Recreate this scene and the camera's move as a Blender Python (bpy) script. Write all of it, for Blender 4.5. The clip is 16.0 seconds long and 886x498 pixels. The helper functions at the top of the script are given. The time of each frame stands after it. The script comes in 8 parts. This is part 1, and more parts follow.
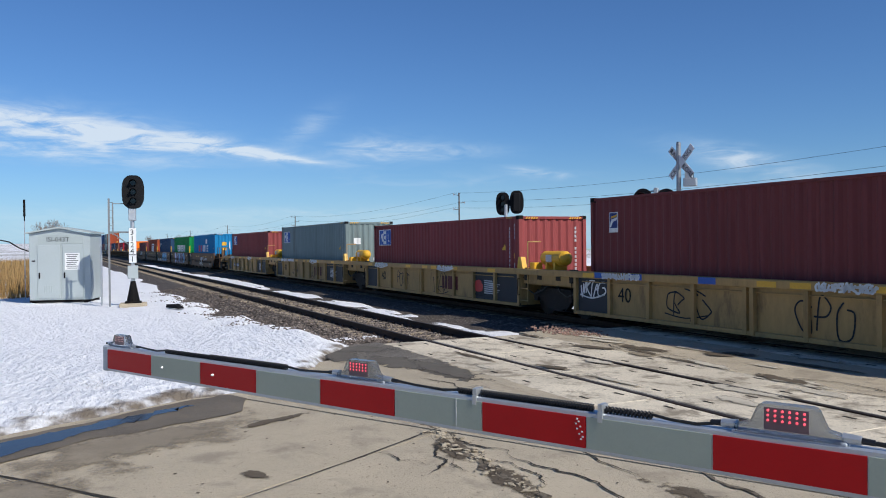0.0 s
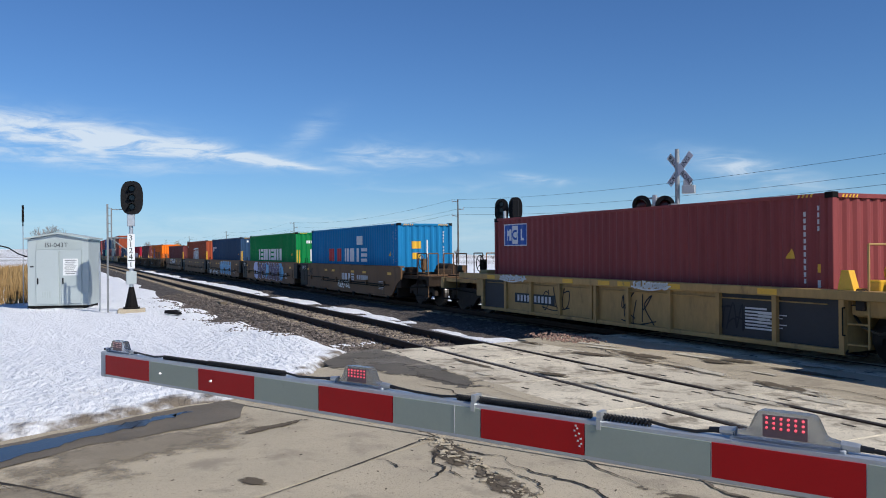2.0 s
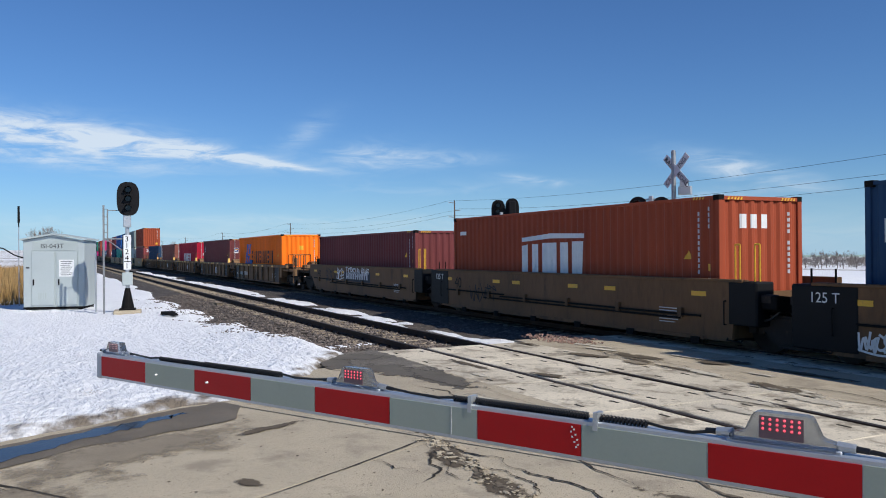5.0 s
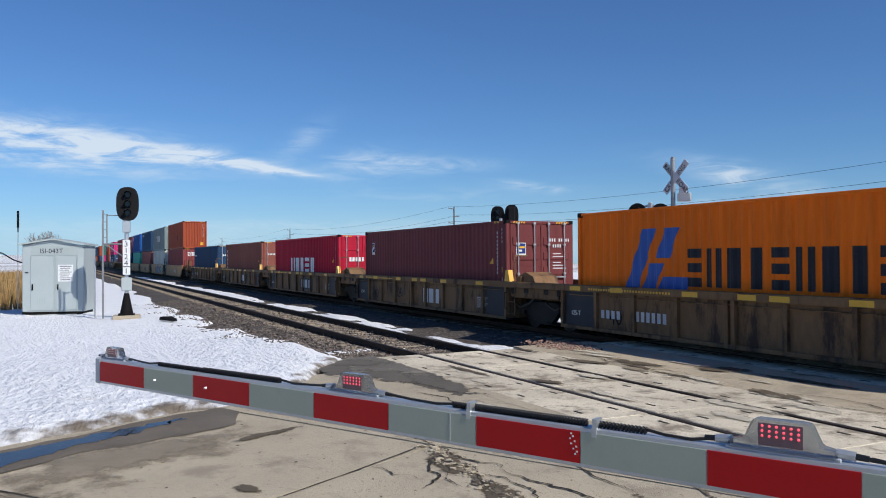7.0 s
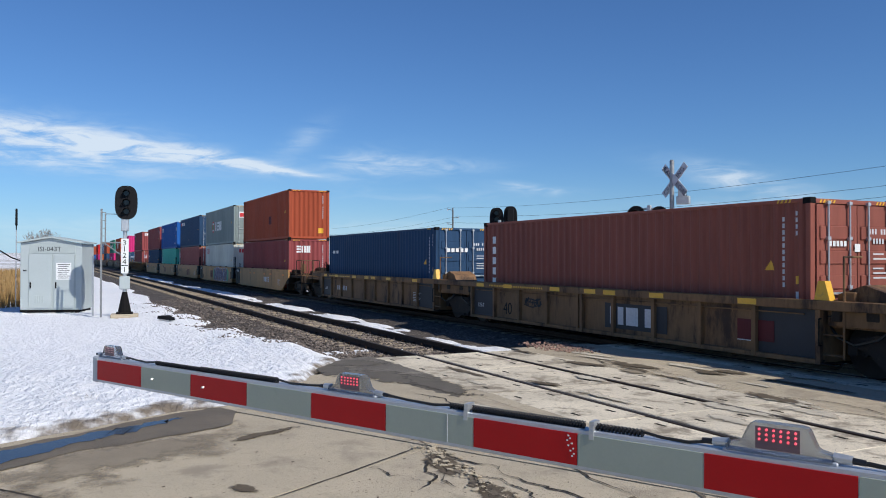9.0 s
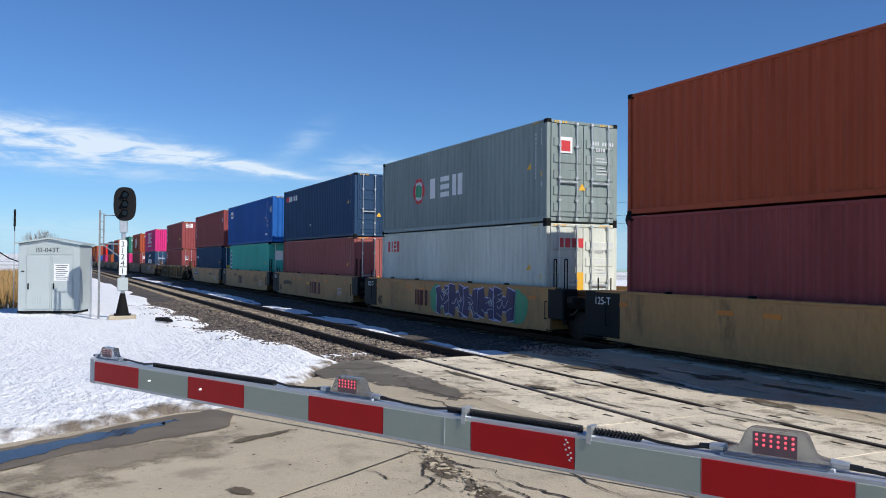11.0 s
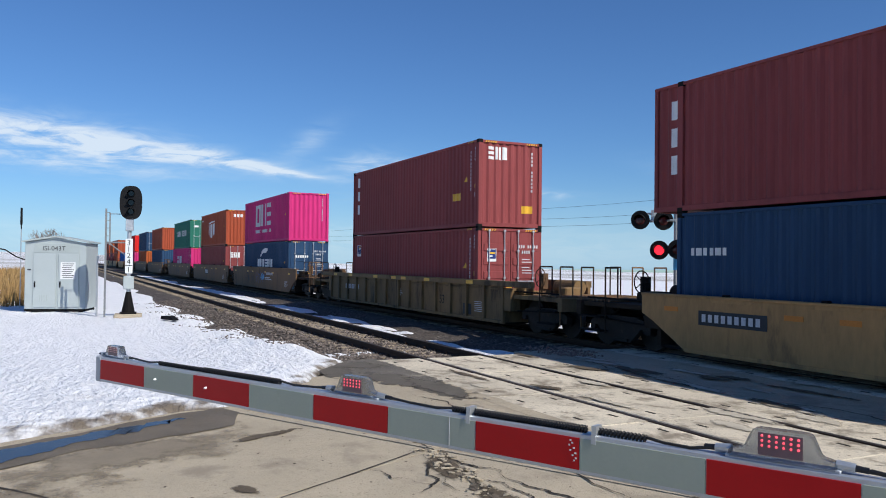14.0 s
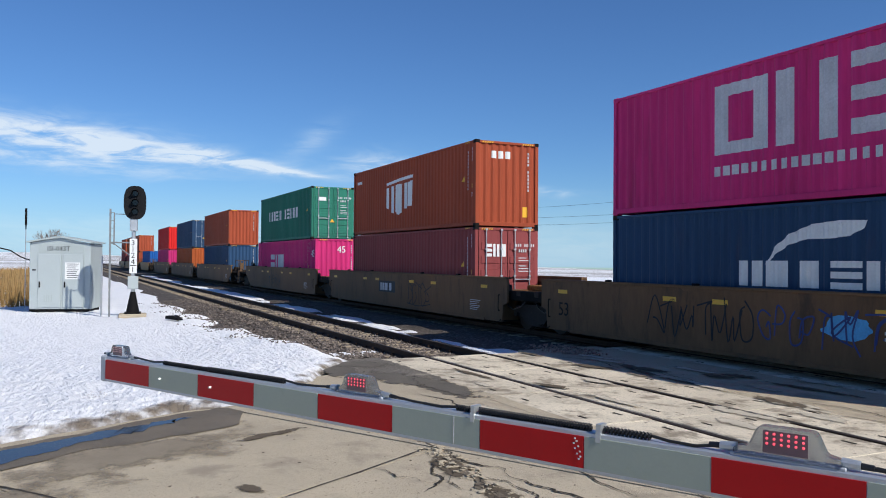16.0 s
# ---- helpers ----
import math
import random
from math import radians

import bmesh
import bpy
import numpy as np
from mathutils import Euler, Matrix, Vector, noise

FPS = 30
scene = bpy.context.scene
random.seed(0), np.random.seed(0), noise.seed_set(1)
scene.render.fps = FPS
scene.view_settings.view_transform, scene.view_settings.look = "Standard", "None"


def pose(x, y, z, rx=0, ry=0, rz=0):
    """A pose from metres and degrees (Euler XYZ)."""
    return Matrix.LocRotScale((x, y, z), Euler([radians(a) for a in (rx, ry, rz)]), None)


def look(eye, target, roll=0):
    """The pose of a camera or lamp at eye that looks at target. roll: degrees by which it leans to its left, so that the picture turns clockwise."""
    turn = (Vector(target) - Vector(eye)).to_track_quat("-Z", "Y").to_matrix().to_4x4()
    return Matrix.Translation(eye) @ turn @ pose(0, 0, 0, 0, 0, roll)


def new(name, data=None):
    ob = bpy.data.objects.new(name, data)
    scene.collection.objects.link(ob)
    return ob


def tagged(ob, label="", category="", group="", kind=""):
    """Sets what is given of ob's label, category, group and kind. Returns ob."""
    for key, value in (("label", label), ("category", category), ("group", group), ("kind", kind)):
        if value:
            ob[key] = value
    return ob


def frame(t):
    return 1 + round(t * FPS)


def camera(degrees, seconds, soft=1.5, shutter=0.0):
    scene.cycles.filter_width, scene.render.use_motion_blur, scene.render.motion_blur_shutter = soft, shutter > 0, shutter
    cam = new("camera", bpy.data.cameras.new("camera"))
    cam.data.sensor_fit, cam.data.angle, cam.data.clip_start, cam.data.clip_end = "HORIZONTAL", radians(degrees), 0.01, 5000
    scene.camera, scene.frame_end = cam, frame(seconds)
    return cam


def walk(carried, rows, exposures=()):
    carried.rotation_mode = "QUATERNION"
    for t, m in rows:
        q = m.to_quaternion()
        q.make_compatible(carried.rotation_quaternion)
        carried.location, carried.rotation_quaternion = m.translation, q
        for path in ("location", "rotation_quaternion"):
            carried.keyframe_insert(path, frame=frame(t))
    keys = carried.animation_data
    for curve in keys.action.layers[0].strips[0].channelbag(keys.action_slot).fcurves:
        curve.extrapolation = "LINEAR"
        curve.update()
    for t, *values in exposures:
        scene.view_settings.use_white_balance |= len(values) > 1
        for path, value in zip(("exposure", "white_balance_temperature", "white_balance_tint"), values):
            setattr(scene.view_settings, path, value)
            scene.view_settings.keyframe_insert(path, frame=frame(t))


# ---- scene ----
import functools

# yaw (from the far side of the track, to the right), pitch and roll of the held camera, in degrees
EYE = (0.0, 0.0, 2.05)
CAMERA_ROWS = (
    (0.0, -64.717, -0.334, -0.597),
    (0.5, -64.770, -0.153, -0.574),
    (1.0, -64.788, 0.004, -0.551),
    (1.5, -64.726, 0.117, -0.508),
    (2.0, -64.623, 0.127, -0.467),
    (2.5, -64.512, 0.091, -0.383),
    (3.0, -64.425, 0.051, -0.401),
    (3.5, -64.346, 0.035, -0.426),
    (4.0, -64.323, 0.038, -0.467),
    (6.5, -64.433, 0.584, -0.353),
    (7.0, -64.334, 0.634, -0.298),
    (7.5, -64.274, 0.680, -0.185),
    (8.0, -64.245, 0.680, -0.109),
    (8.5, -64.233, 0.695, 0.018),
    (9.0, -64.234, 0.711, 0.139),
    (11.5, -64.147, 0.974, 0.535),
    (12.0, -64.223, 0.951, 0.586),
    (12.5, -64.284, 0.963, 0.718),
    (13.0, -64.316, 0.965, 0.734),
    (13.5, -64.375, 0.963, 0.721),
    (14.0, -64.499, 0.920, 0.675),
    (14.5, -64.570, 0.807, 0.429),
    (15.0, -64.638, 0.876, 0.537),
    (15.5, -64.673, 0.802, 0.381),
    (16.0, -64.763, 0.831, 0.461),
)


def aim(yaw, pitch, roll):
    a, b = radians(yaw), radians(pitch)
    way = Vector((math.sin(a) * math.cos(b), math.cos(a) * math.cos(b), math.sin(b)))
    return look(EYE, Vector(EYE) + way, roll)


cam = camera(57.9, 16.0, soft=1.0)
walk(cam, [(t, aim(y, p, r)) for t, y, p, r in CAMERA_ROWS], exposures=((0.0, 0.0), (8.0, 0.0), (11.0, 0.16), (13.5, 0.12), (14.5, 0.05), (16.0, 0.09)))

# ---- light ----
SUN_WAY = Vector((-1.09, -0.475, -1.0))
world = bpy.data.worlds.new("sky")
scene.world = world
world.use_nodes = True
wn = world.node_tree.nodes
sky = wn.new("ShaderNodeTexSky")
sky.sky_type = "NISHITA"
sky.sun_disc = False
sky.sun_elevation = radians(40.0)
sky.sun_rotation = radians(66.5)
sky.altitude = 300
sky.air_density, sky.dust_density, sky.ozone_density = 1.0, 0.0, 1.0
wn["Background"].inputs["Strength"].default_value = 0.0705
tint = wn.new("ShaderNodeMix")
tint.data_type, tint.blend_type = "RGBA", "MULTIPLY"
tint.inputs[0].default_value = 1.0
tint.inputs[7].default_value = (0.55, 0.90, 1.40, 1)
world.node_tree.links.new(sky.outputs[0], tint.inputs[6])
world.node_tree.links.new(tint.outputs[2], wn["Background"].inputs["Color"])
sun_data = bpy.data.lights.new("sun", "SUN")
sun_data.energy, sun_data.angle, sun_data.color = 4.4, radians(0.53), (1.0, 0.955, 0.885)
sun = new("sun", sun_data)
sun.matrix_world = look((0, 0, 60), Vector((0, 0, 60)) + SUN_WAY)
scene.view_settings.exposure = 0.0


# ---- materials ----
def paint(name, color, rough=0.55, metal=0.0, var=0.18, scale=1.2, fine=25.0, stretch=(1, 1, 1), dirt=None, dirt_at=0.62,
          bump=0.08, bscale=40.0, spread=0.0, coat=0.0, bdist=0.02, island=0.0, pits=None, spec=None):
    """A worn surface: the colour varied at two scales, an optional second colour where dirt lies, fine relief."""
    m = bpy.data.materials.new(name)
    m.use_nodes = True
    n, l = m.node_tree.nodes, m.node_tree.links
    b = n["Principled BSDF"]
    tc = n.new("ShaderNodeTexCoord")
    info = n.new("ShaderNodeObjectInfo")
    shift = n.new("ShaderNodeVectorMath")
    shift.operation = "MULTIPLY_ADD"
    l.new(info.outputs["Random"], shift.inputs[0])
    shift.inputs[1].default_value = (37.0, 19.0, 53.0)
    l.new(tc.outputs["Object"], shift.inputs[2])
    mp = n.new("ShaderNodeMapping")
    mp.inputs["Scale"].default_value = stretch
    l.new(shift.outputs[0], mp.inputs[0])

    def noise_node(s, detail, rough_):
        t = n.new("ShaderNodeTexNoise")
        t.inputs["Scale"].default_value, t.inputs["Detail"].default_value, t.inputs["Roughness"].default_value = s, detail, rough_
        l.new(mp.outputs[0], t.inputs["Vector"])
        return t

    big, small = noise_node(scale, 5, 0.6), noise_node(fine, 4, 0.65)
    mixv = n.new("ShaderNodeMath")
    mixv.operation = "MULTIPLY_ADD"
    l.new(small.outputs[0], mixv.inputs[0])
    mixv.inputs[1].default_value = 0.5
    half = n.new("ShaderNodeMath")
    half.operation = "MULTIPLY"
    l.new(big.outputs[0], half.inputs[0])
    half.inputs[1].default_value = 0.5
    l.new(half.outputs[0], mixv.inputs[2])
    ramp = n.new("ShaderNodeMapRange")
    l.new(mixv.outputs[0], ramp.inputs[0])
    ramp.inputs[1].default_value, ramp.inputs[2].default_value = 0.3, 0.7
    ramp.inputs[3].default_value, ramp.inputs[4].default_value = 1 - var, 1 + var
    scalec = n.new("ShaderNodeVectorMath")
    scalec.operation = "SCALE"
    scalec.inputs[0].default_value = color[:3]
    out = ramp.outputs[0]
    if spread:
        sp = n.new("ShaderNodeMapRange")
        l.new(info.outputs["Random"], sp.inputs[0])
        sp.inputs[3].default_value, sp.inputs[4].default_value = 1 - spread, 1 + spread
        mu = n.new("ShaderNodeMath")
        mu.operation = "MULTIPLY"
        l.new(out, mu.inputs[0])
        l.new(sp.outputs[0], mu.inputs[1])
        out = mu.outputs[0]
    if island:
        geo = n.new("ShaderNodeNewGeometry")
        isl = n.new("ShaderNodeMapRange")
        l.new(geo.outputs["Random Per Island"], isl.inputs[0])
        isl.inputs[3].default_value, isl.inputs[4].default_value = 1 - island, 1 + island
        mu = n.new("ShaderNodeMath")
        mu.operation = "MULTIPLY"
        l.new(out, mu.inputs[0])
        l.new(isl.outputs[0], mu.inputs[1])
        out = mu.outputs[0]
    l.new(out, scalec.inputs["Scale"])
    colour = scalec.outputs[0]
    if pits:
        # (scale, share from, share to, colour): small pits and stones of the surface
        for ps, p0, p1, pc in pits:
            pn = noise_node(ps, 2, 0.5)
            pr = n.new("ShaderNodeMapRange")
            l.new(pn.outputs[0], pr.inputs[0])
            pr.inputs[1].default_value, pr.inputs[2].default_value = p0, p1
            pm = n.new("ShaderNodeMix")
            pm.data_type = "RGBA"
            l.new(pr.outputs[0], pm.inputs[0])
            l.new(colour, pm.inputs[6])
            pm.inputs[7].default_value = (*pc, 1)
            colour = pm.outputs[2]
    if dirt:
        spot = noise_node(scale * 2.3, 8, 0.7)
        st = n.new("ShaderNodeMapRange")
        st.interpolation_type = "SMOOTHSTEP"
        l.new(spot.outputs[0], st.inputs[0])
        st.inputs[1].default_value, st.inputs[2].default_value = dirt_at - 0.07, dirt_at + 0.1
        mix = n.new("ShaderNodeMix")
        mix.data_type = "RGBA"
        l.new(st.outputs[0], mix.inputs[0])
        l.new(colour, mix.inputs[6])
        mix.inputs[7].default_value = (*dirt, 1)
        colour = mix.outputs[2]
    l.new(colour, b.inputs["Base Color"])
    rr = n.new("ShaderNodeMapRange")
    l.new(small.outputs[0], rr.inputs[0])
    rr.inputs[3].default_value, rr.inputs[4].default_value = max(rough - 0.15, 0.03), min(rough + 0.15, 1)
    l.new(rr.outputs[0], b.inputs["Roughness"])
    b.inputs["Metallic"].default_value = metal
    b.inputs["Specular IOR Level"].default_value = spec if spec is not None else 0.2 if rough > 0.5 else 0.45
    if coat:
        b.inputs["Coat Weight"].default_value = coat
    if bump:
        bt = noise_node(bscale, 4, 0.6)
        bp = n.new("ShaderNodeBump")
        bp.inputs["Strength"].default_value, bp.inputs["Distance"].default_value = bump, bdist
        l.new(bt.outputs[0], bp.inputs["Height"])
        l.new(bp.outputs[0], b.inputs["Normal"])
    return m


def glow(name, color, strength):
    m = bpy.data.materials.new(name)
    m.use_nodes = True
    b = m.node_tree.nodes["Principled BSDF"]
    b.inputs["Base Color"].default_value = (*color, 1)
    b.inputs["Emission Color"].default_value = (*color, 1)
    b.inputs["Emission Strength"].default_value = strength
    return m


def clear(name, color, rough=0.05, weight=0.7):
    m = bpy.data.materials.new(name)
    m.use_nodes = True
    b = m.node_tree.nodes["Principled BSDF"]
    b.inputs["Base Color"].default_value = (*color, 1)
    b.inputs["Roughness"].default_value = rough
    b.inputs["Transmission Weight"].default_value = weight
    b.inputs["IOR"].default_value = 1.2
    return m


VSTREAK = (1.0, 1.0, 0.12)
RUSTY = (0.11, 0.045, 0.02)
BOX_COLORS = {
    "maroon": (0.165, 0.045, 0.046), "maroon_red": (0.25, 0.060, 0.060), "slate": (0.185, 0.24, 0.24), "blue": (0.012, 0.19, 0.41),
    "green": (0.004, 0.215, 0.058), "navy": (0.024, 0.060, 0.124), "rust": (0.33, 0.07, 0.033), "orange": (0.86, 0.175, 0.012),
    "crimson": (0.47, 0.016, 0.043), "magenta": (0.55, 0.032, 0.165), "teal": (0.07, 0.43, 0.33), "grey": (0.235, 0.285, 0.275),
    "pale": (0.56, 0.58, 0.51), "pine": (0.028, 0.175, 0.12), "red": (0.58, 0.022, 0.02), "royal": (0.016, 0.10, 0.34),
    "rosewood": (0.31, 0.098, 0.09), "clay": (0.26, 0.088, 0.066), "brick": (0.38, 0.09, 0.028),
}
BOX = {k: paint("steel_" + k, c, rough=0.6, spec=0.12, var=0.22, scale=0.5, fine=6.0, stretch=VSTREAK, dirt=tuple(0.6 * a + 0.25 * b for a, b in zip(c, RUSTY)),
                dirt_at=0.66, bump=0.05, bscale=9, spread=0.08) for k, c in BOX_COLORS.items()}
WHITE = paint("white_paint", (0.72, 0.73, 0.72), 0.5, var=0.1, scale=3, dirt=(0.45, 0.45, 0.44), dirt_at=0.66, bump=0)
BLACK = paint("black_paint", (0.006, 0.006, 0.007), 0.6, var=0.3, bump=0.05)
DARK = paint("dark_steel", (0.008, 0.0075, 0.0075), 0.75, spec=0.12, var=0.35, scale=2, dirt=(0.022, 0.016, 0.012), dirt_at=0.63, bump=0.15)
YELLOW = paint("yellow_paint", (0.72, 0.40, 0.03), 0.45, var=0.12, dirt=(0.3, 0.19, 0.06), dirt_at=0.66)
DECAL = {"white": WHITE, "black": BLACK, "yellow": YELLOW,
         "navy_mark": paint("navy_mark", (0.012, 0.03, 0.16), 0.5), "brown_mark": paint("brown_mark", (0.10, 0.018, 0.022), 0.6),
         "red_mark": paint("red_mark", (0.55, 0.03, 0.035), 0.5), "cyan_mark": paint("cyan_mark", (0.06, 0.33, 0.62), 0.5, var=0.3),
         "violet_mark": paint("violet_mark", (0.075, 0.055, 0.12), 0.55, var=0.35), "lilac_mark": paint("lilac_mark", (0.48, 0.50, 0.72), 0.55, var=0.25),
         "green_mark": paint("green_mark", (0.03, 0.28, 0.13), 0.5), "ink": paint("ink", (0.02, 0.022, 0.03), 0.55, var=0.4),
         "chalk": paint("chalk", (0.55, 0.56, 0.58), 0.6, var=0.25), "charcoal": paint("charcoal", (0.045, 0.045, 0.05), 0.6),
         "orange_mark": paint("orange_mark", (0.6, 0.2, 0.02), 0.5), "blue_mark": paint("blue_mark", (0.02, 0.09, 0.38), 0.5)}
CAR_TAN = paint("tan_car_paint", (0.42, 0.265, 0.105), 0.6, var=0.22, scale=0.7, fine=9, stretch=(1, 1, 0.35), dirt=(0.24, 0.15, 0.07), dirt_at=0.60, bump=0.08)
CAR_BROWN = paint("weathered_brown_car_paint", (0.20, 0.115, 0.058), 0.7, var=0.28, scale=0.8, fine=9, stretch=(1, 1, 0.3), dirt=(0.055, 0.034, 0.025), dirt_at=0.55, bump=0.1)
CAR_OCHRE = paint("ochre_car_paint", (0.42, 0.235, 0.095), 0.6, var=0.25, scale=0.6, fine=9, stretch=(1, 1, 0.3), dirt=(0.20, 0.12, 0.06), dirt_at=0.60, bump=0.08)
CAR_UMBER = paint("umber_car_paint", (0.155, 0.085, 0.042), 0.65, var=0.28, scale=0.6, fine=9, stretch=(1, 1, 0.3), dirt=(0.08, 0.05, 0.03), dirt_at=0.58, bump=0.08)
CAR_DRAB = paint("drab_car_paint", (0.20, 0.125, 0.058), 0.68, var=0.28, scale=0.6, fine=9, stretch=(1, 1, 0.3), dirt=(0.07, 0.045, 0.026), dirt_at=0.56, bump=0.08)
# dark brown with lighter brown spots, for car ends and inner handrails
DARK_BROWN = paint("dark_brown_steel", (0.035, 0.024, 0.017), 0.75, spec=0.12, var=0.4, scale=1.5, fine=14, dirt=(0.09, 0.05, 0.025), dirt_at=0.62, bump=0.15)
ORANGE_RUST = paint("rusty_platform", (0.30, 0.125, 0.035), 0.8, var=0.35, scale=2, fine=16, dirt=(0.08, 0.04, 0.02), dirt_at=0.55, bump=0.2)
CAST = paint("cast_truck_steel", (0.030, 0.024, 0.021), 0.7, spec=0.2, var=0.35, scale=3, dirt=(0.06, 0.042, 0.03), dirt_at=0.6, bump=0.2)
WHEEL = paint("wheel_steel", (0.035, 0.028, 0.024), 0.6, 0.3, var=0.3, scale=4)
TREAD = paint("polished_tread", (0.22, 0.21, 0.20), 0.4, 0.8, var=0.1)
RAIL_SIDE = paint("rusty_rail", (0.055, 0.032, 0.022), 0.75, 0.2, var=0.3, scale=3, dirt=(0.025, 0.018, 0.015))
RAIL_TOP = paint("worn_rail_top", (0.05, 0.042, 0.037), 0.65, 0.2, var=0.25, stretch=(0.2, 2, 2))
TIE = paint("concrete_tie", (0.30, 0.245, 0.175), 0.85, var=0.25, scale=3, fine=30, dirt=(0.12, 0.095, 0.07), dirt_at=0.52, spread=0.2, bump=0.3)
GALV = paint("galvanised_steel", (0.52, 0.54, 0.55), 0.45, 0.7, var=0.15, scale=6)
GALV_DULL = paint("dull_galvanised_steel", (0.22, 0.23, 0.235), 0.6, 0.3, var=0.2, scale=6)
GALV_MAST = paint("weathered_aluminium_mast", (0.36, 0.37, 0.375), 0.5, 0.6, var=0.25, scale=3, dirt=(0.2, 0.2, 0.195), dirt_at=0.6)
SHED = paint("pale_grey_enamel", (0.40, 0.45, 0.45), 0.5, var=0.07, scale=0.8, dirt=(0.32, 0.35, 0.34), dirt_at=0.68, bump=0.03)
SHED_TRIM = paint("shed_trim", (0.38, 0.43, 0.42), 0.5, var=0.08)
WOOD = paint("grey_pole_wood", (0.10, 0.08, 0.065), 0.85, var=0.25, stretch=(1, 1, 0.1))
ARM = paint("aluminium_arm", (0.50, 0.53, 0.57), 0.38, 0.55, var=0.08, scale=5, dirt=(0.33, 0.34, 0.34), dirt_at=0.68)
STRIPE_RED = paint("reflective_red", (0.47, 0.006, 0.008), 0.5, spec=0.25, var=0.07, scale=8, fine=90, bump=0.02, dirt=(0.36, 0.008, 0.009), dirt_at=0.66)
STRIPE_GREY = paint("reflective_silver", (0.385, 0.42, 0.34), 0.5, spec=0.25, var=0.05, scale=6, fine=90, bump=0.02, dirt=(0.35, 0.385, 0.30), dirt_at=0.66)
RUBBER = paint("black_rubber", (0.012, 0.012, 0.013), 0.4, var=0.3, bump=0.05)
LENS = clear("cloudy_lens", (0.46, 0.50, 0.55), 0.16, 0.93)
LENS_BASE = paint("lamp_plastic", (0.42, 0.45, 0.49), 0.35, var=0.1)
LED_RED = glow("red_led", (1.0, 0.10, 0.14), 0.8)
LED_DIM = paint("unlit_led", (0.62, 0.36, 0.36), 0.3, var=0.1)
LED_BOARD = paint("led_board", (0.16, 0.10, 0.11), 0.4, var=0.2)
LENS_RED = glow("lit_red_lens", (1.0, 0.02, 0.04), 1.6)
LENS_DARK = paint("dark_red_lens", (0.06, 0.012, 0.014), 0.15, var=0.1, bump=0)
GLASS_DARK = paint("dark_glass", (0.015, 0.015, 0.017), 0.08, var=0.1, bump=0)
CONCRETE = paint("road_concrete", (0.455, 0.388, 0.283), 0.88, var=0.26, scale=0.55, fine=60, dirt=(0.32, 0.272, 0.203), dirt_at=0.58, bump=0.6, bscale=80, spread=0.03,
                 pits=((95, 0.60, 0.70, (0.20, 0.165, 0.12)), (130, 0.62, 0.72, (0.52, 0.47, 0.37)), (26, 0.68, 0.75, (0.17, 0.14, 0.10))))
PANEL = paint("crossing_concrete", (0.63, 0.56, 0.435), 0.88, var=0.30, scale=0.7, fine=38, dirt=(0.26, 0.22, 0.165), dirt_at=0.55, bump=0.5, bscale=50, spread=0.10,
              pits=((60, 0.60, 0.72, (0.25, 0.21, 0.16)), (9, 0.64, 0.74, (0.22, 0.185, 0.14))))
ASPHALT = paint("old_asphalt", (0.15, 0.135, 0.115), 0.95, var=0.35, scale=0.9, fine=50, dirt=(0.30, 0.265, 0.21), dirt_at=0.60, bump=1.0, bscale=60,
                pits=((70, 0.57, 0.66, (0.32, 0.285, 0.235)), (85, 0.6, 0.7, (0.045, 0.04, 0.035))))
CRACK = paint("crack_filling", (0.045, 0.038, 0.03), 0.95, var=0.4, fine=60, bump=0.5, bscale=80)
RUBBLE = paint("crumbled_concrete", (0.20, 0.165, 0.12), 0.95, var=0.4, scale=4, fine=70, dirt=(0.07, 0.055, 0.04), dirt_at=0.52, bump=0.9, bscale=60)
STAIN = paint("wet_stain", (0.215, 0.185, 0.145), 0.6, var=0.3, scale=4, fine=50, dirt=(0.36, 0.315, 0.25), dirt_at=0.52, bump=0.3, bscale=60)
BALLAST = paint("ballast_bed", (0.085, 0.072, 0.062), 0.95, var=0.5, scale=1.5, fine=16, pits=((11, 0.56, 0.62, (0.20, 0.175, 0.155)), (13, 0.57, 0.63, (0.018, 0.016, 0.014))), dirt=(0.05, 0.044, 0.04), dirt_at=0.55, bump=1.0, bscale=14)
STONE = paint("ballast_stone", (0.15, 0.125, 0.108), 0.9, var=0.5, scale=2.5, fine=30, dirt=(0.07, 0.06, 0.055), dirt_at=0.55, bump=0.3, island=0.65)
STONE_PINK = paint("pink_ballast_stone", (0.30, 0.19, 0.15), 0.9, island=0.5, var=0.4, scale=2.5, fine=30, dirt=(0.16, 0.12, 0.10), dirt_at=0.55)
STRAW = paint("dry_grass_blades", (0.36, 0.23, 0.095), 0.9, var=0.4, scale=1.0, fine=8, bump=0)
# paler than bare bark: distance haze is mixed into the colour
TWIG = paint("bare_twigs", (0.24, 0.21, 0.19), 0.9, var=0.3, bump=0)
MUD = paint("wet_mud", (0.155, 0.128, 0.092), 0.6, var=0.4, scale=1.5, fine=20, bump=0.4)
WATER = paint("puddle_water", (0.03, 0.026, 0.021), 0.10, spec=0.22, var=0.3, bump=0.05, bscale=6)


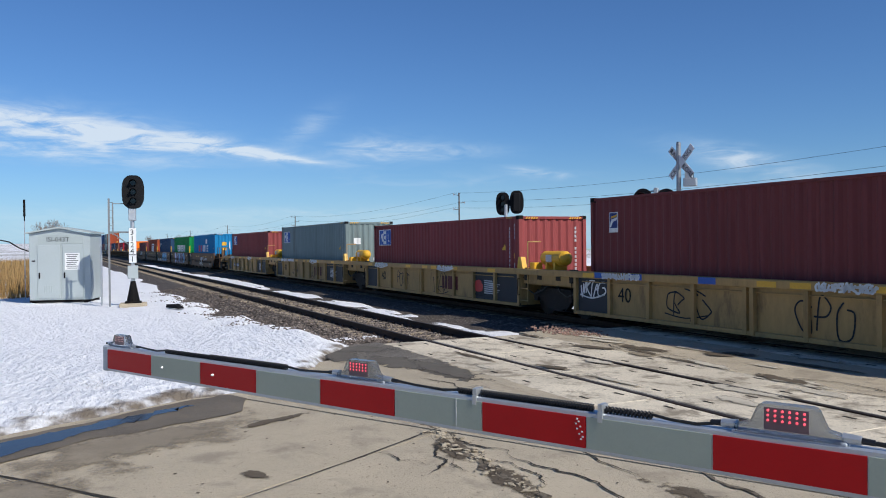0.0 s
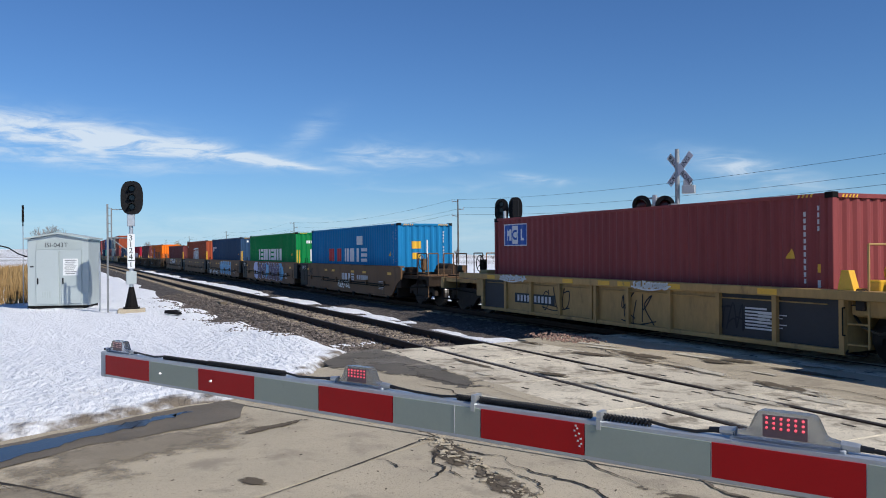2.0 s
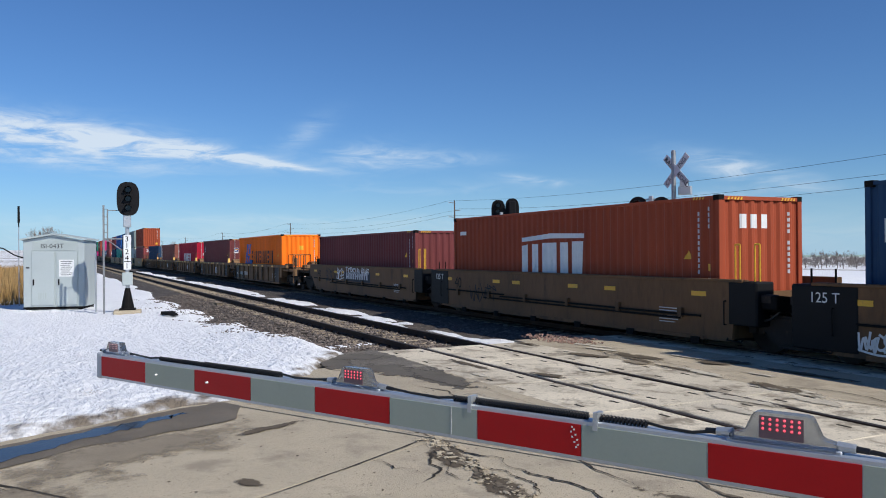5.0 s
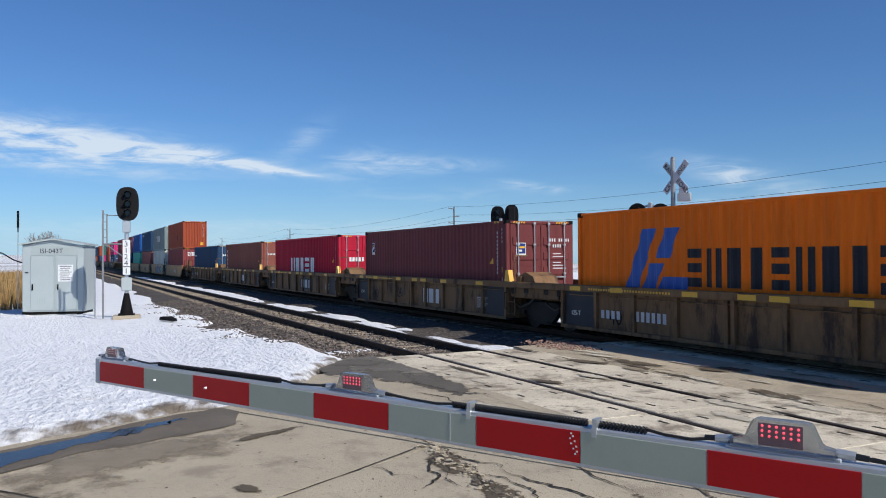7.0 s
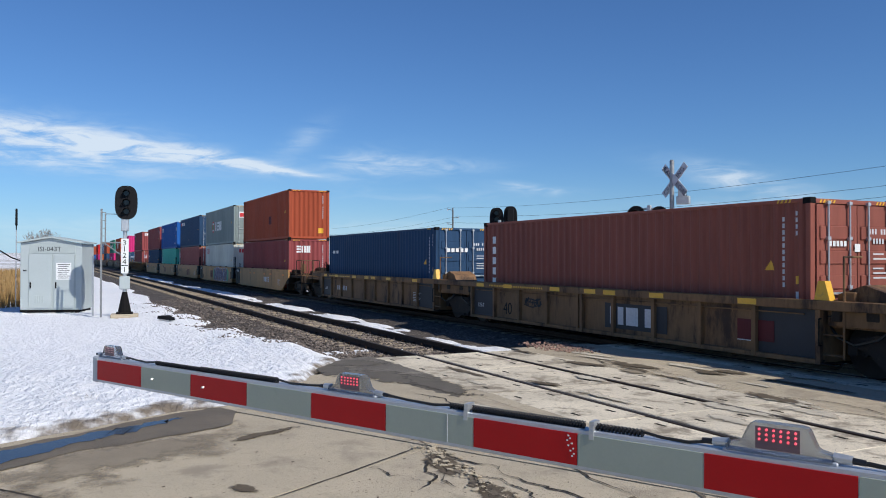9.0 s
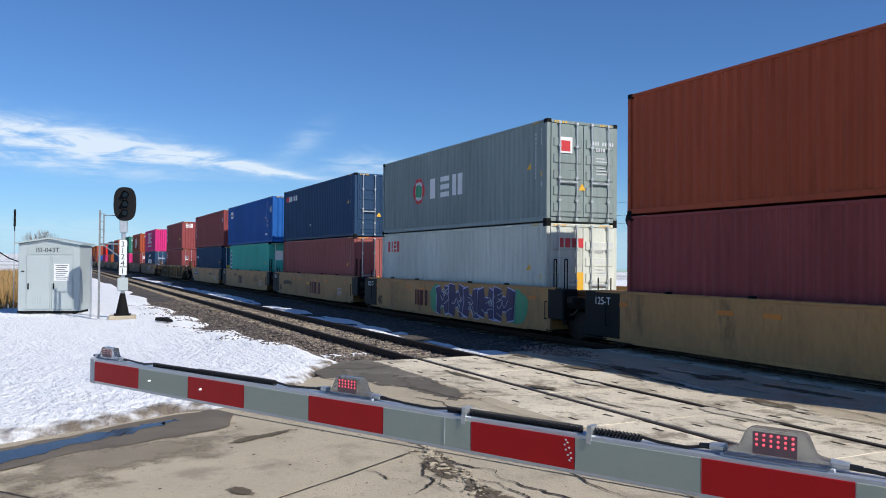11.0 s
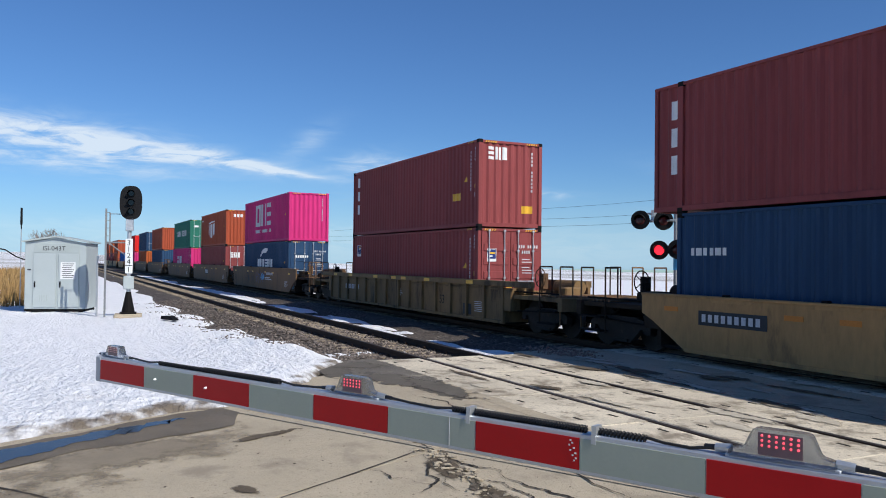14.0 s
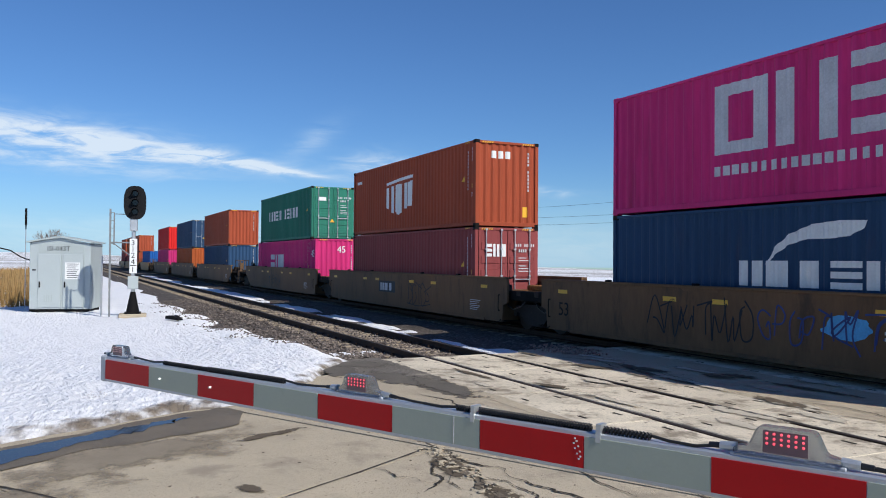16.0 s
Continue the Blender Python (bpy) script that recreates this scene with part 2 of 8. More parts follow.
def snow_material():
    m = paint("old_snow", (0.84, 0.85, 0.865), 0.75, var=0.07, scale=0.7, fine=9, stretch=(0.8, 1.5, 1), dirt=(0.72, 0.735, 0.755), dirt_at=0.60, bump=1.0, bscale=5.5, bdist=0.13)
    n, l = m.node_tree.nodes, m.node_tree.links
    b = n["Principled BSDF"]
    # grit carried by the thawing edge, kept as a layer of its own on the mesh
    at = n.new("ShaderNodeAttribute")
    at.attribute_name = "grit"
    t = n.new("ShaderNodeTexNoise")
    t.inputs["Scale"].default_value, t.inputs["Detail"].default_value = 2.6, 9
    tc = n.new("ShaderNodeTexCoord")
    l.new(tc.outputs["Object"], t.inputs["Vector"])
    add = n.new("ShaderNodeMath")
    add.operation = "MULTIPLY_ADD"
    l.new(at.outputs["Fac"], add.inputs[0])
    add.inputs[1].default_value = 0.44
    l.new(t.outputs[0], add.inputs[2])
    rng = n.new("ShaderNodeMapRange")
    rng.interpolation_type = "SMOOTHSTEP"
    l.new(add.outputs[0], rng.inputs[0])
    rng.inputs[1].default_value, rng.inputs[2].default_value = 0.70, 0.98
    mix = n.new("ShaderNodeMix")
    mix.data_type = "RGBA"
    l.new(rng.outputs[0], mix.inputs[0])
    l.new(b.inputs["Base Color"].links[0].from_socket, mix.inputs[6])
    mix.inputs[7].default_value = (0.20, 0.165, 0.125, 1)
    l.new(mix.outputs[2], b.inputs["Base Color"])
    b.inputs["Subsurface Weight"].default_value = 0.0
    return m


SNOW = snow_material()


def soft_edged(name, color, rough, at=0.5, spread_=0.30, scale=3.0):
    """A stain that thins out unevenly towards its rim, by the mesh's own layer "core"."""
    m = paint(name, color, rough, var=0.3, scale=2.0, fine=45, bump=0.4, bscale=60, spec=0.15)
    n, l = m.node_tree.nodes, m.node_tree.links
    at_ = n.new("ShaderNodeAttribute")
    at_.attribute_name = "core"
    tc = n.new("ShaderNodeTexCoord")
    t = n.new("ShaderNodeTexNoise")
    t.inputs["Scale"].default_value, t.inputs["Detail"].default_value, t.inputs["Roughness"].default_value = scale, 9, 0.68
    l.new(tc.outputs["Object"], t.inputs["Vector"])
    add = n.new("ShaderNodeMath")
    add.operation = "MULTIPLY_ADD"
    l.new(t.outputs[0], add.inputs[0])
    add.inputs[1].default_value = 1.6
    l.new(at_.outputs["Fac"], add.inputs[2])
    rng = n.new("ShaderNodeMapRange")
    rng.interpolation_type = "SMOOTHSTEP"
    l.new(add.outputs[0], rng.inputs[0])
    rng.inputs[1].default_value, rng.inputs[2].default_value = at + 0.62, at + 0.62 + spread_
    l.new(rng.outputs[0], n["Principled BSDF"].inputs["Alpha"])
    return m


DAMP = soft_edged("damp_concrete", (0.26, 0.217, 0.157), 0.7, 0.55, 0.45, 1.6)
SOIL = soft_edged("dark_soil_stain", (0.115, 0.092, 0.066), 0.9, 0.62, 0.22, 3.2)
BLEACH = soft_edged("bleached_concrete", (0.50, 0.45, 0.36), 0.9, 0.66, 0.25, 3.0)
TAR = soft_edged("broken_asphalt", (0.125, 0.112, 0.094), 0.95, 0.45, 0.12, 3.4)


# ---- builders ----
def part(name, bm, material, parent, label=""):
    me = bpy.data.meshes.new(name)
    bm.to_mesh(me)
    bm.free()
    me.materials.append(material)
    ob = new(name, me)
    ob.parent = parent
    return tagged(ob, label)


def share(name, me, parent, m, label="", material=None):
    """One more object on a mesh that is there already."""
    ob = new(name, me)
    ob.parent = parent
    ob.matrix_basis = m
    if material:
        ob.material_slots[0].link = "OBJECT"
        ob.material_slots[0].material = material
    return tagged(ob, label)


def thing(name, label, category, m=None, group="", kind=""):
    ob = new(name)
    ob.empty_display_size = 0.2
    if m is not None:
        ob.matrix_basis = m
    return tagged(ob, label, category, group, kind)


def box(bm, x0, x1, y0, y1, z0, z1, bev=0.0):
    r = bmesh.ops.create_cube(bm, size=1.0, matrix=Matrix.LocRotScale(((x0 + x1) / 2, (y0 + y1) / 2, (z0 + z1) / 2), None, (x1 - x0, y1 - y0, z1 - z0)))
    if bev:
        es = list({e for v in r["verts"] for e in v.link_edges})
        bmesh.ops.bevel(bm, geom=es, offset=bev, segments=1, affect="EDGES")
    return bm


def boxes(*rows, bev=0.0):
    bm = bmesh.new()
    for r in rows:
        box(bm, *r, bev=bev)
    return bm


def rod(bm, a, b, r, r2=None, seg=8):
    a, b = Vector(a), Vector(b)
    d = b - a
    m = Matrix.Translation((a + b) / 2) @ d.to_track_quat("Z", "Y").to_matrix().to_4x4()
    bmesh.ops.create_cone(bm, cap_ends=True, segments=seg, radius1=r, radius2=r if r2 is None else r2, depth=d.length, matrix=m)
    return bm


def rods(rows, r, seg=6):
    bm = bmesh.new()
    for a, b in zip(rows, rows[1:]):
        rod(bm, a, b, r, seg=seg)
    return bm


def tube(points, r, seg=4):
    """One continuous thin tube along a line."""
    pts = [Vector(p) for p in points]
    bm = bmesh.new()
    rings = []
    for i, p in enumerate(pts):
        d = (pts[min(i + 1, len(pts) - 1)] - pts[max(i - 1, 0)]).normalized()
        a = d.cross(Vector((0, 0, 1))).normalized()
        b = a.cross(d)
        rings.append([bm.verts.new(p + r * (a * math.cos(2 * math.pi * k / seg) + b * math.sin(2 * math.pi * k / seg))) for k in range(seg)])
    for p, q in zip(rings, rings[1:]):
        for k in range(seg):
            bm.faces.new((p[k], p[(k + 1) % seg], q[(k + 1) % seg], q[k]))
    bm.faces.new(rings[0])
    bm.faces.new(list(reversed(rings[-1])))
    bmesh.ops.recalc_face_normals(bm, faces=bm.faces)
    return bm


def outline(points, y0, y1):
    """A plate: the outline in x and z, between two depths."""
    bm = bmesh.new()
    f = [bm.verts.new((x, y0, z)) for x, z in points]
    g = [bm.verts.new((x, y1, z)) for x, z in points]
    n = len(points)
    bm.faces.new(f)
    bm.faces.new(list(reversed(g)))
    for i in range(n):
        bm.faces.new((f[i], g[i], g[(i + 1) % n], f[(i + 1) % n]))
    bmesh.ops.recalc_face_normals(bm, faces=bm.faces)
    return bm


def sheet(xs, ys, z, name, material, parent=None, smooth=True):
    """A surface over a grid, z given as an array [y, x]."""
    X, Y = np.meshgrid(xs, ys)
    v = np.stack([X, Y, z], -1).reshape(-1, 3)
    nx, ny = len(xs), len(ys)
    i = (np.arange(ny - 1)[:, None] * nx + np.arange(nx - 1)[None, :]).ravel()
    f = np.stack([i, i + 1, i + nx + 1, i + nx], -1)
    me = bpy.data.meshes.new(name)
    me.from_pydata(v.tolist(), [], f.tolist())
    me.materials.append(material)
    if smooth:
        me.shade_smooth()
    ob = new(name, me)
    ob.parent = parent
    return ob


FONT_MESHES = {}


def letters(text, size, depth=0.003, tight=1.0):
    """Flat lettering as a mesh in the plane of x and z, facing -y, its lower left corner at the origin."""
    key = (text, size, depth, tight)
    if key not in FONT_MESHES:
        c = bpy.data.curves.new("lettering", "FONT")
        c.body, c.size, c.extrude, c.resolution_u, c.space_character = text, size, depth / 2, 3, tight
        o = bpy.data.objects.new("lettering", c)
        scene.collection.objects.link(o)
        bpy.context.view_layer.update()
        me = bpy.data.meshes.new_from_object(o.evaluated_get(bpy.context.evaluated_depsgraph_get()))
        bpy.data.objects.remove(o)
        me.transform(Euler((radians(90), 0, 0)).to_matrix().to_4x4())
        me.materials.clear()
        me.materials.append(WHITE)
        FONT_MESHES[key] = me
    return FONT_MESHES[key]


def smooth01(a, b, x):
    t = np.clip((x - a) / (b - a), 0, 1)
    return t * t * (3 - 2 * t)


def fbm(X, Y, scale, octaves=4, seed=0):
    """Smooth noise on arrays, about -1 to 1."""
    out = np.zeros_like(X, dtype=float)
    amp, tot = 1.0, 0.0
    for o in range(octaves):
        rng = np.random.RandomState(seed * 31 + o)
        g = rng.rand(64, 64)
        u, v = X * scale * 2 ** o, Y * scale * 2 ** o
        iu, iv = np.floor(u).astype(int), np.floor(v).astype(int)
        fu, fv = u - iu, v - iv
        fu, fv = fu * fu * (3 - 2 * fu), fv * fv * (3 - 2 * fv)
        g00, g10 = g[iv % 64, iu % 64], g[iv % 64, (iu + 1) % 64]
        g01, g11 = g[(iv + 1) % 64, iu % 64], g[(iv + 1) % 64, (iu + 1) % 64]
        out += amp * ((g00 * (1 - fu) + g10 * fu) * (1 - fv) + (g01 * (1 - fu) + g11 * fu) * fv)
        tot += amp
        amp *= 0.5
    return out / tot * 2 - 1


# the two tracks run side by side, turned a third of a degree from the x axis
TRACK = Matrix.Translation((-18, 0, 0)) @ Matrix.Rotation(0.005, 4, "Z") @ Matrix.Translation((18, 0, 0))
NEAR_Y, FAR_Y, GAUGE = 7.74, 13.48, 1.505
SPEED = 21.3


# ---- ground, snow, road ----
EDGE_Y = (-14.0, -0.66, 0.07, 1.45, 2.56, 3.82, 4.4, 5.58, 11.0, 17.0, 60.0)
EDGE_X = (-2.7, -9.62, -10.12, -10.95, -11.2, -12.9, -14.2, -15.7, -16.3, -19.0, -42.0)


def land(X, Y):
    """Height of the ground, and how much grit the snow carries."""
    e = np.interp(Y, EDGE_Y, EDGE_X) - X + 0.26 * fbm(X, Y, 0.9, 5, 3)
    snow = -0.10 + 0.15 * smooth01(0.0, 0.5, e) + 0.05 * smooth01(0.3, 1.5, e) - 0.33 * smooth01(1.5, 14.0, e)
    snow = snow + 0.30 * fbm(X, Y, 0.55, 5, 25) * smooth01(3.2, 4.6, Y) * smooth01(-16.0, -18.5, X) * (Y < 8)
    snow = snow + smooth01(0.05, 0.8, e) * (0.045 * fbm(X, Y, 0.8, 4, 5) + 0.038 * fbm(X * 0.7, Y * 1.5, 2.2, 3, 8))
    right = np.where((e < 0) & (Y < 17), -0.12, snow)
    # the railway bed is cut into the sheet, the land beyond falls away
    yt = Y - 0.005 * (X + 18)
    bed = smooth01(4.6, 6.0, yt) * (1 - smooth01(15.5, 17.5, yt)) * smooth01(-15.2, -16.8, X)
    z = right - 0.45 * bed
    z = z - 9.0 * smooth01(19.0, 420.0, Y) - 44.0 * smooth01(430.0, 2600.0, Y) + 0.5 * smooth01(60, 300, np.hypot(X, Y)) * fbm(X, Y, 0.012, 3, 2)
    far = smooth01(700, 2600, np.hypot(X, Y))
    z = z + far * (7.0 * smooth01(-200, 200, -Y) + 11.0 * fbm(X, Y, 0.0016, 3, 12) + 4.0)
    grit = (1 - smooth01(0.05, 1.5, e)) * (Y < 6.5)
    grit = np.maximum(grit, smooth01(60, 160, np.hypot(X, Y)) * (0.66 + 0.6 * fbm(X * 0.3, Y, 0.03, 4, 17)))
    return z, grit


def spaced(lo, hi, step, reach, grow=1.16):
    core = np.arange(lo, hi + step / 2, step)
    a, b, s = [], [], step
    x, y = lo, core[-1]
    while s < reach:
        s *= grow
        x, y = x - s, y + s
        a.append(x)
        b.append(y)
        if x < -4200:
            break
    return np.array(sorted(a) + core.tolist() + b)


def build_ground():
    xs, ys = spaced(-40, -6, 0.1, 900), spaced(-7, 7, 0.1, 900)
    X, Y = np.meshgrid(xs, ys)
    z, grit = land(X, Y)
    ob = sheet(xs, ys, z, "ground", SNOW)
    ob.data.attributes.new("grit", "FLOAT", "POINT").data.foreach_set("value", grit.ravel().astype(np.float32))
    tagged(ob, "old white snow over flat farmland, gritty where it thaws beside the road", "ground", kind="structure")


build_ground()

ALONG = Vector((-0.47, 0.883, 0)).normalized()
ACROSS = Vector((ALONG.y, -ALONG.x, 0))
ROAD_0 = Vector((-7.4, 2.65, 0))


def clip(bm, point, normal):
    """Keeps what lies on the side that the normal points away from, and closes the cut."""
    r = bmesh.ops.bisect_plane(bm, geom=bm.verts[:] + bm.edges[:] + bm.faces[:], plane_co=point, plane_no=normal, clear_outer=True)
    es = [e for e in r["geom_cut"] if isinstance(e, bmesh.types.BMEdge)]
    if es:
        bmesh.ops.edgeloop_fill(bm, edges=es)


def build_road():
    road = thing("road", "worn pale concrete road with cracked slabs leading over the crossing", "road", kind="structure")
    # slabs between joints along and across the road
    across = (-4.9, -0.0, 4.2, 8.4, 12.6)
    along = (-16, -11.5, -7.0, -2.45, 1.22, 7.6)
    for i, (a0, a1) in enumerate(zip(across, across[1:])):
        for j, (b0, b1) in enumerate(zip(along, along[1:])):
            bm = bmesh.new()
            box(bm, a0 + 0.012, a1 - 0.012, b0 + 0.012, b1 - 0.012, -0.25, 0.0)
            bm.transform(Matrix.Translation(ROAD_0) @ Matrix((ACROSS, ALONG, (0, 0, 1))).transposed().to_4x4())
            clip(bm, (0, 5.72, 0), (0, 1, 0))
            if len(bm.faces) > 3:
                zc = 0.004 * math.sin(i * 5.1 + j * 3.7)
                bmesh.ops.translate(bm, verts=bm.verts, vec=(0, 0, zc - 0.004))
                part("slab", bm, CONCRETE, road)
            else:
                bm.free()
    # dark bed under the joints
    bm = bmesh.new()
    box(bm, -4.9, 12.6, -16, 7.6, -0.3, -0.035)
    bm.transform(Matrix.Translation(ROAD_0) @ Matrix((ACROSS, ALONG, (0, 0, 1))).transposed().to_4x4())
    clip(bm, (0, 5.70, 0), (0, 1, 0))
    part("joint_bed", bm, CRACK, road)
    return road


def ribbon(points, width, z, wobble=0.0, seed=1, taper=True, sub=6):
    """A flat crack that follows a broken line: bends at several scales, width that swells and pinches."""
    rng = random.Random(seed)
    fine = [Vector((*p, 0)) for p in points]
    amp = max(wobble * 1.6, 0.012)
    for level in range(4 if sub > 6 else 3):
        out = [fine[0]]
        for a, b in zip(fine, fine[1:]):
            d = b - a
            side = Vector((d.y, -d.x, 0)).normalized()
            out += [a.lerp(b, rng.uniform(0.35, 0.65)) + side * rng.uniform(-amp, amp), b]
        fine = out
        amp *= 0.55
    bm = bmesh.new()
    rows = []
    w = 1.0
    for i, p in enumerate(fine):
        d = (fine[min(i + 1, len(fine) - 1)] - fine[max(i - 1, 0)]).normalized()
        side = Vector((d.y, -d.x, 0))
        f = i / (len(fine) - 1)
        w = min(1.7, max(0.25, w + rng.uniform(-0.35, 0.35))) if taper else 1.0
        ww = width * w * (max(0.10, min(1, 6 * f, 6 * (1 - f))) if taper else 1)
        rows.append((bm.verts.new((*(p + side * ww * rng.uniform(0.35, 0.65)).xy, z)), bm.verts.new((*(p - side * ww * 0.5).xy, z))))
    for (a, b), (c, d) in zip(rows, rows[1:]):
        bm.faces.new((a, b, d, c))
    bmesh.ops.recalc_face_normals(bm, faces=bm.faces)
    for f in bm.faces:
        if f.normal.z < 0:
            f.normal_flip()
    return bm


def soft_patch(name, cx, cy, rx, ry, z, material, parent, turn=0.0, label="", rings=7, n=28):
    """A flat round patch whose layer "core" falls from its middle to its rim."""
    c, sn = math.cos(turn), math.sin(turn)
    V, F, core = [(cx, cy, z)], [], [1.0]
    for k in range(1, rings + 1):
        r = k / rings
        for i in range(n):
            a = 2 * math.pi * i / n
            x, y = rx * r * math.cos(a), ry * r * math.sin(a)
            V.append((cx + c * x - sn * y, cy + sn * x + c * y, z))
            core.append(1 - r)
    for i in range(n):
        F.append((0, 1 + i, 1 + (i + 1) % n))
        for k in range(rings - 1):
            a, b = 1 + k * n, 1 + (k + 1) * n
            F.append((a + i, b + i, b + (i + 1) % n, a + (i + 1) % n))
    me = bpy.data.meshes.new(name)
    me.from_pydata(V, [], F)
    me.attributes.new("core", "FLOAT", "POINT").data.foreach_set("value", np.array(core, np.float32))
    me.materials.append(material)
    ob = new(name, me)
    ob.parent = parent
    return tagged(ob, label)


def blob(cx, cy, rx, ry, z, seed=0, rough=0.25, turn=0.0, n=40):
    """A flat patch with an uneven outline."""
    rng = random.Random(seed)
    ph = [(rng.uniform(0, 6.28), k, rng.uniform(0.3, 1) * rough / k ** 0.6) for k in (2, 3, 4, 5, 7, 9, 12)]
    bm = bmesh.new()
    c, s = math.cos(turn), math.sin(turn)
    vs = []
    for i in range(n):
        a = 2 * math.pi * i / n
        r = 1 + sum(amp * math.sin(k * a + p) for p, k, amp in ph)
        x, y = rx * r * math.cos(a), ry * r * math.sin(a)
        vs.append(bm.verts.new((cx + c * x - s * y, cy + s * x + c * y, z)))
    bm.faces.new(vs)
    bmesh.ops.triangulate(bm, faces=bm.faces)
    return bm


build_road_thing = build_road()


def build_road_wear(road):
    # the crumbled joint: a main line of grit, side lines, and loosened flakes
    main = [(-8.02, 3.62), (-7.62, 3.66), (-7.2, 3.50), (-6.75, 3.56), (-6.25, 3.44), (-5.65, 3.48), (-5.0, 3.35), (-4.2, 3.4), (-3, 3.2)]
    part("crack", ribbon(main, 0.075, 0.004, 0.09, 4, sub=22), RUBBLE, road, "crumbled joint full of grit")
    part("crack", ribbon([(x + 0.05, y + 0.02) for x, y in main], 0.013, 0.0065, 0.10, 14, sub=22), CRACK, road)
    for k, (pts, w) in enumerate((([(-8.02, 3.64), (-7.4, 3.72), (-6.9, 3.95), (-6.3, 3.9), (-5.6, 4.1), (-4.8, 4.0)], 0.020), ([(-7.9, 3.55), (-7.3, 3.5), (-6.8, 3.3), (-6.4, 3.25)], 0.016),
                                  ([(-7.45, 2.75), (-7.05, 2.85), (-6.75, 3.05), (-6.5, 3.35)], 0.014), ([(-7.5, 3.62), (-7.2, 3.3), (-6.9, 3.25), (-6.5, 2.9)], 0.022), ([(-6.7, 3.55), (-6.5, 3.75), (-6.1, 3.78), (-5.7, 3.6)], 0.022),
                                  ([(-5.6, 3.5), (-5.2, 2.9), (-4.7, 2.5), (-4.4, 2.0)], 0.016), ([(-9.4, 4.3), (-8.9, 4.7), (-8.5, 5.2), (-8.3, 5.6)], 0.022), ([(-8.9, 3.9), (-8.2, 4.3), (-7.4, 4.35), (-6.6, 4.6), (-5.5, 4.5)], 0.018),
                                  ([(-10.7, 4.0), (-10.2, 4.35), (-9.5, 4.3), (-9.0, 4.6), (-8.2, 4.55)], 0.020), ([(-11.4, 4.9), (-10.6, 5.15), (-9.7, 5.05), (-8.6, 5.3)], 0.018))):
        part("crack", ribbon(pts, w, 0.006, 0.05, 5 + k, sub=16), CRACK, road)
    part("crack", ribbon([(-10.0, 3.2), (-9.3, 3.6), (-8.6, 3.6), (-8.05, 3.7)], 0.05, 0.005, 0.06, 8, sub=8), RUBBLE, road)
    part("crack", ribbon([(-11.6, 4.4), (-10.4, 4.5), (-9.2, 4.9), (-7.6, 4.85), (-6.0, 5.1), (-4.5, 5.0), (-2.5, 5.3)], 0.09, 0.005, 0.07, 9, sub=22), RUBBLE, road)
    part("joint", ribbon([(-4.6, -1.94), (-5.6, -0.32), (-6.59, 1.29), (-7.4, 2.65), (-8.07, 3.69), (-8.9, 5.1)], 0.022, 0.003, 0.008, 21, True, 14), CRACK, road, "dark filled joint")
    part("joint", ribbon([(-10.6, -2.35), (-9.6, -1.6), (-8.24, -0.55), (-7.08, 0.33), (-5.5, 1.5)], 0.024, 0.003, 0.010, 22, True, 14), CRACK, road, "dark filled joint")
    soft_patch("stain", -7.2, 1.53, 0.30, 0.17, 0.0034, SOIL, road, 0.5, "small dark stain")
    soft_patch("stain", -9.35, 2.2, 0.95, 0.17, 0.0035, SOIL, road, 2.0, "long damp stain")
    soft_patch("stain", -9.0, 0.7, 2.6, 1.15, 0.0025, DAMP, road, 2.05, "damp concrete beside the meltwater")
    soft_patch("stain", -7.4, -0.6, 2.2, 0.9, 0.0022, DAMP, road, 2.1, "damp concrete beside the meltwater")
    for k, (cx, cy, rx, ry, tn, mt) in enumerate(((-7.2, 3.5, 0.9, 0.32, -0.12, SOIL), (-6.0, 3.45, 0.9, 0.28, -0.1, SOIL), (-9.9, 4.6, 1.6, 0.45, 0.1, SOIL), (-8.3, 4.9, 1.4, 0.35, 0.15, SOIL), (-11.2, 4.0, 0.9, 0.5, 0.6, TAR),
                                                  (-10.4, 3.4, 0.9, 0.35, 0.7, DAMP), (-6.2, 5.2, 1.3, 0.3, 0.05, SOIL), (-7.6, 4.3, 1.2, 0.4, 0.1, BLEACH), (-9.6, 5.35, 1.5, 0.25, 0.02, BLEACH), (-5.2, 2.6, 1.3, 0.5, 2.0, BLEACH),
                                                  (-11.6, 5.45, 1.2, 0.35, 0.05, TAR), (-4.6, 4.6, 1.4, 0.35, 0.1, SOIL))):
        soft_patch("stain", cx, cy, rx, ry, 0.0009 + 0.0001 * k, mt, road, tn)
    # flakes broken from the slab edges
    rng = random.Random(44)
    bm = bmesh.new()
    for i in range(240):
        f = rng.random()
        k = min(int(f * (len(main) - 1)), len(main) - 2)
        p = Vector((*main[k], 0)).lerp(Vector((*main[k + 1], 0)), rng.random())
        r = rng.choice((0.008, 0.012, 0.016, 0.026))
        q = p + Vector((rng.gauss(0, 0.07), rng.gauss(0, 0.07), 0.006 + r * 0.12))
        bmesh.ops.create_icosphere(bm, subdivisions=1, radius=r, matrix=Matrix.Translation(q) @ Euler((rng.uniform(-0.3, 0.3), rng.uniform(-0.3, 0.3), rng.uniform(0, 6))).to_matrix().to_4x4() @ Matrix.Diagonal((1.5, 0.9, 0.4, 1)))
    tagged(part("flake", bm, CONCRETE, road, "broken flakes of concrete in the joint"), kind="stuff")
    rng = random.Random(4)
    bm = bmesh.new()
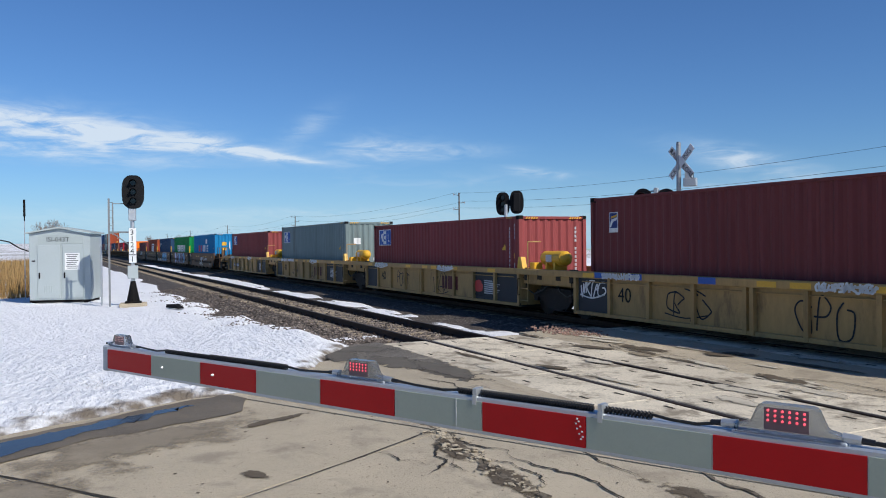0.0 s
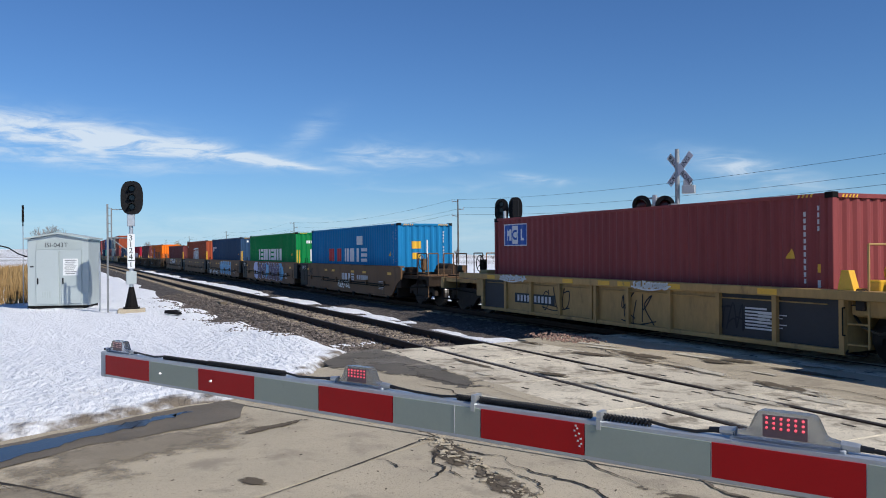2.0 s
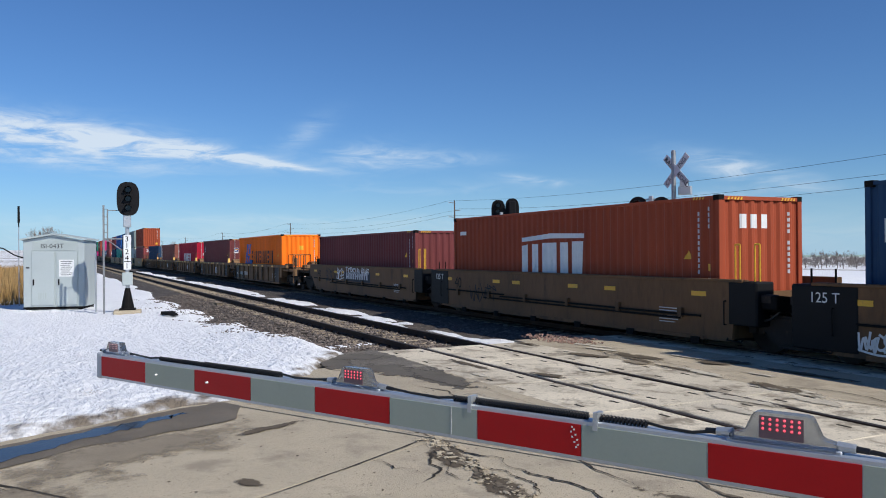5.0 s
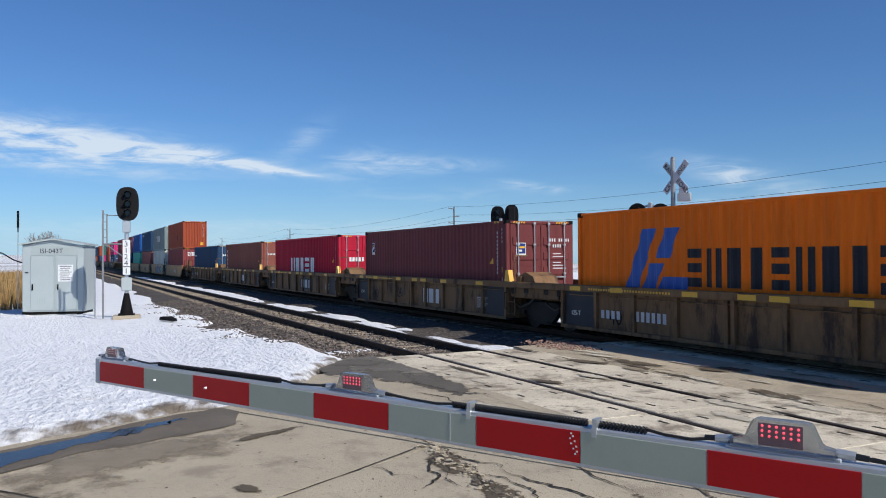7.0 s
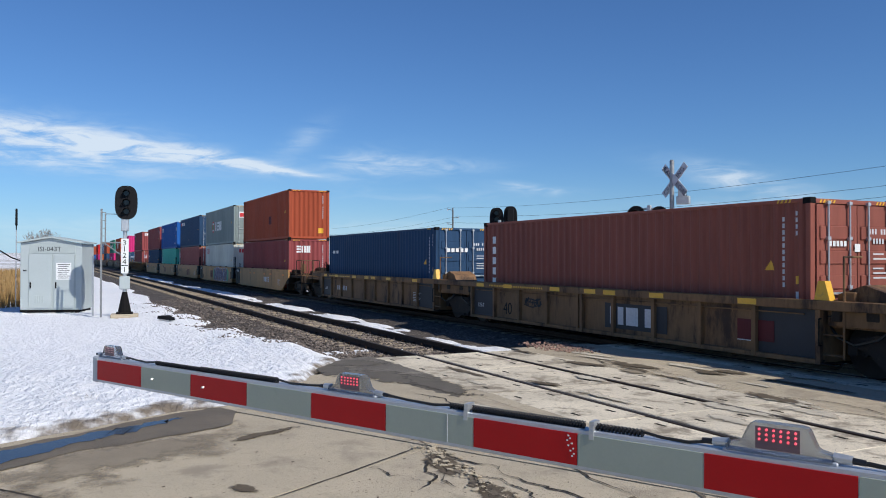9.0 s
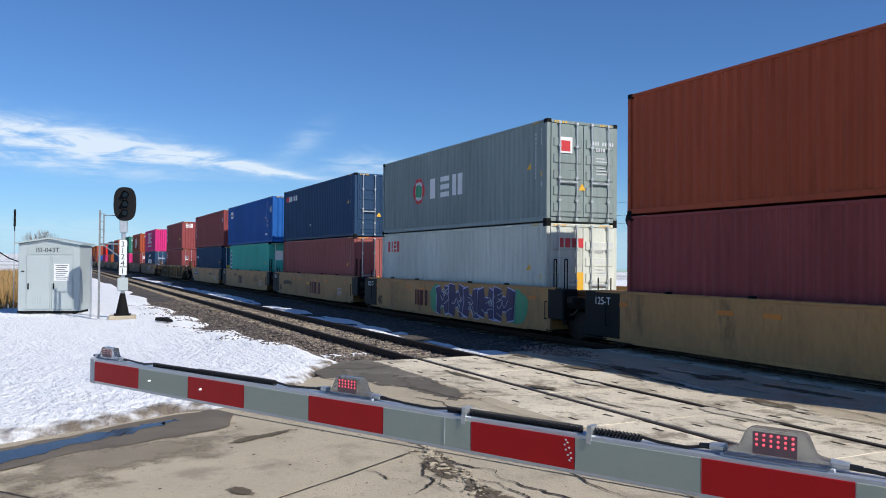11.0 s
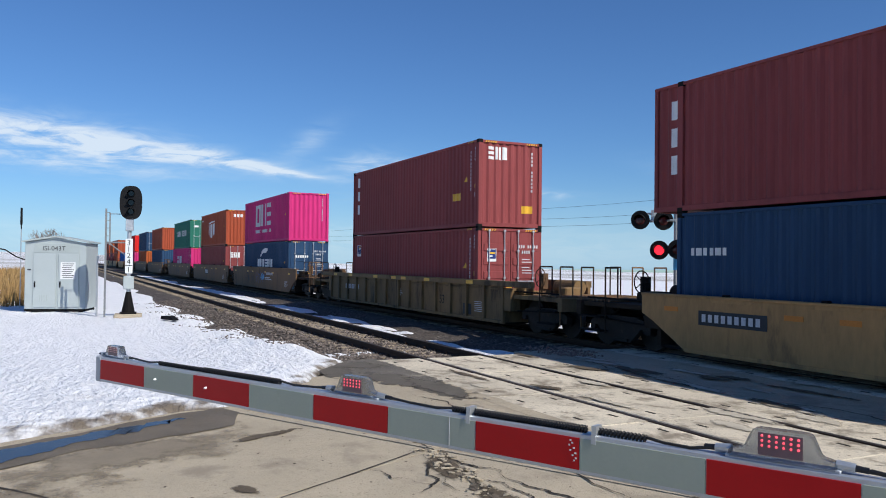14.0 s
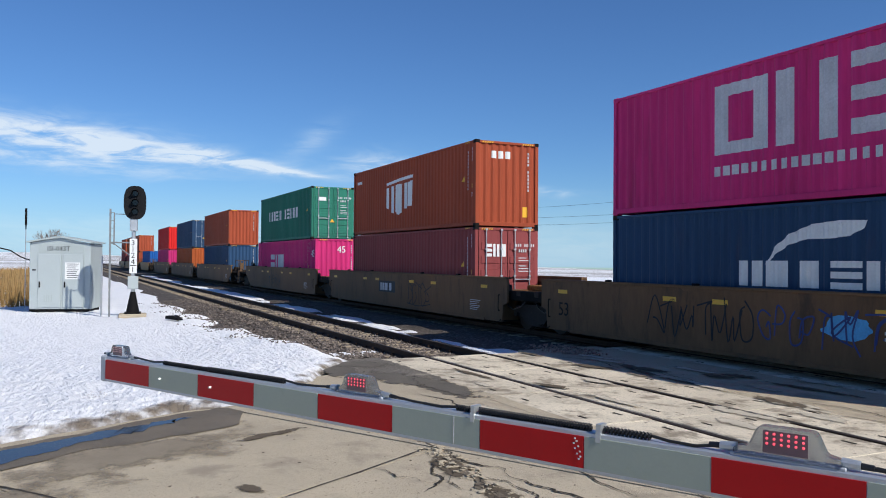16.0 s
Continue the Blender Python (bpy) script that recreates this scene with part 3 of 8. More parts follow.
    for i in range(900):
        a, b = rng.uniform(-3.8, 9), rng.uniform(-6, 4.2)
        p = ROAD_0 + ACROSS * a + ALONG * b
        if p.y > 5.6 or p.y < -5:
            continue
        r = rng.choice((0.004, 0.005, 0.007, 0.011))
        bmesh.ops.create_icosphere(bm, subdivisions=1, radius=r, matrix=Matrix.Translation((p.x, p.y, r * 0.1)) @ Matrix.Rotation(rng.uniform(0, 6), 4, "Z") @ Matrix.Diagonal((1.8, 0.9, 0.4, 1)))
    tagged(part("grit", bm, RUBBLE, road, "loose grit and crumbs on the concrete"), kind="stuff")


build_road_wear(build_road_thing)


def band(upper, lower, z, seed, rough=0.05, n=60):
    """A flat patch between two lines, both edges uneven."""
    rng = random.Random(seed)
    bm = bmesh.new()
    rows = []
    for i in range(n):
        f = i / (n - 1)
        q = []
        for line in (upper, lower):
            k = f * (len(line) - 1)
            j = min(int(k), len(line) - 2)
            p = Vector((*line[j], 0)).lerp(Vector((*line[j + 1], 0)), k - j)
            q.append(p + Vector((rng.uniform(-rough, rough), rng.uniform(-rough, rough), 0)))
        rows.append([bm.verts.new((p.x, p.y, z)) for p in q])
    for (p, q), (r, t) in zip(rows, rows[1:]):
        bm.faces.new((p, q, t, r))
    bmesh.ops.recalc_face_normals(bm, faces=bm.faces)
    for f in bm.faces:
        if f.normal.z < 0:
            f.normal_flip()
    return bm


part("mud", band([(-9.2, -2.2), (-9.8, -0.6), (-10.5, 0.5), (-11.1, 1.5), (-11.3, 2.0)], [(-7.75, -2.5), (-8.66, -0.65), (-9.36, 0.15), (-9.5, 0.72), (-9.75, 1.25), (-10.0, 2.0), (-10.9, 2.15)], 0.004, 4, 0.05, 20), MUD, build_road_thing, "wet dark mud along the thawing snow")
PUDDLE = tagged(part("puddle", band([(-8.9, -2.6), (-9.6, -0.63), (-10.2, 0.35), (-10.5, 0.95), (-10.75, 1.45)], [(-8.1, -2.4), (-8.98, -0.62), (-9.72, 0.2), (-10.12, 0.85), (-10.7, 1.45)], 0.009, 7, 0.05, 40), WATER, None), "shallow meltwater puddle along the snow edge", "puddle", kind="structure")


# ---- crossing panels ----
def build_crossing():
    rng = random.Random(11)
    cr = thing("level_crossing", "weathered concrete crossing panels with dark flangeways beside the rails", "crossing", TRACK.copy(), kind="structure")
    meshes = {}

    def panel(x0, w, y0, y1, mat_, slots):
        key = (round(w, 3), round(y1 - y0, 3))
        if key not in meshes:
            bm = boxes((0.004, w - 0.004, 0, y1 - y0, -0.22, 0), bev=0.012)
            me = bpy.data.meshes.new("crossing_panel")
            bm.to_mesh(me)
            bm.free()
            me.materials.append(mat_)
            meshes[key] = me
        ob = share("crossing_panel", meshes[key], cr, pose(x0, y0, -0.006 + rng.uniform(-0.006, 0.004), rng.uniform(-0.15, 0.15), rng.uniform(-0.1, 0.1)))
        for sx in slots:
            for fy in (0.22, 0.8):
                part("lifting_slot", boxes((sx - 0.09, sx + 0.09, (y1 - y0) * fy - 0.02, (y1 - y0) * fy + 0.02, -0.03, 0.0055)), CRACK, ob)
        return ob

    for cy in (NEAR_Y, FAR_Y):
        h = GAUGE / 2
        for k in range(9):
            x0 = -15.9 + k * 2.44 + (0.25 if cy == FAR_Y else 0.3)
            panel(x0, 2.44, cy - h - 0.10 - 0.95, cy - h - 0.06, PANEL, (0.5, 1.95))
            panel(x0, 2.44, cy - h + 0.10, cy + h - 0.10, PANEL, (0.5, 1.95))
            panel(x0, 2.44, cy + h + 0.06, cy + h + 1.02, PANEL, (0.5, 1.95))
    part("filler", boxes((-15.4, 6.6, 5.70, 5.99, -0.3, -0.005)), CONCRETE, cr)
    part("filler", boxes((-16.0, 6.6, 9.50, 11.72, -0.3, -0.008)), CONCRETE, cr, "patched concrete between the two tracks")
    part("flangeway_bed", boxes((-15.7, 6.6, 5.9, 9.6, -0.3, -0.05)), CRACK, cr)
    part("flangeway_bed", boxes((-15.75, 6.6, 11.6, 15.3, -0.3, -0.05)), CRACK, cr)
    part("approach", boxes((-20.0, 6.6, 15.24, 40, -0.6, -0.02)), CONCRETE, cr)
    rng2 = random.Random(19)
    for i in range(30):
        cx = -15.3 + 11.5 * rng2.random()
        cy = rng2.choice((rng2.uniform(9.4, 11.8), rng2.uniform(6.0, 9.3), rng2.uniform(9.4, 11.8)))
        soft_patch("stain", cx, cy, rng2.uniform(0.6, 1.7), rng2.uniform(0.14, 0.42), 0.0062 + 0.0003 * i, rng2.choice((SOIL, BLEACH, DAMP, BLEACH, BLEACH, BLEACH, DAMP)), cr, rng2.uniform(-0.15, 0.25))
    part("pothole", blob(-10.6, 9.6, 0.6, 0.06, 0.005, 61, 0.3, 0.03), RUBBLE, cr, "broken edge full of rubble")
    part("pothole", blob(-10.3, 9.62, 0.33, 0.05, 0.007, 62, 0.25, 0.03), CRACK, cr)
    for i in range(9):
        x = -14.5 + i * 1.35
        part("crack", ribbon([(x, 9.6 + 0.3 * math.sin(i)), (x + 0.9, 9.75 + 0.2 * math.cos(3 * i)), (x + 1.7, 9.7 + 0.3 * math.sin(2 * i)), (x + 2.4, 9.9)], 0.016, 0.006, 0.05, 70 + i), CRACK, cr)
    return cr


build_crossing()
APRON = tagged(part("apron", band([(-15.75, 5.95), (-14.3, 5.97), (-13.2, 5.97), (-12.4, 5.97)], [(-15.65, 5.3), (-14.7, 4.5), (-13.7, 4.5), (-13.0, 4.9), (-12.5, 5.6)], 0.0045, 31, 0.05, 60), ASPHALT, None), "dark worn asphalt patch beside the crossing", "pavement", kind="structure")
for k_, (cx_, cy_, rx_, ry_, tn_) in enumerate(((-14.2, 4.6, 1.1, 0.45, -0.2), (-12.9, 5.2, 1.3, 0.6, 0.2), (-11.9, 5.6, 1.6, 0.4, 0.05), (-14.9, 5.2, 0.9, 0.6, 0.9))):
    soft_patch("crumbled_edge", cx_, cy_, rx_, ry_, 0.0085 + 0.0005 * k_, TAR, APRON, tn_)


# ---- tracks ----
def rail_mesh(length):
    prof = [(-0.07, -0.17), (-0.07, -0.155), (-0.012, -0.13), (-0.009, -0.045), (-0.037, -0.035), (-0.037, -0.006), (-0.028, 0), (0.028, 0), (0.037, -0.006), (0.037, -0.035), (0.009, -0.045), (0.012, -0.13), (0.07, -0.155), (0.07, -0.17)]
    bm = bmesh.new()
    a = [bm.verts.new((0, y, z)) for y, z in prof]
    b = [bm.verts.new((length, y, z)) for y, z in prof]
    n = len(prof)
    for i in range(n):
        f = bm.faces.new((a[i], a[(i + 1) % n], b[(i + 1) % n], b[i]))
        if i in (5, 6, 7):
            f.material_index = 1
    bmesh.ops.recalc_face_normals(bm, faces=bm.faces)
    me = bpy.data.meshes.new("rail")
    bm.to_mesh(me)
    bm.free()
    me.materials.append(RAIL_SIDE)
    me.materials.append(RAIL_TOP)
    return me


def build_track(cy, label):
    tr = thing("railway_track", label, "railway track", TRACK.copy(), "tracks", kind="structure")
    me = rail_mesh(640)
    for s in (-1, 1):
        share("rail", me, tr, pose(-600, cy + s * GAUGE / 2, 0))
    bm = boxes((-0.13, 0.13, -1.3, 1.3, -0.30, -0.175), bev=0.02)
    tie = bpy.data.meshes.new("tie")
    bm.to_mesh(tie)
    bm.free()
    tie.materials.append(TIE)
    bm = boxes((-0.09, 0.09, -0.09, 0.09, -0.176, -0.145), (-0.03, 0.03, -0.10, -0.05, -0.15, -0.115), (-0.03, 0.03, 0.05, 0.10, -0.15, -0.115))
    clipm = bpy.data.meshes.new("rail_clip")
    bm.to_mesh(clipm)
    bm.free()
    clipm.materials.append(RAIL_SIDE)
    rng = random.Random(int(cy * 10))
    for k in range(110):
        x = -16.15 - k * 0.61
        t = share("tie", tie, tr, pose(x, cy + rng.uniform(-0.02, 0.02), rng.uniform(-0.01, 0.008), 0, 0, rng.uniform(-0.8, 0.8)))
        if k < 60 and cy == NEAR_Y:
            for s in (-1, 1):
                share("rail_clip", clipm, t, pose(0, s * GAUGE / 2, 0))
    bm = bmesh.new()
    for k in range(110, 460):
        x = -16.15 - k * 0.61
        box(bm, x - 0.13, x + 0.13, cy - 1.3, cy + 1.3, -0.3, -0.17)
    tagged(part("far_ties", bm, TIE, tr), kind="stuff")
    return tr


build_track(NEAR_Y, "rusty rails on concrete ties with dark clips in ballast")
build_track(FAR_Y, "shaded rails on concrete ties under the passing train")


def build_ballast():
    xs = np.concatenate([-np.geomspace(1, 620, 150)[::-1] - 60, np.arange(-60, -15.7, 0.16)])
    ys = np.arange(3.0, 18.01, 0.14)
    X, Y = np.meshgrid(xs, ys)
    z = np.interp(ys, (3.0, 4.1, 5.9, 9.3, 9.9, 10.7, 11.5, 15.4, 17.4, 18), (-0.62, -0.42, -0.21, -0.21, -0.30, -0.30, -0.20, -0.20, -0.7, -0.9))[:, None] + 0 * X
    z = z + 0.05 * fbm(X, Y, 1.6, 3, 4) * (np.abs(Y - 7.74) > 1.5) + 0.012 * fbm(X, Y, 7.0, 2, 9)
    ob = sheet(xs, ys, z, "track_bed", BALLAST)
    ob.matrix_basis = TRACK
    tagged(ob, "dark grey crushed stone ballast under the rails", "ballast", kind="structure")
    # thawing snow that lies between the tracks and between the ties
    sx = np.arange(-110, -16.0, 0.16)
    sy = np.arange(6.2, 11.3, 0.09)
    X, Y = np.meshgrid(sx, sy)
    core = np.exp(-((Y - 9.95 - 0.2 * fbm(X, 0 * Y, 0.2, 2, 3)) / 0.72) ** 6)
    cover = 0.75 * core + 0.95 * fbm(X * 0.6, Y, 0.6, 4, 14) - 0.34 - 0.20 * (1 - core) - 0.16 * (np.abs(Y - 7.7) < 1.35)
    base = np.interp(sy, (6.2, 9.3, 9.9, 10.7, 11.5), (-0.21, -0.21, -0.30, -0.30, -0.2))[:, None]
    snow = sheet(sx, sy, base - 0.03 + np.clip(cover, -0.35, 0.35) * 0.3, "snow_strip", SNOW)
    snow.matrix_basis = TRACK
    tagged(snow, "thin melting snow lying between the two tracks", "snow", kind="stuff")
    # loose stones along the shoulder and on the crossing's corner
    rng = random.Random(8)
    for name, mat_, n, xr, yr, zz, rr in (("loose_stones", STONE, 11000, (-46, -16.2), (3.9, 9.2), None, (0.025, 0.06)), ("scattered_stones", STONE, 1500, (-44, -17.0), (2.9, 5.3), 1.0, (0.02, 0.055)), ("pink_stones", STONE_PINK, 1500, (-17.2, -13.7), (9.7, 11.5), -0.005, (0.015, 0.04))):
        V, F = [], []
        tet = [(1, 0, 0), (-1, 0.2, 0), (0, 1, 0.1), (0.1, -1, 0), (0, 0, 1), (0, 0.1, -1)]
        tri = [(0, 2, 4), (2, 1, 4), (1, 3, 4), (3, 0, 4), (2, 0, 5), (1, 2, 5), (3, 1, 5), (0, 3, 5)]
        spots = []
        for i in range(n):
            x, y = xr[1] - (xr[1] - xr[0]) * rng.random() ** 1.7, rng.uniform(*yr)
            if name == "pink_stones" and (x + 15.6) ** 2 / 1.7 + (y - 10.5) ** 2 / 0.5 > rng.uniform(0.4, 1.1):
                continue
            z0 = float(np.interp(y, (3.0, 4.1, 5.9, 9.3, 9.9, 10.7), (-0.62, -0.42, -0.2, -0.2, -0.29, -0.29))) if zz is None else zz
            if zz is None and abs(y - NEAR_Y) < 1.3 and rng.random() < 0.15:
                continue
            if name == "scattered_stones":
                y = 5.35 - 0.03 * (-17 - x) - (0.25 + 0.9 * max(0.0, math.sin(x * 1.9) + 0.4 * math.sin(x * 4.7))) * rng.random() ** 1.5
                z0 = None
            spots.append((x, y, z0))
        if name == "scattered_stones":
            xy = np.array([p[:2] for p in spots])
            hs = land(xy[None, :, 0], xy[None, :, 1] + 0.005 * (xy[None, :, 0] + 18))[0][0] - 0.015
            spots = [(p[0], p[1], float(q)) for p, q in zip(spots, hs)]
        for x, y, z0 in spots:
            r, a = rng.uniform(*rr), rng.uniform(0, 6.28)
            b0 = len(V)
            for px, py, pz in tet:
                q = r * rng.uniform(0.65, 1.2)
                V.append((x + q * (px * math.cos(a) - py * math.sin(a)), y + q * (px * math.sin(a) + py * math.cos(a)), z0 + 0.02 + q * pz * 0.7))
            F += [tuple(b0 + k for k in t) for t in tri]
        me = bpy.data.meshes.new(name)
        me.from_pydata(V, [], F)
        me.materials.append(mat_)
        ob = new(name, me)
        ob.matrix_basis = TRACK
        tagged(ob, "loose crushed stones beside the track" if name != "pink_stones" else "heap of pinkish stones at the crossing's corner", "stones", kind="stuff")


build_ballast()


# ---- the train: containers ----
SIDE_IN, PITCH = 0.038, 0.278


def wave(x):
    """Depth of the pressed side wall behind its outer face at x."""
    t = (x / PITCH) % 1.0
    if t < 0.26:
        return 0.0
    if t < 0.5:
        return SIDE_IN * (t - 0.26) / 0.24
    if t < 0.76:
        return SIDE_IN
    return SIDE_IN * (1 - (t - 0.76) / 0.24)


def breaks(x0, x1):
    k0, k1 = int(math.floor(x0 / PITCH)) - 1, int(math.ceil(x1 / PITCH)) + 1
    xs = [PITCH * (k + f) for k in range(k0, k1 + 1) for f in (0.0, 0.26, 0.5, 0.76)]
    return [x0] + [x for x in xs if x0 + 1e-4 < x < x1 - 1e-4] + [x1]


BOX_MESHES = {}
HALF = 1.219


def box_meshes(length, height):
    """Meshes of a pressed steel box, each with the poses at which it stands."""
    key = (length, height)
    if key in BOX_MESHES:
        return BOX_MESHES[key]
    h = length / 2
    inset = (length - 12.192) / 2
    zb, zt = 0.14, height - 0.07
    out = []

    def add(name, bm, *poses):
        me = bpy.data.meshes.new(name)
        bmesh.ops.recalc_face_normals(bm, faces=bm.faces)
        bm.to_mesh(me)
        bm.free()
        me.materials.append(BOX["maroon"])
        out.append((name, me, poses))

    def pressed(xs, y, deep, thick):
        bm = bmesh.new()
        rows = [[bm.verts.new((x, y + wave(x) * deep + d, z)) for d, z in ((0, zb), (0, zt), (thick, zt), (thick, zb))] for x in xs]
        for p, q in zip(rows, rows[1:]):
            for i in range(4):
                bm.faces.new((p[i], q[i], q[(i + 1) % 4], p[(i + 1) % 4]))
        return bm

    flip = Matrix.Rotation(math.pi, 4, "Z")
    add("side_wall", pressed(breaks(-h + 0.07, h - 0.07), -HALF + 0.012, 1.0, 0.004), Matrix(), flip)
    add("end_wall", pressed(breaks(-HALF + 0.09, HALF - 0.09), -h + 0.02, 1.1, 0.004), Matrix.Rotation(math.pi / 2, 4, "Z"), Matrix.Rotation(-math.pi / 2, 4, "Z"))
    bm = bmesh.new()
    xs = np.linspace(-h + 0.03, h - 0.03, int(length / 0.35))
    rows = [[bm.verts.new((x, y, height - 0.022 - (0.018 if k % 2 else 0) - d)) for y, d in ((-HALF + 0.03, 0), (HALF - 0.03, 0), (HALF - 0.03, 0.005), (-HALF + 0.03, 0.005))] for k, x in enumerate(xs)]
    for p, q in zip(rows, rows[1:]):
        for i in range(4):
            bm.faces.new((p[i], q[i], q[(i + 1) % 4], p[(i + 1) % 4]))
    add("roof", bm, Matrix())
    add("bottom_rail", boxes((-h, h, -HALF, -HALF + 0.06, 0.035, 0.155), bev=0.006), Matrix(), flip)
    add("top_rail", boxes((-h, h, -HALF, -HALF + 0.06, height - 0.085, height - 0.018), bev=0.006), Matrix(), flip)
    post = boxes((h - 0.11, h, -HALF + 0.001, -HALF + 0.13, 0.06, height - 0.04), bev=0.01)
    add("corner_post", post, Matrix(), flip, *[Matrix.Translation((-2 * h + 0.11, 0, 0)), flip @ Matrix.Translation((-2 * h + 0.11, 0, 0))])
    if inset > 0.1:
        add("lifting_post", boxes((h - inset - 0.16, h - inset, -HALF - 0.002, -HALF + 0.08, 0.05, height - 0.03)), Matrix(), flip, Matrix.Translation((-2 * h + 2 * inset + 0.16, 0, 0)), flip @ Matrix.Translation((-2 * h + 2 * inset + 0.16, 0, 0)))
    add("end_sill", boxes((h - 0.07, h, -HALF + 0.13, HALF - 0.13, 0.03, 0.16), bev=0.006), Matrix(), flip)
    add("end_header", boxes((h - 0.07, h, -HALF + 0.13, HALF - 0.13, height - 0.11, height - 0.025), bev=0.006), Matrix(), flip)
    add("floor_frame", boxes((-h + 0.08, h - 0.08, -HALF + 0.07, HALF - 0.07, 0.06, 0.135)), Matrix())
    BOX_MESHES[key] = out
    return out


bm_ = boxes((-0.089, 0.089, -0.081, 0.081, -0.059, 0.059), bev=0.012)
CASTING = bpy.data.meshes.new("corner_casting")
bm_.to_mesh(CASTING)
bm_.free()
CASTING.materials.append(DARK)


def door_meshes(height):
    key = ("door", height)
    if key not in BOX_MESHES:
        w = HALF - 0.13
        bm = boxes((0, 0.035, 0.012, w, 0.17, height - 0.13))
        for k in range(5):
            z = 0.30 + k * (height - 0.62) / 5
            box(bm, 0.03, 0.056, 0.08, w - 0.07, z, z + 0.26, bev=0.018)
        me = bpy.data.meshes.new("door")
        bm.to_mesh(me)
        bm.free()
        me.materials.append(BOX["maroon"])
        bm = bmesh.new()
        rod(bm, (0.085, 0, 0.06), (0.085, 0, height - 0.06), 0.019, seg=8)
        for z in (0.10, 0.62, 1.25, height - 0.75, height - 0.1):
            box(bm, 0.05, 0.11, -0.04, 0.04, z - 0.03, z + 0.03)
        box(bm, 0.09, 0.12, -0.02, 0.38, 1.12, 1.16)
        bar = bpy.data.meshes.new("lock_bar")
        bm.to_mesh(bar)
        bm.free()
        bar.materials.append(GALV)
        BOX_MESHES[key] = (me, bar)
    return BOX_MESHES[key]


def on_side(cells, flat=False):
    """Painted rectangles (x0, x1, z0, z1) that lie on the pressed side wall facing -y."""
    bm = bmesh.new()
    for x0, x1, z0, z1 in cells:
        xs = [x0, x1] if flat else breaks(x0, x1)
        lo = [bm.verts.new((x, -(HALF - 0.012 - (0 if flat else wave(x))) - 0.004, z0)) for x in xs]
        hi = [bm.verts.new((x, -(HALF - 0.012 - (0 if flat else wave(x))) - 0.004, z1)) for x in xs]
        for i in range(len(xs) - 1):
            bm.faces.new((lo[i], lo[i + 1], hi[i + 1], hi[i]))
    return bm


def poly_side(points):
    """A painted outline of (x, z) points that follows the pressed side wall facing -y."""
    bm = bmesh.new()
    bm.faces.new([bm.verts.new((x, 0, z)) for x, z in points])
    xs = [p[0] for p in points]
    for x in breaks(min(xs), max(xs))[1:-1]:
        bmesh.ops.bisect_plane(bm, geom=bm.verts[:] + bm.edges[:] + bm.faces[:], plane_co=(x, 0, 0), plane_no=(1, 0, 0))
    for v in bm.verts:
        v.co.y = -(HALF - 0.012 - wave(v.co.x)) - 0.004
    bmesh.ops.recalc_face_normals(bm, faces=bm.faces)
    return bm


def round_mark(x, z, r, n=24):
    return [tuple((x + r * math.cos(2 * math.pi * i / n), z + r * math.sin(2 * math.pi * i / n)) for i in range(n))]


def on_end(cells, h, out=0.0):
    """Painted rectangles (y0, y1, z0, z1) on the end wall facing +x."""
    bm = bmesh.new()
    for y0, y1, z0, z1 in cells:
        ys = [y0, y1] if out else breaks(y0, y1)
        lo = [bm.verts.new((h - 0.016 + out - (0 if out else wave(y) * 1.1), y, z0)) for y in ys]
        hi = [bm.verts.new((h - 0.016 + out - (0 if out else wave(y) * 1.1), y, z1)) for y in ys]
        for i in range(len(ys) - 1):
            bm.faces.new((lo[i], lo[i + 1], hi[i + 1], hi[i]))
    return bm


def blocks(x, z, w, h, n, seed=0, weight=0.30, gap=0.16):
    """A row of n plain solid blocks that stands for a trade name."""
    cw = w / n
    out = []
    for i in range(n):
        a, b = x + i * cw, x + (i + 1) * cw - gap * cw
        t = b - a
        k = (i * 7 + seed) % 4 if h > 0.3 else 3
        if k == 0:
            out += [(a, a + t * 0.38, z, z + h), (a + t * 0.58, b, z, z + h)]
        elif k == 1:
            out += [(a, b, z, z + h * 0.24), (a, b, z + h * 0.38, z + h * 0.62), (a, b, z + h * 0.76, z + h)]
        elif k == 2:
            out += [(a + t * 0.12, b - t * 0.25, z, z + h)]
        else:
            out += [(a, b - t * 0.15, z, z + h)]
    return out


def upright(x, z, n, size):
    """Small marks one below the other."""
    return [(x, x + size * 0.62, z - i * size * 1.45 - size, z - i * size * 1.45) for i in range(n)]


def triangle_side(x, z, s, steps=7):
    return [(x - s / 2 * (1 - k / steps), x + s / 2 * (1 - k / steps), z + s * 0.87 * k / steps, z + s * 0.87 * (k + 1) / steps) for k in range(steps)]


TRAIN = []


@functools.lru_cache(None)
def stripe_mesh():
    """One slanted bar of the yellow and black height warning, on a face that looks to +x."""
    bm = bmesh.new()
    bm.faces.new([bm.verts.new((0, y, z)) for y, z in ((0, 0), (0.045, 0), (0.075, 0.06), (0.03, 0.06))])
    me = bpy.data.meshes.new("hazard_stripe")
    bm.to_mesh(me)
    bm.free()
    me.materials.append(YELLOW)
    return me


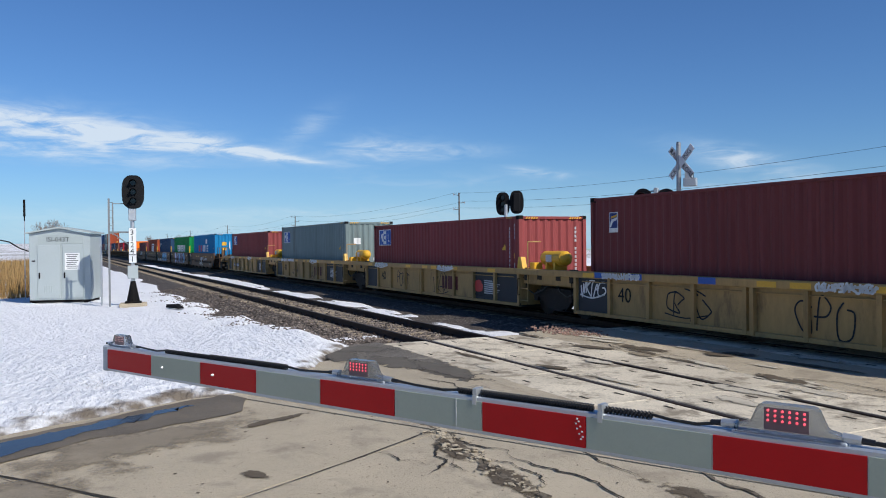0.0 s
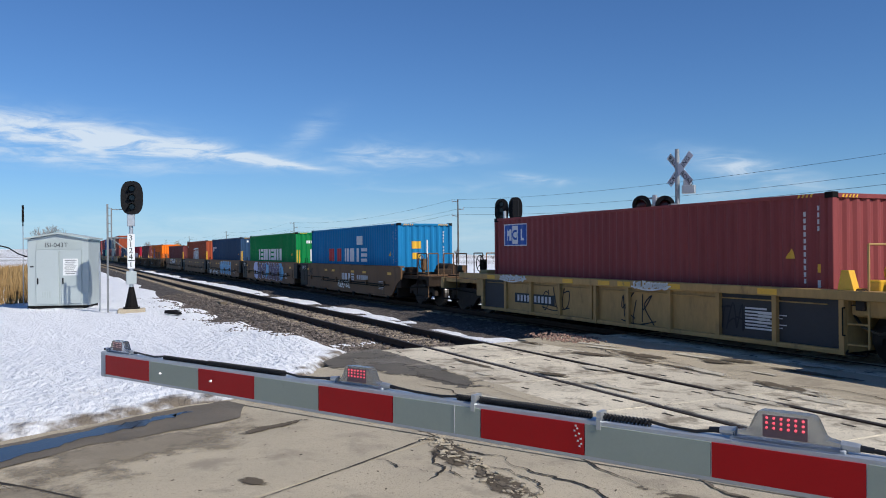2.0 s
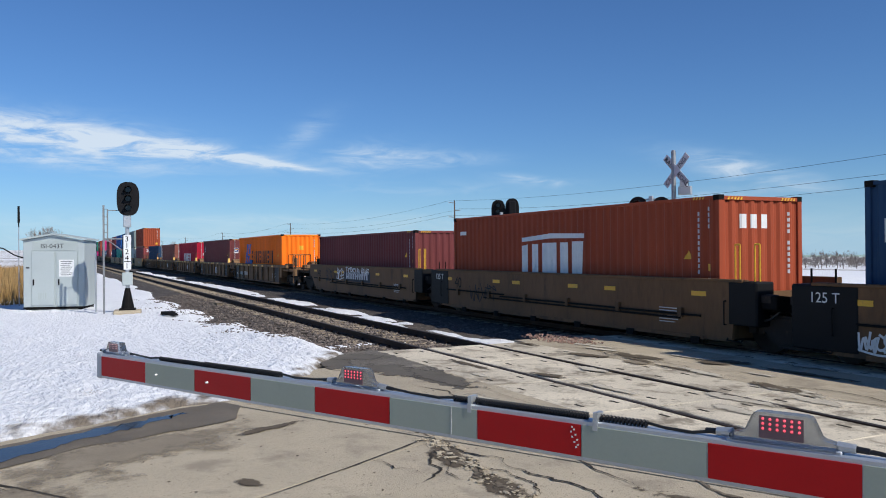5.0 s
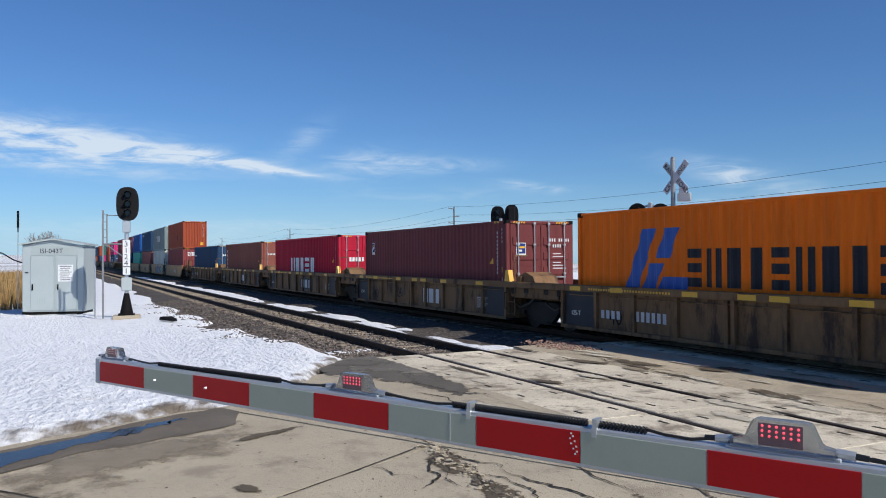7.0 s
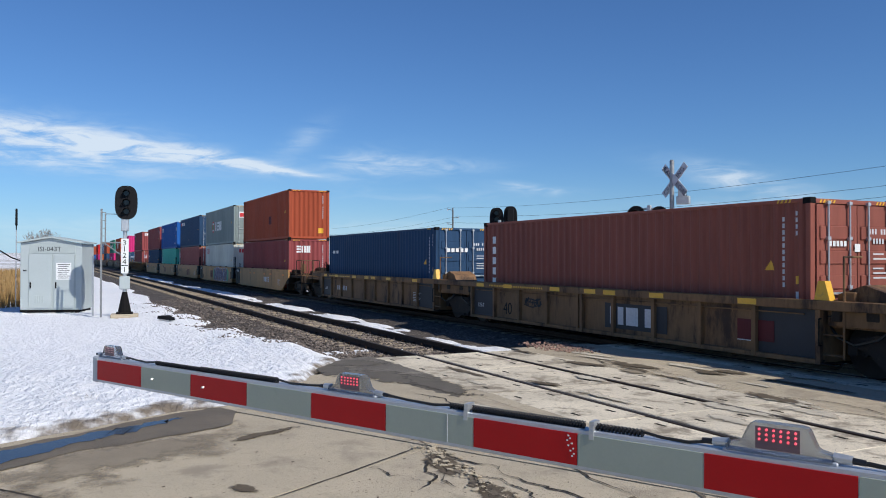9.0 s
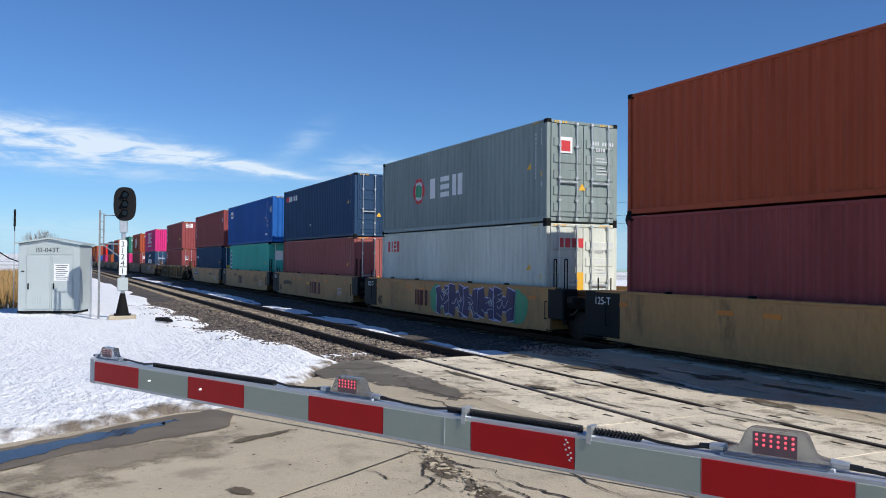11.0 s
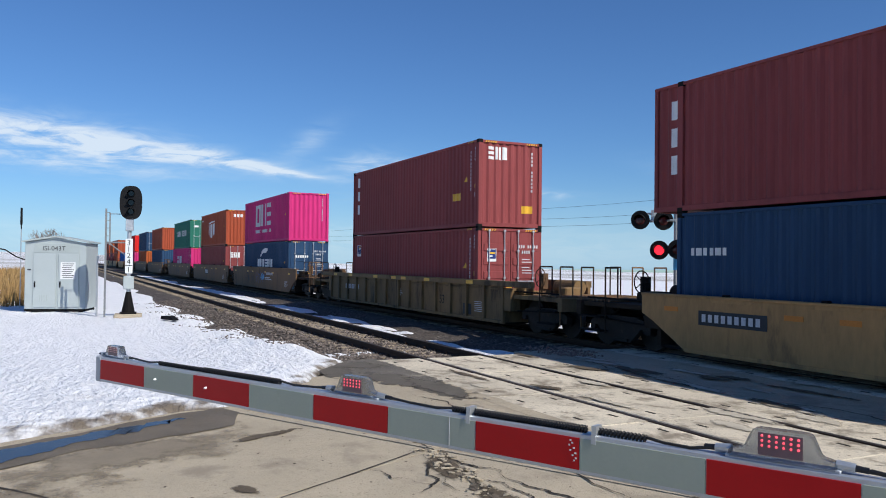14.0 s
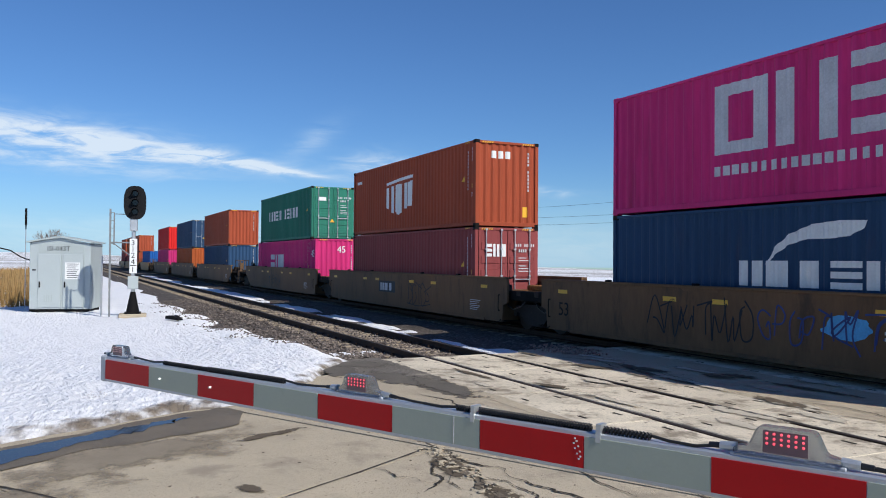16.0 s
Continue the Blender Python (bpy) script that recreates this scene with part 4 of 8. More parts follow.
def container(left, base, colour, label, length=12.192, height=2.896, door=False, marks=(), end_marks=(), castings=True, frame_colour=None):
    """A container with its left end at the train's own coordinate left, standing on base."""
    c = thing("shipping_container", label, "shipping container", group="containers on the train")
    mat_ = BOX[colour]
    h = length / 2
    for name, me, poses in box_meshes(length, height):
        for m in poses:
            share(name, me, c, m, "", mat_)
    xi = 12.192 / 2
    for sx in (-1, 1):
        for sy in (-1, 1):
            for z in (0.059, height - 0.059):
                share("corner_casting", CASTING, c, pose(sx * (xi - 0.085), sy * (HALF - 0.076), z), "", DARK if castings else mat_)
    if door:
        dm, bar = door_meshes(height)
        for sd in (-1, 1):
            d = share("door", dm, c, pose(h - 0.005, 0, 0) if sd > 0 else Matrix.Translation((h - 0.005, 0, 0)) @ Matrix.Diagonal((1, -1, 1, 1)), "", mat_)
            share("lock_bar", bar, d, pose(0, 0.26, 0), "zinc-plated lock bar", GALV)
            share("lock_bar", bar, d, Matrix.Translation((0, 0.84, 0)) @ Matrix.Diagonal((1, -1, 1, 1)), "zinc-plated lock bar", GALV)
    for y in [-0.98 + 0.09 * k for k in range(5)] + [0.58 + 0.09 * k for k in range(5)]:
        share("hazard_stripe", stripe_mesh(), c, pose(h + 0.003, y, height - 0.10))
    for k in range(4):
        share("hazard_stripe", stripe_mesh(), c, pose(h - 0.75 + 0.09 * k, -HALF - 0.003, height - 0.082, 0, 0, -90))
    # code marks by the right end, warning triangle, small plates
    back = 0.95 if length > 13 else 0.0
    code = upright(h - 0.66 - back, height - 0.34, 11, 0.085) + upright(h - 0.36 - back, height - 0.24, 4, 0.085)
    tagged(part("code_mark", on_side(code), DECAL["chalk"], c), kind="stuff")
    part("warning_triangle", on_side(triangle_side(h - 0.93 - back, 1.55, 0.21)), YELLOW, c)
    part("small_plate", on_side([(h - 0.36 - back, h - 0.27 - back, 1.30, 1.45)]), YELLOW, c)
    part("small_plate", on_side([(h - 0.36 - back, h - 0.27 - back, 1.02, 1.16)]), DECAL["chalk"], c)
    if door:
        rows_ = [(0.30 + 0.085 * i, 0.30 + 0.085 * i + 0.05, height - 0.66, height - 0.56) for i in range(9) if i != 3] + [(0.42 + 0.085 * i, 0.47 + 0.085 * i, height - 0.84, height - 0.74) for i in range(4)]
        rows_ += [(0.42, 0.42 + 0.3 + 0.1 * (i % 3), height - 1.05 - 0.09 * i, height - 1.02 - 0.09 * i) for i in range(6) if i != 2]
        part("warning_triangle", on_end([(-0.17 + 0.02 * k, 0.05 - 0.02 * k, 0.92 + 0.035 * k, 0.955 + 0.035 * k) for k in range(5)], h, 0.072), YELLOW, c)
    else:
        rows_ = [(0.80, 0.85, height - 0.42 - i * 0.125, height - 0.34 - i * 0.125) for i in range(11) if i != 4]
    tagged(part("code_mark", on_end(rows_, h, 0.07 if door else 0.0), DECAL["chalk"], c), kind="stuff")
    for layer, (name, col, cells) in enumerate(marks):
        for cell in cells:
            if isinstance(cell[0], tuple):
                bm = poly_side([(x - h, z) for x, z in cell])
            else:
                bm = on_side([(cell[0] - h, cell[1] - h, cell[2], cell[3])])
            part(name, bm, DECAL[col], c).matrix_basis = pose(0, -0.002 * layer, 0)
    for layer, (name, col, cells) in enumerate(end_marks):
        for cell in cells:
            part(name, on_end([cell], h, 0.072 if door else 0.0), DECAL[col], c).matrix_basis = pose(0.002 * layer, 0, 0)
    if length > 13:
        share("size_mark", letters("45", 0.55), c, pose(h - 0.72, -HALF - 0.003, height - 1.0))
        if not door:
            share("size_mark", letters("45", 0.5), c, Matrix.Translation((h + (0.075 if door else 0.0), 0.0, height - 0.75)) @ Matrix.Rotation(math.pi / 2, 4, "Z"))
    TRAIN.append((c, left + h, base))
    return c


# ---- the train: trucks ----
def disc(bm, r, w, seg=28):
    bmesh.ops.create_cone(bm, cap_ends=True, segments=seg, radius1=r, radius2=r, depth=w, matrix=Matrix.Rotation(math.pi / 2, 4, "X"))


WHEEL_R = 0.4825


def make_truck_meshes():
    out = {}
    bm = bmesh.new()
    for s in (-1, 1):
        y = s * GAUGE / 2
        m = Matrix.Translation((0, y, 0)) @ Matrix.Rotation(math.pi / 2, 4, "X")
        bmesh.ops.create_cone(bm, cap_ends=True, segments=32, radius1=WHEEL_R, radius2=WHEEL_R, depth=0.13, matrix=m)
        m = Matrix.Translation((0, y - s * 0.055, 0)) @ Matrix.Rotation(math.pi / 2, 4, "X")
        bmesh.ops.create_cone(bm, cap_ends=True, segments=32, radius1=WHEEL_R + 0.028, radius2=WHEEL_R + 0.028, depth=0.028, matrix=m)
        m = Matrix.Translation((0, y + s * 0.085, 0)) @ Matrix.Rotation(math.pi / 2, 4, "X")
        bmesh.ops.create_cone(bm, cap_ends=True, segments=20, radius1=0.15, radius2=0.15, depth=0.10, matrix=m)
        for k in range(3):
            a = k * 2.094
            box(bm, 0.06 * math.cos(a) - 0.015, 0.06 * math.cos(a) + 0.015, *sorted((y + s * 0.31, y + s * 0.325)), 0.06 * math.sin(a) - 0.015, 0.06 * math.sin(a) + 0.015)
        m = Matrix.Translation((0, y + s * 0.21, 0)) @ Matrix.Rotation(math.pi / 2, 4, "X")
        bmesh.ops.create_cone(bm, cap_ends=True, segments=16, radius1=0.105, radius2=0.105, depth=0.2, matrix=m)
    rod(bm, (0, -GAUGE / 2, 0), (0, GAUGE / 2, 0), 0.085, seg=12)
    me = bpy.data.meshes.new("wheelset")
    bm.to_mesh(me)
    bm.free()
    me.materials.append(WHEEL)
    me.materials.append(TREAD)
    for p in me.polygons:
        n, cz = p.normal, p.center
        if abs(n.y) < 0.3 and math.hypot(cz.x, cz.z) > WHEEL_R * 0.9:
            p.material_index = 1
    out["wheelset"] = me
    # cast side frame with its spring window
    pts = [(-1.15, 0.60), (-1.05, 0.66), (-0.62, 0.78), (0.62, 0.78), (1.05, 0.66), (1.15, 0.60), (1.15, 0.40), (0.98, 0.40), (0.96, 0.52), (0.80, 0.50), (0.55, 0.27), (0.38, 0.16), (-0.38, 0.16), (-0.55, 0.27), (-0.80, 0.50), (-0.96, 0.52), (-0.98, 0.40), (-1.15, 0.40)]
    bm = outline(pts, -0.07, 0.07)
    out["side_frame"] = bpy.data.meshes.new("side_frame")
    box(bm, -0.95, 0.95, -0.10, -0.06, 0.66, 0.72)
    box(bm, -0.36, 0.36, -0.11, -0.06, 0.18, 0.24)
    bm.to_mesh(out["side_frame"])
    bm.free()
    out["side_frame"].materials.append(CAST)
    bm = bmesh.new()
    for x in (-0.2, 0, 0.2):
        for k in range(6):
            rod(bm, (x, 0, 0.25 + k * 0.05), (x, 0, 0.275 + k * 0.05), 0.075, 0.075, seg=10)
            rod(bm, (x, 0, 0.275 + k * 0.05), (x, 0, 0.30 + k * 0.05), 0.055, 0.055, seg=8)
    out["spring_nest"] = bpy.data.meshes.new("spring_nest")
    bm.to_mesh(out["spring_nest"])
    bm.free()
    out["spring_nest"].materials.append(RAIL_SIDE)
    bm = boxes((-0.22, 0.22, -1.1, 1.1, 0.52, 0.76), (-0.45, 0.45, -0.4, 0.4, 0.74, 0.86), bev=0.02)
    out["bolster"] = bpy.data.meshes.new("bolster")
    bm.to_mesh(out["bolster"])
    bm.free()
    out["bolster"].materials.append(DARK)
    return out


TRUCK = make_truck_meshes()
WHEELSETS = []


def truck(parent, x):
    t = new("truck")
    t.parent = parent
    t.matrix_basis = pose(x, 0, 0)
    for s in (-1, 1):
        share("side_frame", TRUCK["side_frame"], t, pose(0, s * 1.06, 0, 0, 0, 0 if s < 0 else 180))
        share("spring_nest", TRUCK["spring_nest"], t, pose(0, s * 1.0, 0))
        w = share("wheelset", TRUCK["wheelset"], t, pose(s * 0.89, 0, WHEEL_R))
        WHEELSETS.append(w)
    share("bolster", TRUCK["bolster"], t, Matrix())


# ---- the train: well cars ----
CAR_HALF = 1.50


GLYPHS = (((0, 0), (0.1, 0.95), (0.75, 0.8), (0.6, 0.45), (0.1, 0.45)), ((0.85, 0.9), (0.2, 1), (0, 0.5), (0.25, 0), (0.9, 0.15), (0.85, 0.5), (0.5, 0.5)),
          ((0, 1), (0.3, 0), (0.5, 0.7), (0.7, 0), (1, 1)), ((0, 0), (0.45, 1.05), (0.9, 0), (0.65, 0.4), (0.15, 0.4)), ((0.9, 0.95), (0.1, 0.85), (0.15, 0.5), (0.85, 0.45), (0.8, 0.05), (0, 0)),
          ((0.1, 1), (0.1, 0), (0.9, 0.05)), ((0.5, 1), (0.05, 0.6), (0.3, 0.02), (0.85, 0.2), (0.9, 0.8), (0.45, 1)), ((0, 1), (0.95, 0.95), (0.5, 0.95), (0.45, -0.1)),
          ((0.1, 0), (0.1, 1), (0.1, 0.5), (0.85, 1), (0.2, 0.5), (0.95, -0.05)))


def stroke(bm, pts, thick):
    """A flat band along a rounded line of (x, z) points."""
    p = [Vector((x, 0, z)) for x, z in pts]
    fine = []
    for i in range(len(p) - 1):
        a, b, c, d = p[max(i - 1, 0)], p[i], p[i + 1], p[min(i + 2, len(p) - 1)]
        for k in range(5):
            t = k / 5
            fine.append(0.5 * ((2 * b) + (c - a) * t + (2 * a - 5 * b + 4 * c - d) * t * t + (3 * b - a - 3 * c + d) * t ** 3))
    fine.append(p[-1])
    rows = []
    for i, q in enumerate(fine):
        d = fine[min(i + 1, len(fine) - 1)] - fine[max(i - 1, 0)]
        side = Vector((d.z, 0, -d.x)).normalized() * thick / 2
        rows.append((bm.verts.new(q + side), bm.verts.new(q - side)))
    for (a, b), (c, d) in zip(rows, rows[1:]):
        bm.faces.new((a, b, d, c))


def squiggle(x0, x1, z0, z1, seed, thick=0.035):
    """A sprayed tag of looping strokes on the car's side, no word."""
    rng = random.Random(seed * 7 + int(abs(x0) * 10))
    bm = bmesh.new()
    count = max(3, round((x1 - x0) / ((z1 - z0) * 0.5)))
    w = (x1 - x0) / count
    for k in range(count):
        g = rng.choice(GLYPHS)
        sx, lean = rng.uniform(1.0, 1.6), rng.uniform(-0.1, 0.3)
        stroke(bm, [(x0 + w * (k + gx * sx + lean * gz * 0.4 + rng.uniform(-0.24, 0.24)), z0 + (z1 - z0) * (0.06 + 0.88 * gz + rng.uniform(-0.2, 0.2))) for gx, gz in g], thick)
    if rng.random() < 0.6:
        stroke(bm, [(x0 - 0.05, z0 + 0.02), ((x0 + x1) / 2, z0 - 0.05), (x1 + 0.1, z0 + 0.06)], thick * 0.8)
    return bm


def chunk(x0, x1, z0, z1, seed, grow=0.0):
    """An angular sprayed block shape with notches and points."""
    rng = random.Random(seed)
    cx, cz = (x0 + x1) / 2, (z0 + z1) / 2
    base = [(-1, -0.9), (-0.35, -1), (-0.2, -0.35), (0.15, -0.4), (0.25, -1.05), (1, -0.85), (0.8, -0.2), (1.05, 0.3), (0.9, 1), (0.2, 0.9), (0.1, 0.45), (-0.2, 0.5), (-0.3, 1.0), (-1.05, 0.85), (-0.8, 0.1)]
    if rng.random() < 0.5:
        base = [(-x, z) for x, z in reversed(base)]
    if rng.random() < 0.5:
        base = [(x, -z) for x, z in reversed(base)]
    bm = bmesh.new()
    vs = []
    for bx, bz in base:
        x = cx + bx * (x1 - x0) / 2 * rng.uniform(0.88, 1.1)
        z = min(z1, max(z0, cz + bz * (z1 - z0) / 2 * rng.uniform(0.85, 1.1)))
        vs.append(bm.verts.new((x + grow * (1 if bx > 0 else -1), 0, z + grow * (1 if bz > 0 else -1))))
    f = bm.faces.new(vs)
    bmesh.ops.triangulate(bm, faces=[f])
    return bm


def splash(x0, x1, z0, z1, seed, rough=0.14, n=30):
    b = blob(0, 0, (x1 - x0) / 2, (z1 - z0) / 2, 0, seed, rough, 0, n)
    b.transform(Matrix.Translation(((x0 + x1) / 2, 0, (z0 + z1) / 2)) @ Matrix.Rotation(math.pi / 2, 4, "X"))
    return b


def flat(cells):
    bm = bmesh.new()
    for x0, x1, z0, z1 in cells:
        vs = [bm.verts.new((x, 0, z)) for x, z in ((x0, z0), (x1, z0), (x1, z1), (x0, z1))]
        bm.faces.new(vs)
    return bm


def decal(parent, name, bm, mat_, y, label=""):
    bm.transform(Matrix.Translation((0, y, 0)))
    return part(name, bm, mat_, parent, label)


@functools.lru_cache(None)
def fitting_meshes():
    out = {}

    def keep(name, bm, mat_):
        out[name] = bpy.data.meshes.new(name)
        bm.to_mesh(out[name])
        bm.free()
        out[name].materials.append(mat_)

    keep("brake_hose", rods([(0.0, -1.22, 0.95), (0.25, -1.28, 0.70), (0.6, -1.30, 0.60), (1.0, -1.26, 0.72), (1.3, -1.18, 0.98)], 0.024), RUBBER)
    keep("grab_iron", rods([(0.06, -1.47, 0.55), (0.06, -1.53, 0.55), (0.06, -1.53, 1.02), (0.06, -1.47, 1.02)], 0.013), DARK)
    keep("bracket", boxes((0.2, 0.38, -1.40, -1.22, 0.98, 1.34), bev=0.015), CAST)
    keep("valve", boxes((0.82, 1.1, -1.36, -1.12, 1.0, 1.18), bev=0.03), CAST)
    keep("pull_rod", rods([(0.1, -1.34, 1.06), (1.5, -1.30, 1.12)], 0.02), CAST)
    keep("foot_rung", rods([(0.10, -1.45, 0.30), (0.10, -1.5, 0.24), (0.48, -1.5, 0.24), (0.48, -1.45, 0.30)], 0.014), DARK)
    return out


def joint_fittings(car, x, s):
    """Hoses, rods, brackets and irons over the shared truck."""
    for name, me in fitting_meshes().items():
        share(name, me, car, Matrix.Translation((x, 0, 0)) @ Matrix.Diagonal((s, 1, 1, 1)))


def end_joint(car, x, s, body, style):
    """Platform over a shared truck: x the well's end, s the way outward."""
    a, b = sorted((x - s * 0.1, x + s * 1.75))
    part("end_platform", boxes((a, b, -1.25, 1.25, 0.86, 1.02), (a, b, -0.45, 0.45, 0.70, 0.9), (min(a, b) + 0.2, max(a, b) - 0.2, -1.35, -1.15, 0.9, 1.16), bev=0.01), body if style == "A" else DARK, car)
    if style in "CE":
        part("deck_plate", boxes((a + 0.1, b - 0.1, -1.0, 1.2, 1.024, 1.16), (a + 0.3, b - 0.3, -0.6, 0.6, 1.16, 1.32), bev=0.03), ORANGE_RUST, car, "rusty orange deck plate")
    joint_fittings(car, x, s)
    part("bulkhead", boxes((x - 0.06, x + 0.06, -1.4, 1.4, 0.25, 1.18)), body, car)


def end_coupler(car, x, s, body):
    """Car end with its platform, steps, rails, brake wheel and coupler."""
    a, b = sorted((x, x + s * 3.1))
    part("end_platform", boxes((a, b, -1.35, 1.35, 0.98, 1.10), (a, b, -0.35, 0.35, 0.68, 1.0), (*sorted((x + s * 2.9, x + s * 3.1)), -1.45, 1.45, 0.75, 1.12), bev=0.01), body, car)
    part("bulkhead", boxes((x - 0.06, x + 0.06, -1.4, 1.4, 0.25, 1.2)), body, car)
    part("coupler", boxes((*sorted((x + s * 3.05, x + s * 3.75)), -0.16, 0.16, 0.72, 0.98), (*sorted((x + s * 3.6, x + s * 3.95)), -0.22, 0.12, 0.68, 1.02), bev=0.03), DARK, car)
    for y in (-1.4, 1.4):
        for xo in (1.95, 2.95):
            xx = x + s * xo
            part("handrail", rods([(xx, y, 0.35), (xx, y, 1.95), (xx + s * 0.02, y * 0.72, 1.95), (xx + s * 0.02, y * 0.72, 1.1)], 0.022), CAR_BROWN if xo > 2 else DARK_BROWN, car)
        part("step", boxes((*sorted((x + s * 2.0, x + s * 2.9)), y - 0.12, y + 0.12, 0.38, 0.42), (*sorted((x + s * 2.0, x + s * 2.9)), y - 0.12, y + 0.12, 0.72, 0.76)), DARK, car)
    bm = bmesh.new()
    xx = x + s * 1.2
    for k in range(20):
        a0, a1 = 2 * math.pi * k / 20, 2 * math.pi * (k + 1) / 20
        rod(bm, (xx + 0.27 * math.cos(a0), -0.9, 1.62 + 0.27 * math.sin(a0)), (xx + 0.27 * math.cos(a1), -0.9, 1.62 + 0.27 * math.sin(a1)), 0.016, seg=5)
    for k in range(5):
        a0 = 2 * math.pi * k / 5
        rod(bm, (xx, -0.87, 1.62), (xx + 0.27 * math.cos(a0), -0.9, 1.62 + 0.27 * math.sin(a0)), 0.013, seg=5)
    box(bm, xx - 0.1, xx + 0.1, -0.86, -0.7, 1.3, 1.75)
    box(bm, xx - 0.04, xx + 0.04, -0.85, -0.75, 1.05, 1.4)
    part("brake_wheel", bm, CAR_UMBER if s > 0 else DARK, car)
    bm = bmesh.new()
    m = Matrix.Translation((x + s * 0.85, 0.35, 1.33)) @ Matrix.Rotation(math.pi / 2, 4, "Y")
    bmesh.ops.create_cone(bm, cap_ends=True, segments=18, radius1=0.22, radius2=0.22, depth=1.1, matrix=m)
    part("air_reservoir", bm, body, car)
    part("cross_pipe", rods([(x + s * 0.3, -1.3, 1.2), (x + s * 2.8, -1.3, 1.2)], 0.025), DARK, car)
    part("brake_cylinder", boxes((*sorted((x + s * 0.2, x + s * 0.75)), -1.2, -0.8, 1.1, 1.42), bev=0.04), body, car)
    part("valve_box", boxes((*sorted((x + s * 1.5, x + s * 1.9)), -0.5, 0.1, 1.1, 1.36), bev=0.04), body, car)
    part("train_hose", rods([(x + s * 2.0, -0.9, 0.95), (x + s * 2.7, -0.8, 0.6), (x + s * 3.3, -0.45, 0.45), (x + s * 3.85, -0.3, 0.62)], 0.03), DARK, car)
    part("brake_rod", rods([(x + s * 0.4, -1.2, 0.62), (x + s * 2.9, -1.2, 0.72)], 0.02), DARK, car)
    part("walkway", boxes(*[(*sorted((x + s * (1.9 + 0.16 * k), x + s * (1.98 + 0.16 * k))), -1.3, 1.3, 1.11, 1.15) for k in range(7)]), CAR_UMBER, car)
    part("corner_plate", boxes((*sorted((x - s * 0.05, x + s * 0.45)), -1.45, -1.1, 0.6, 1.28), bev=0.02), body, car)


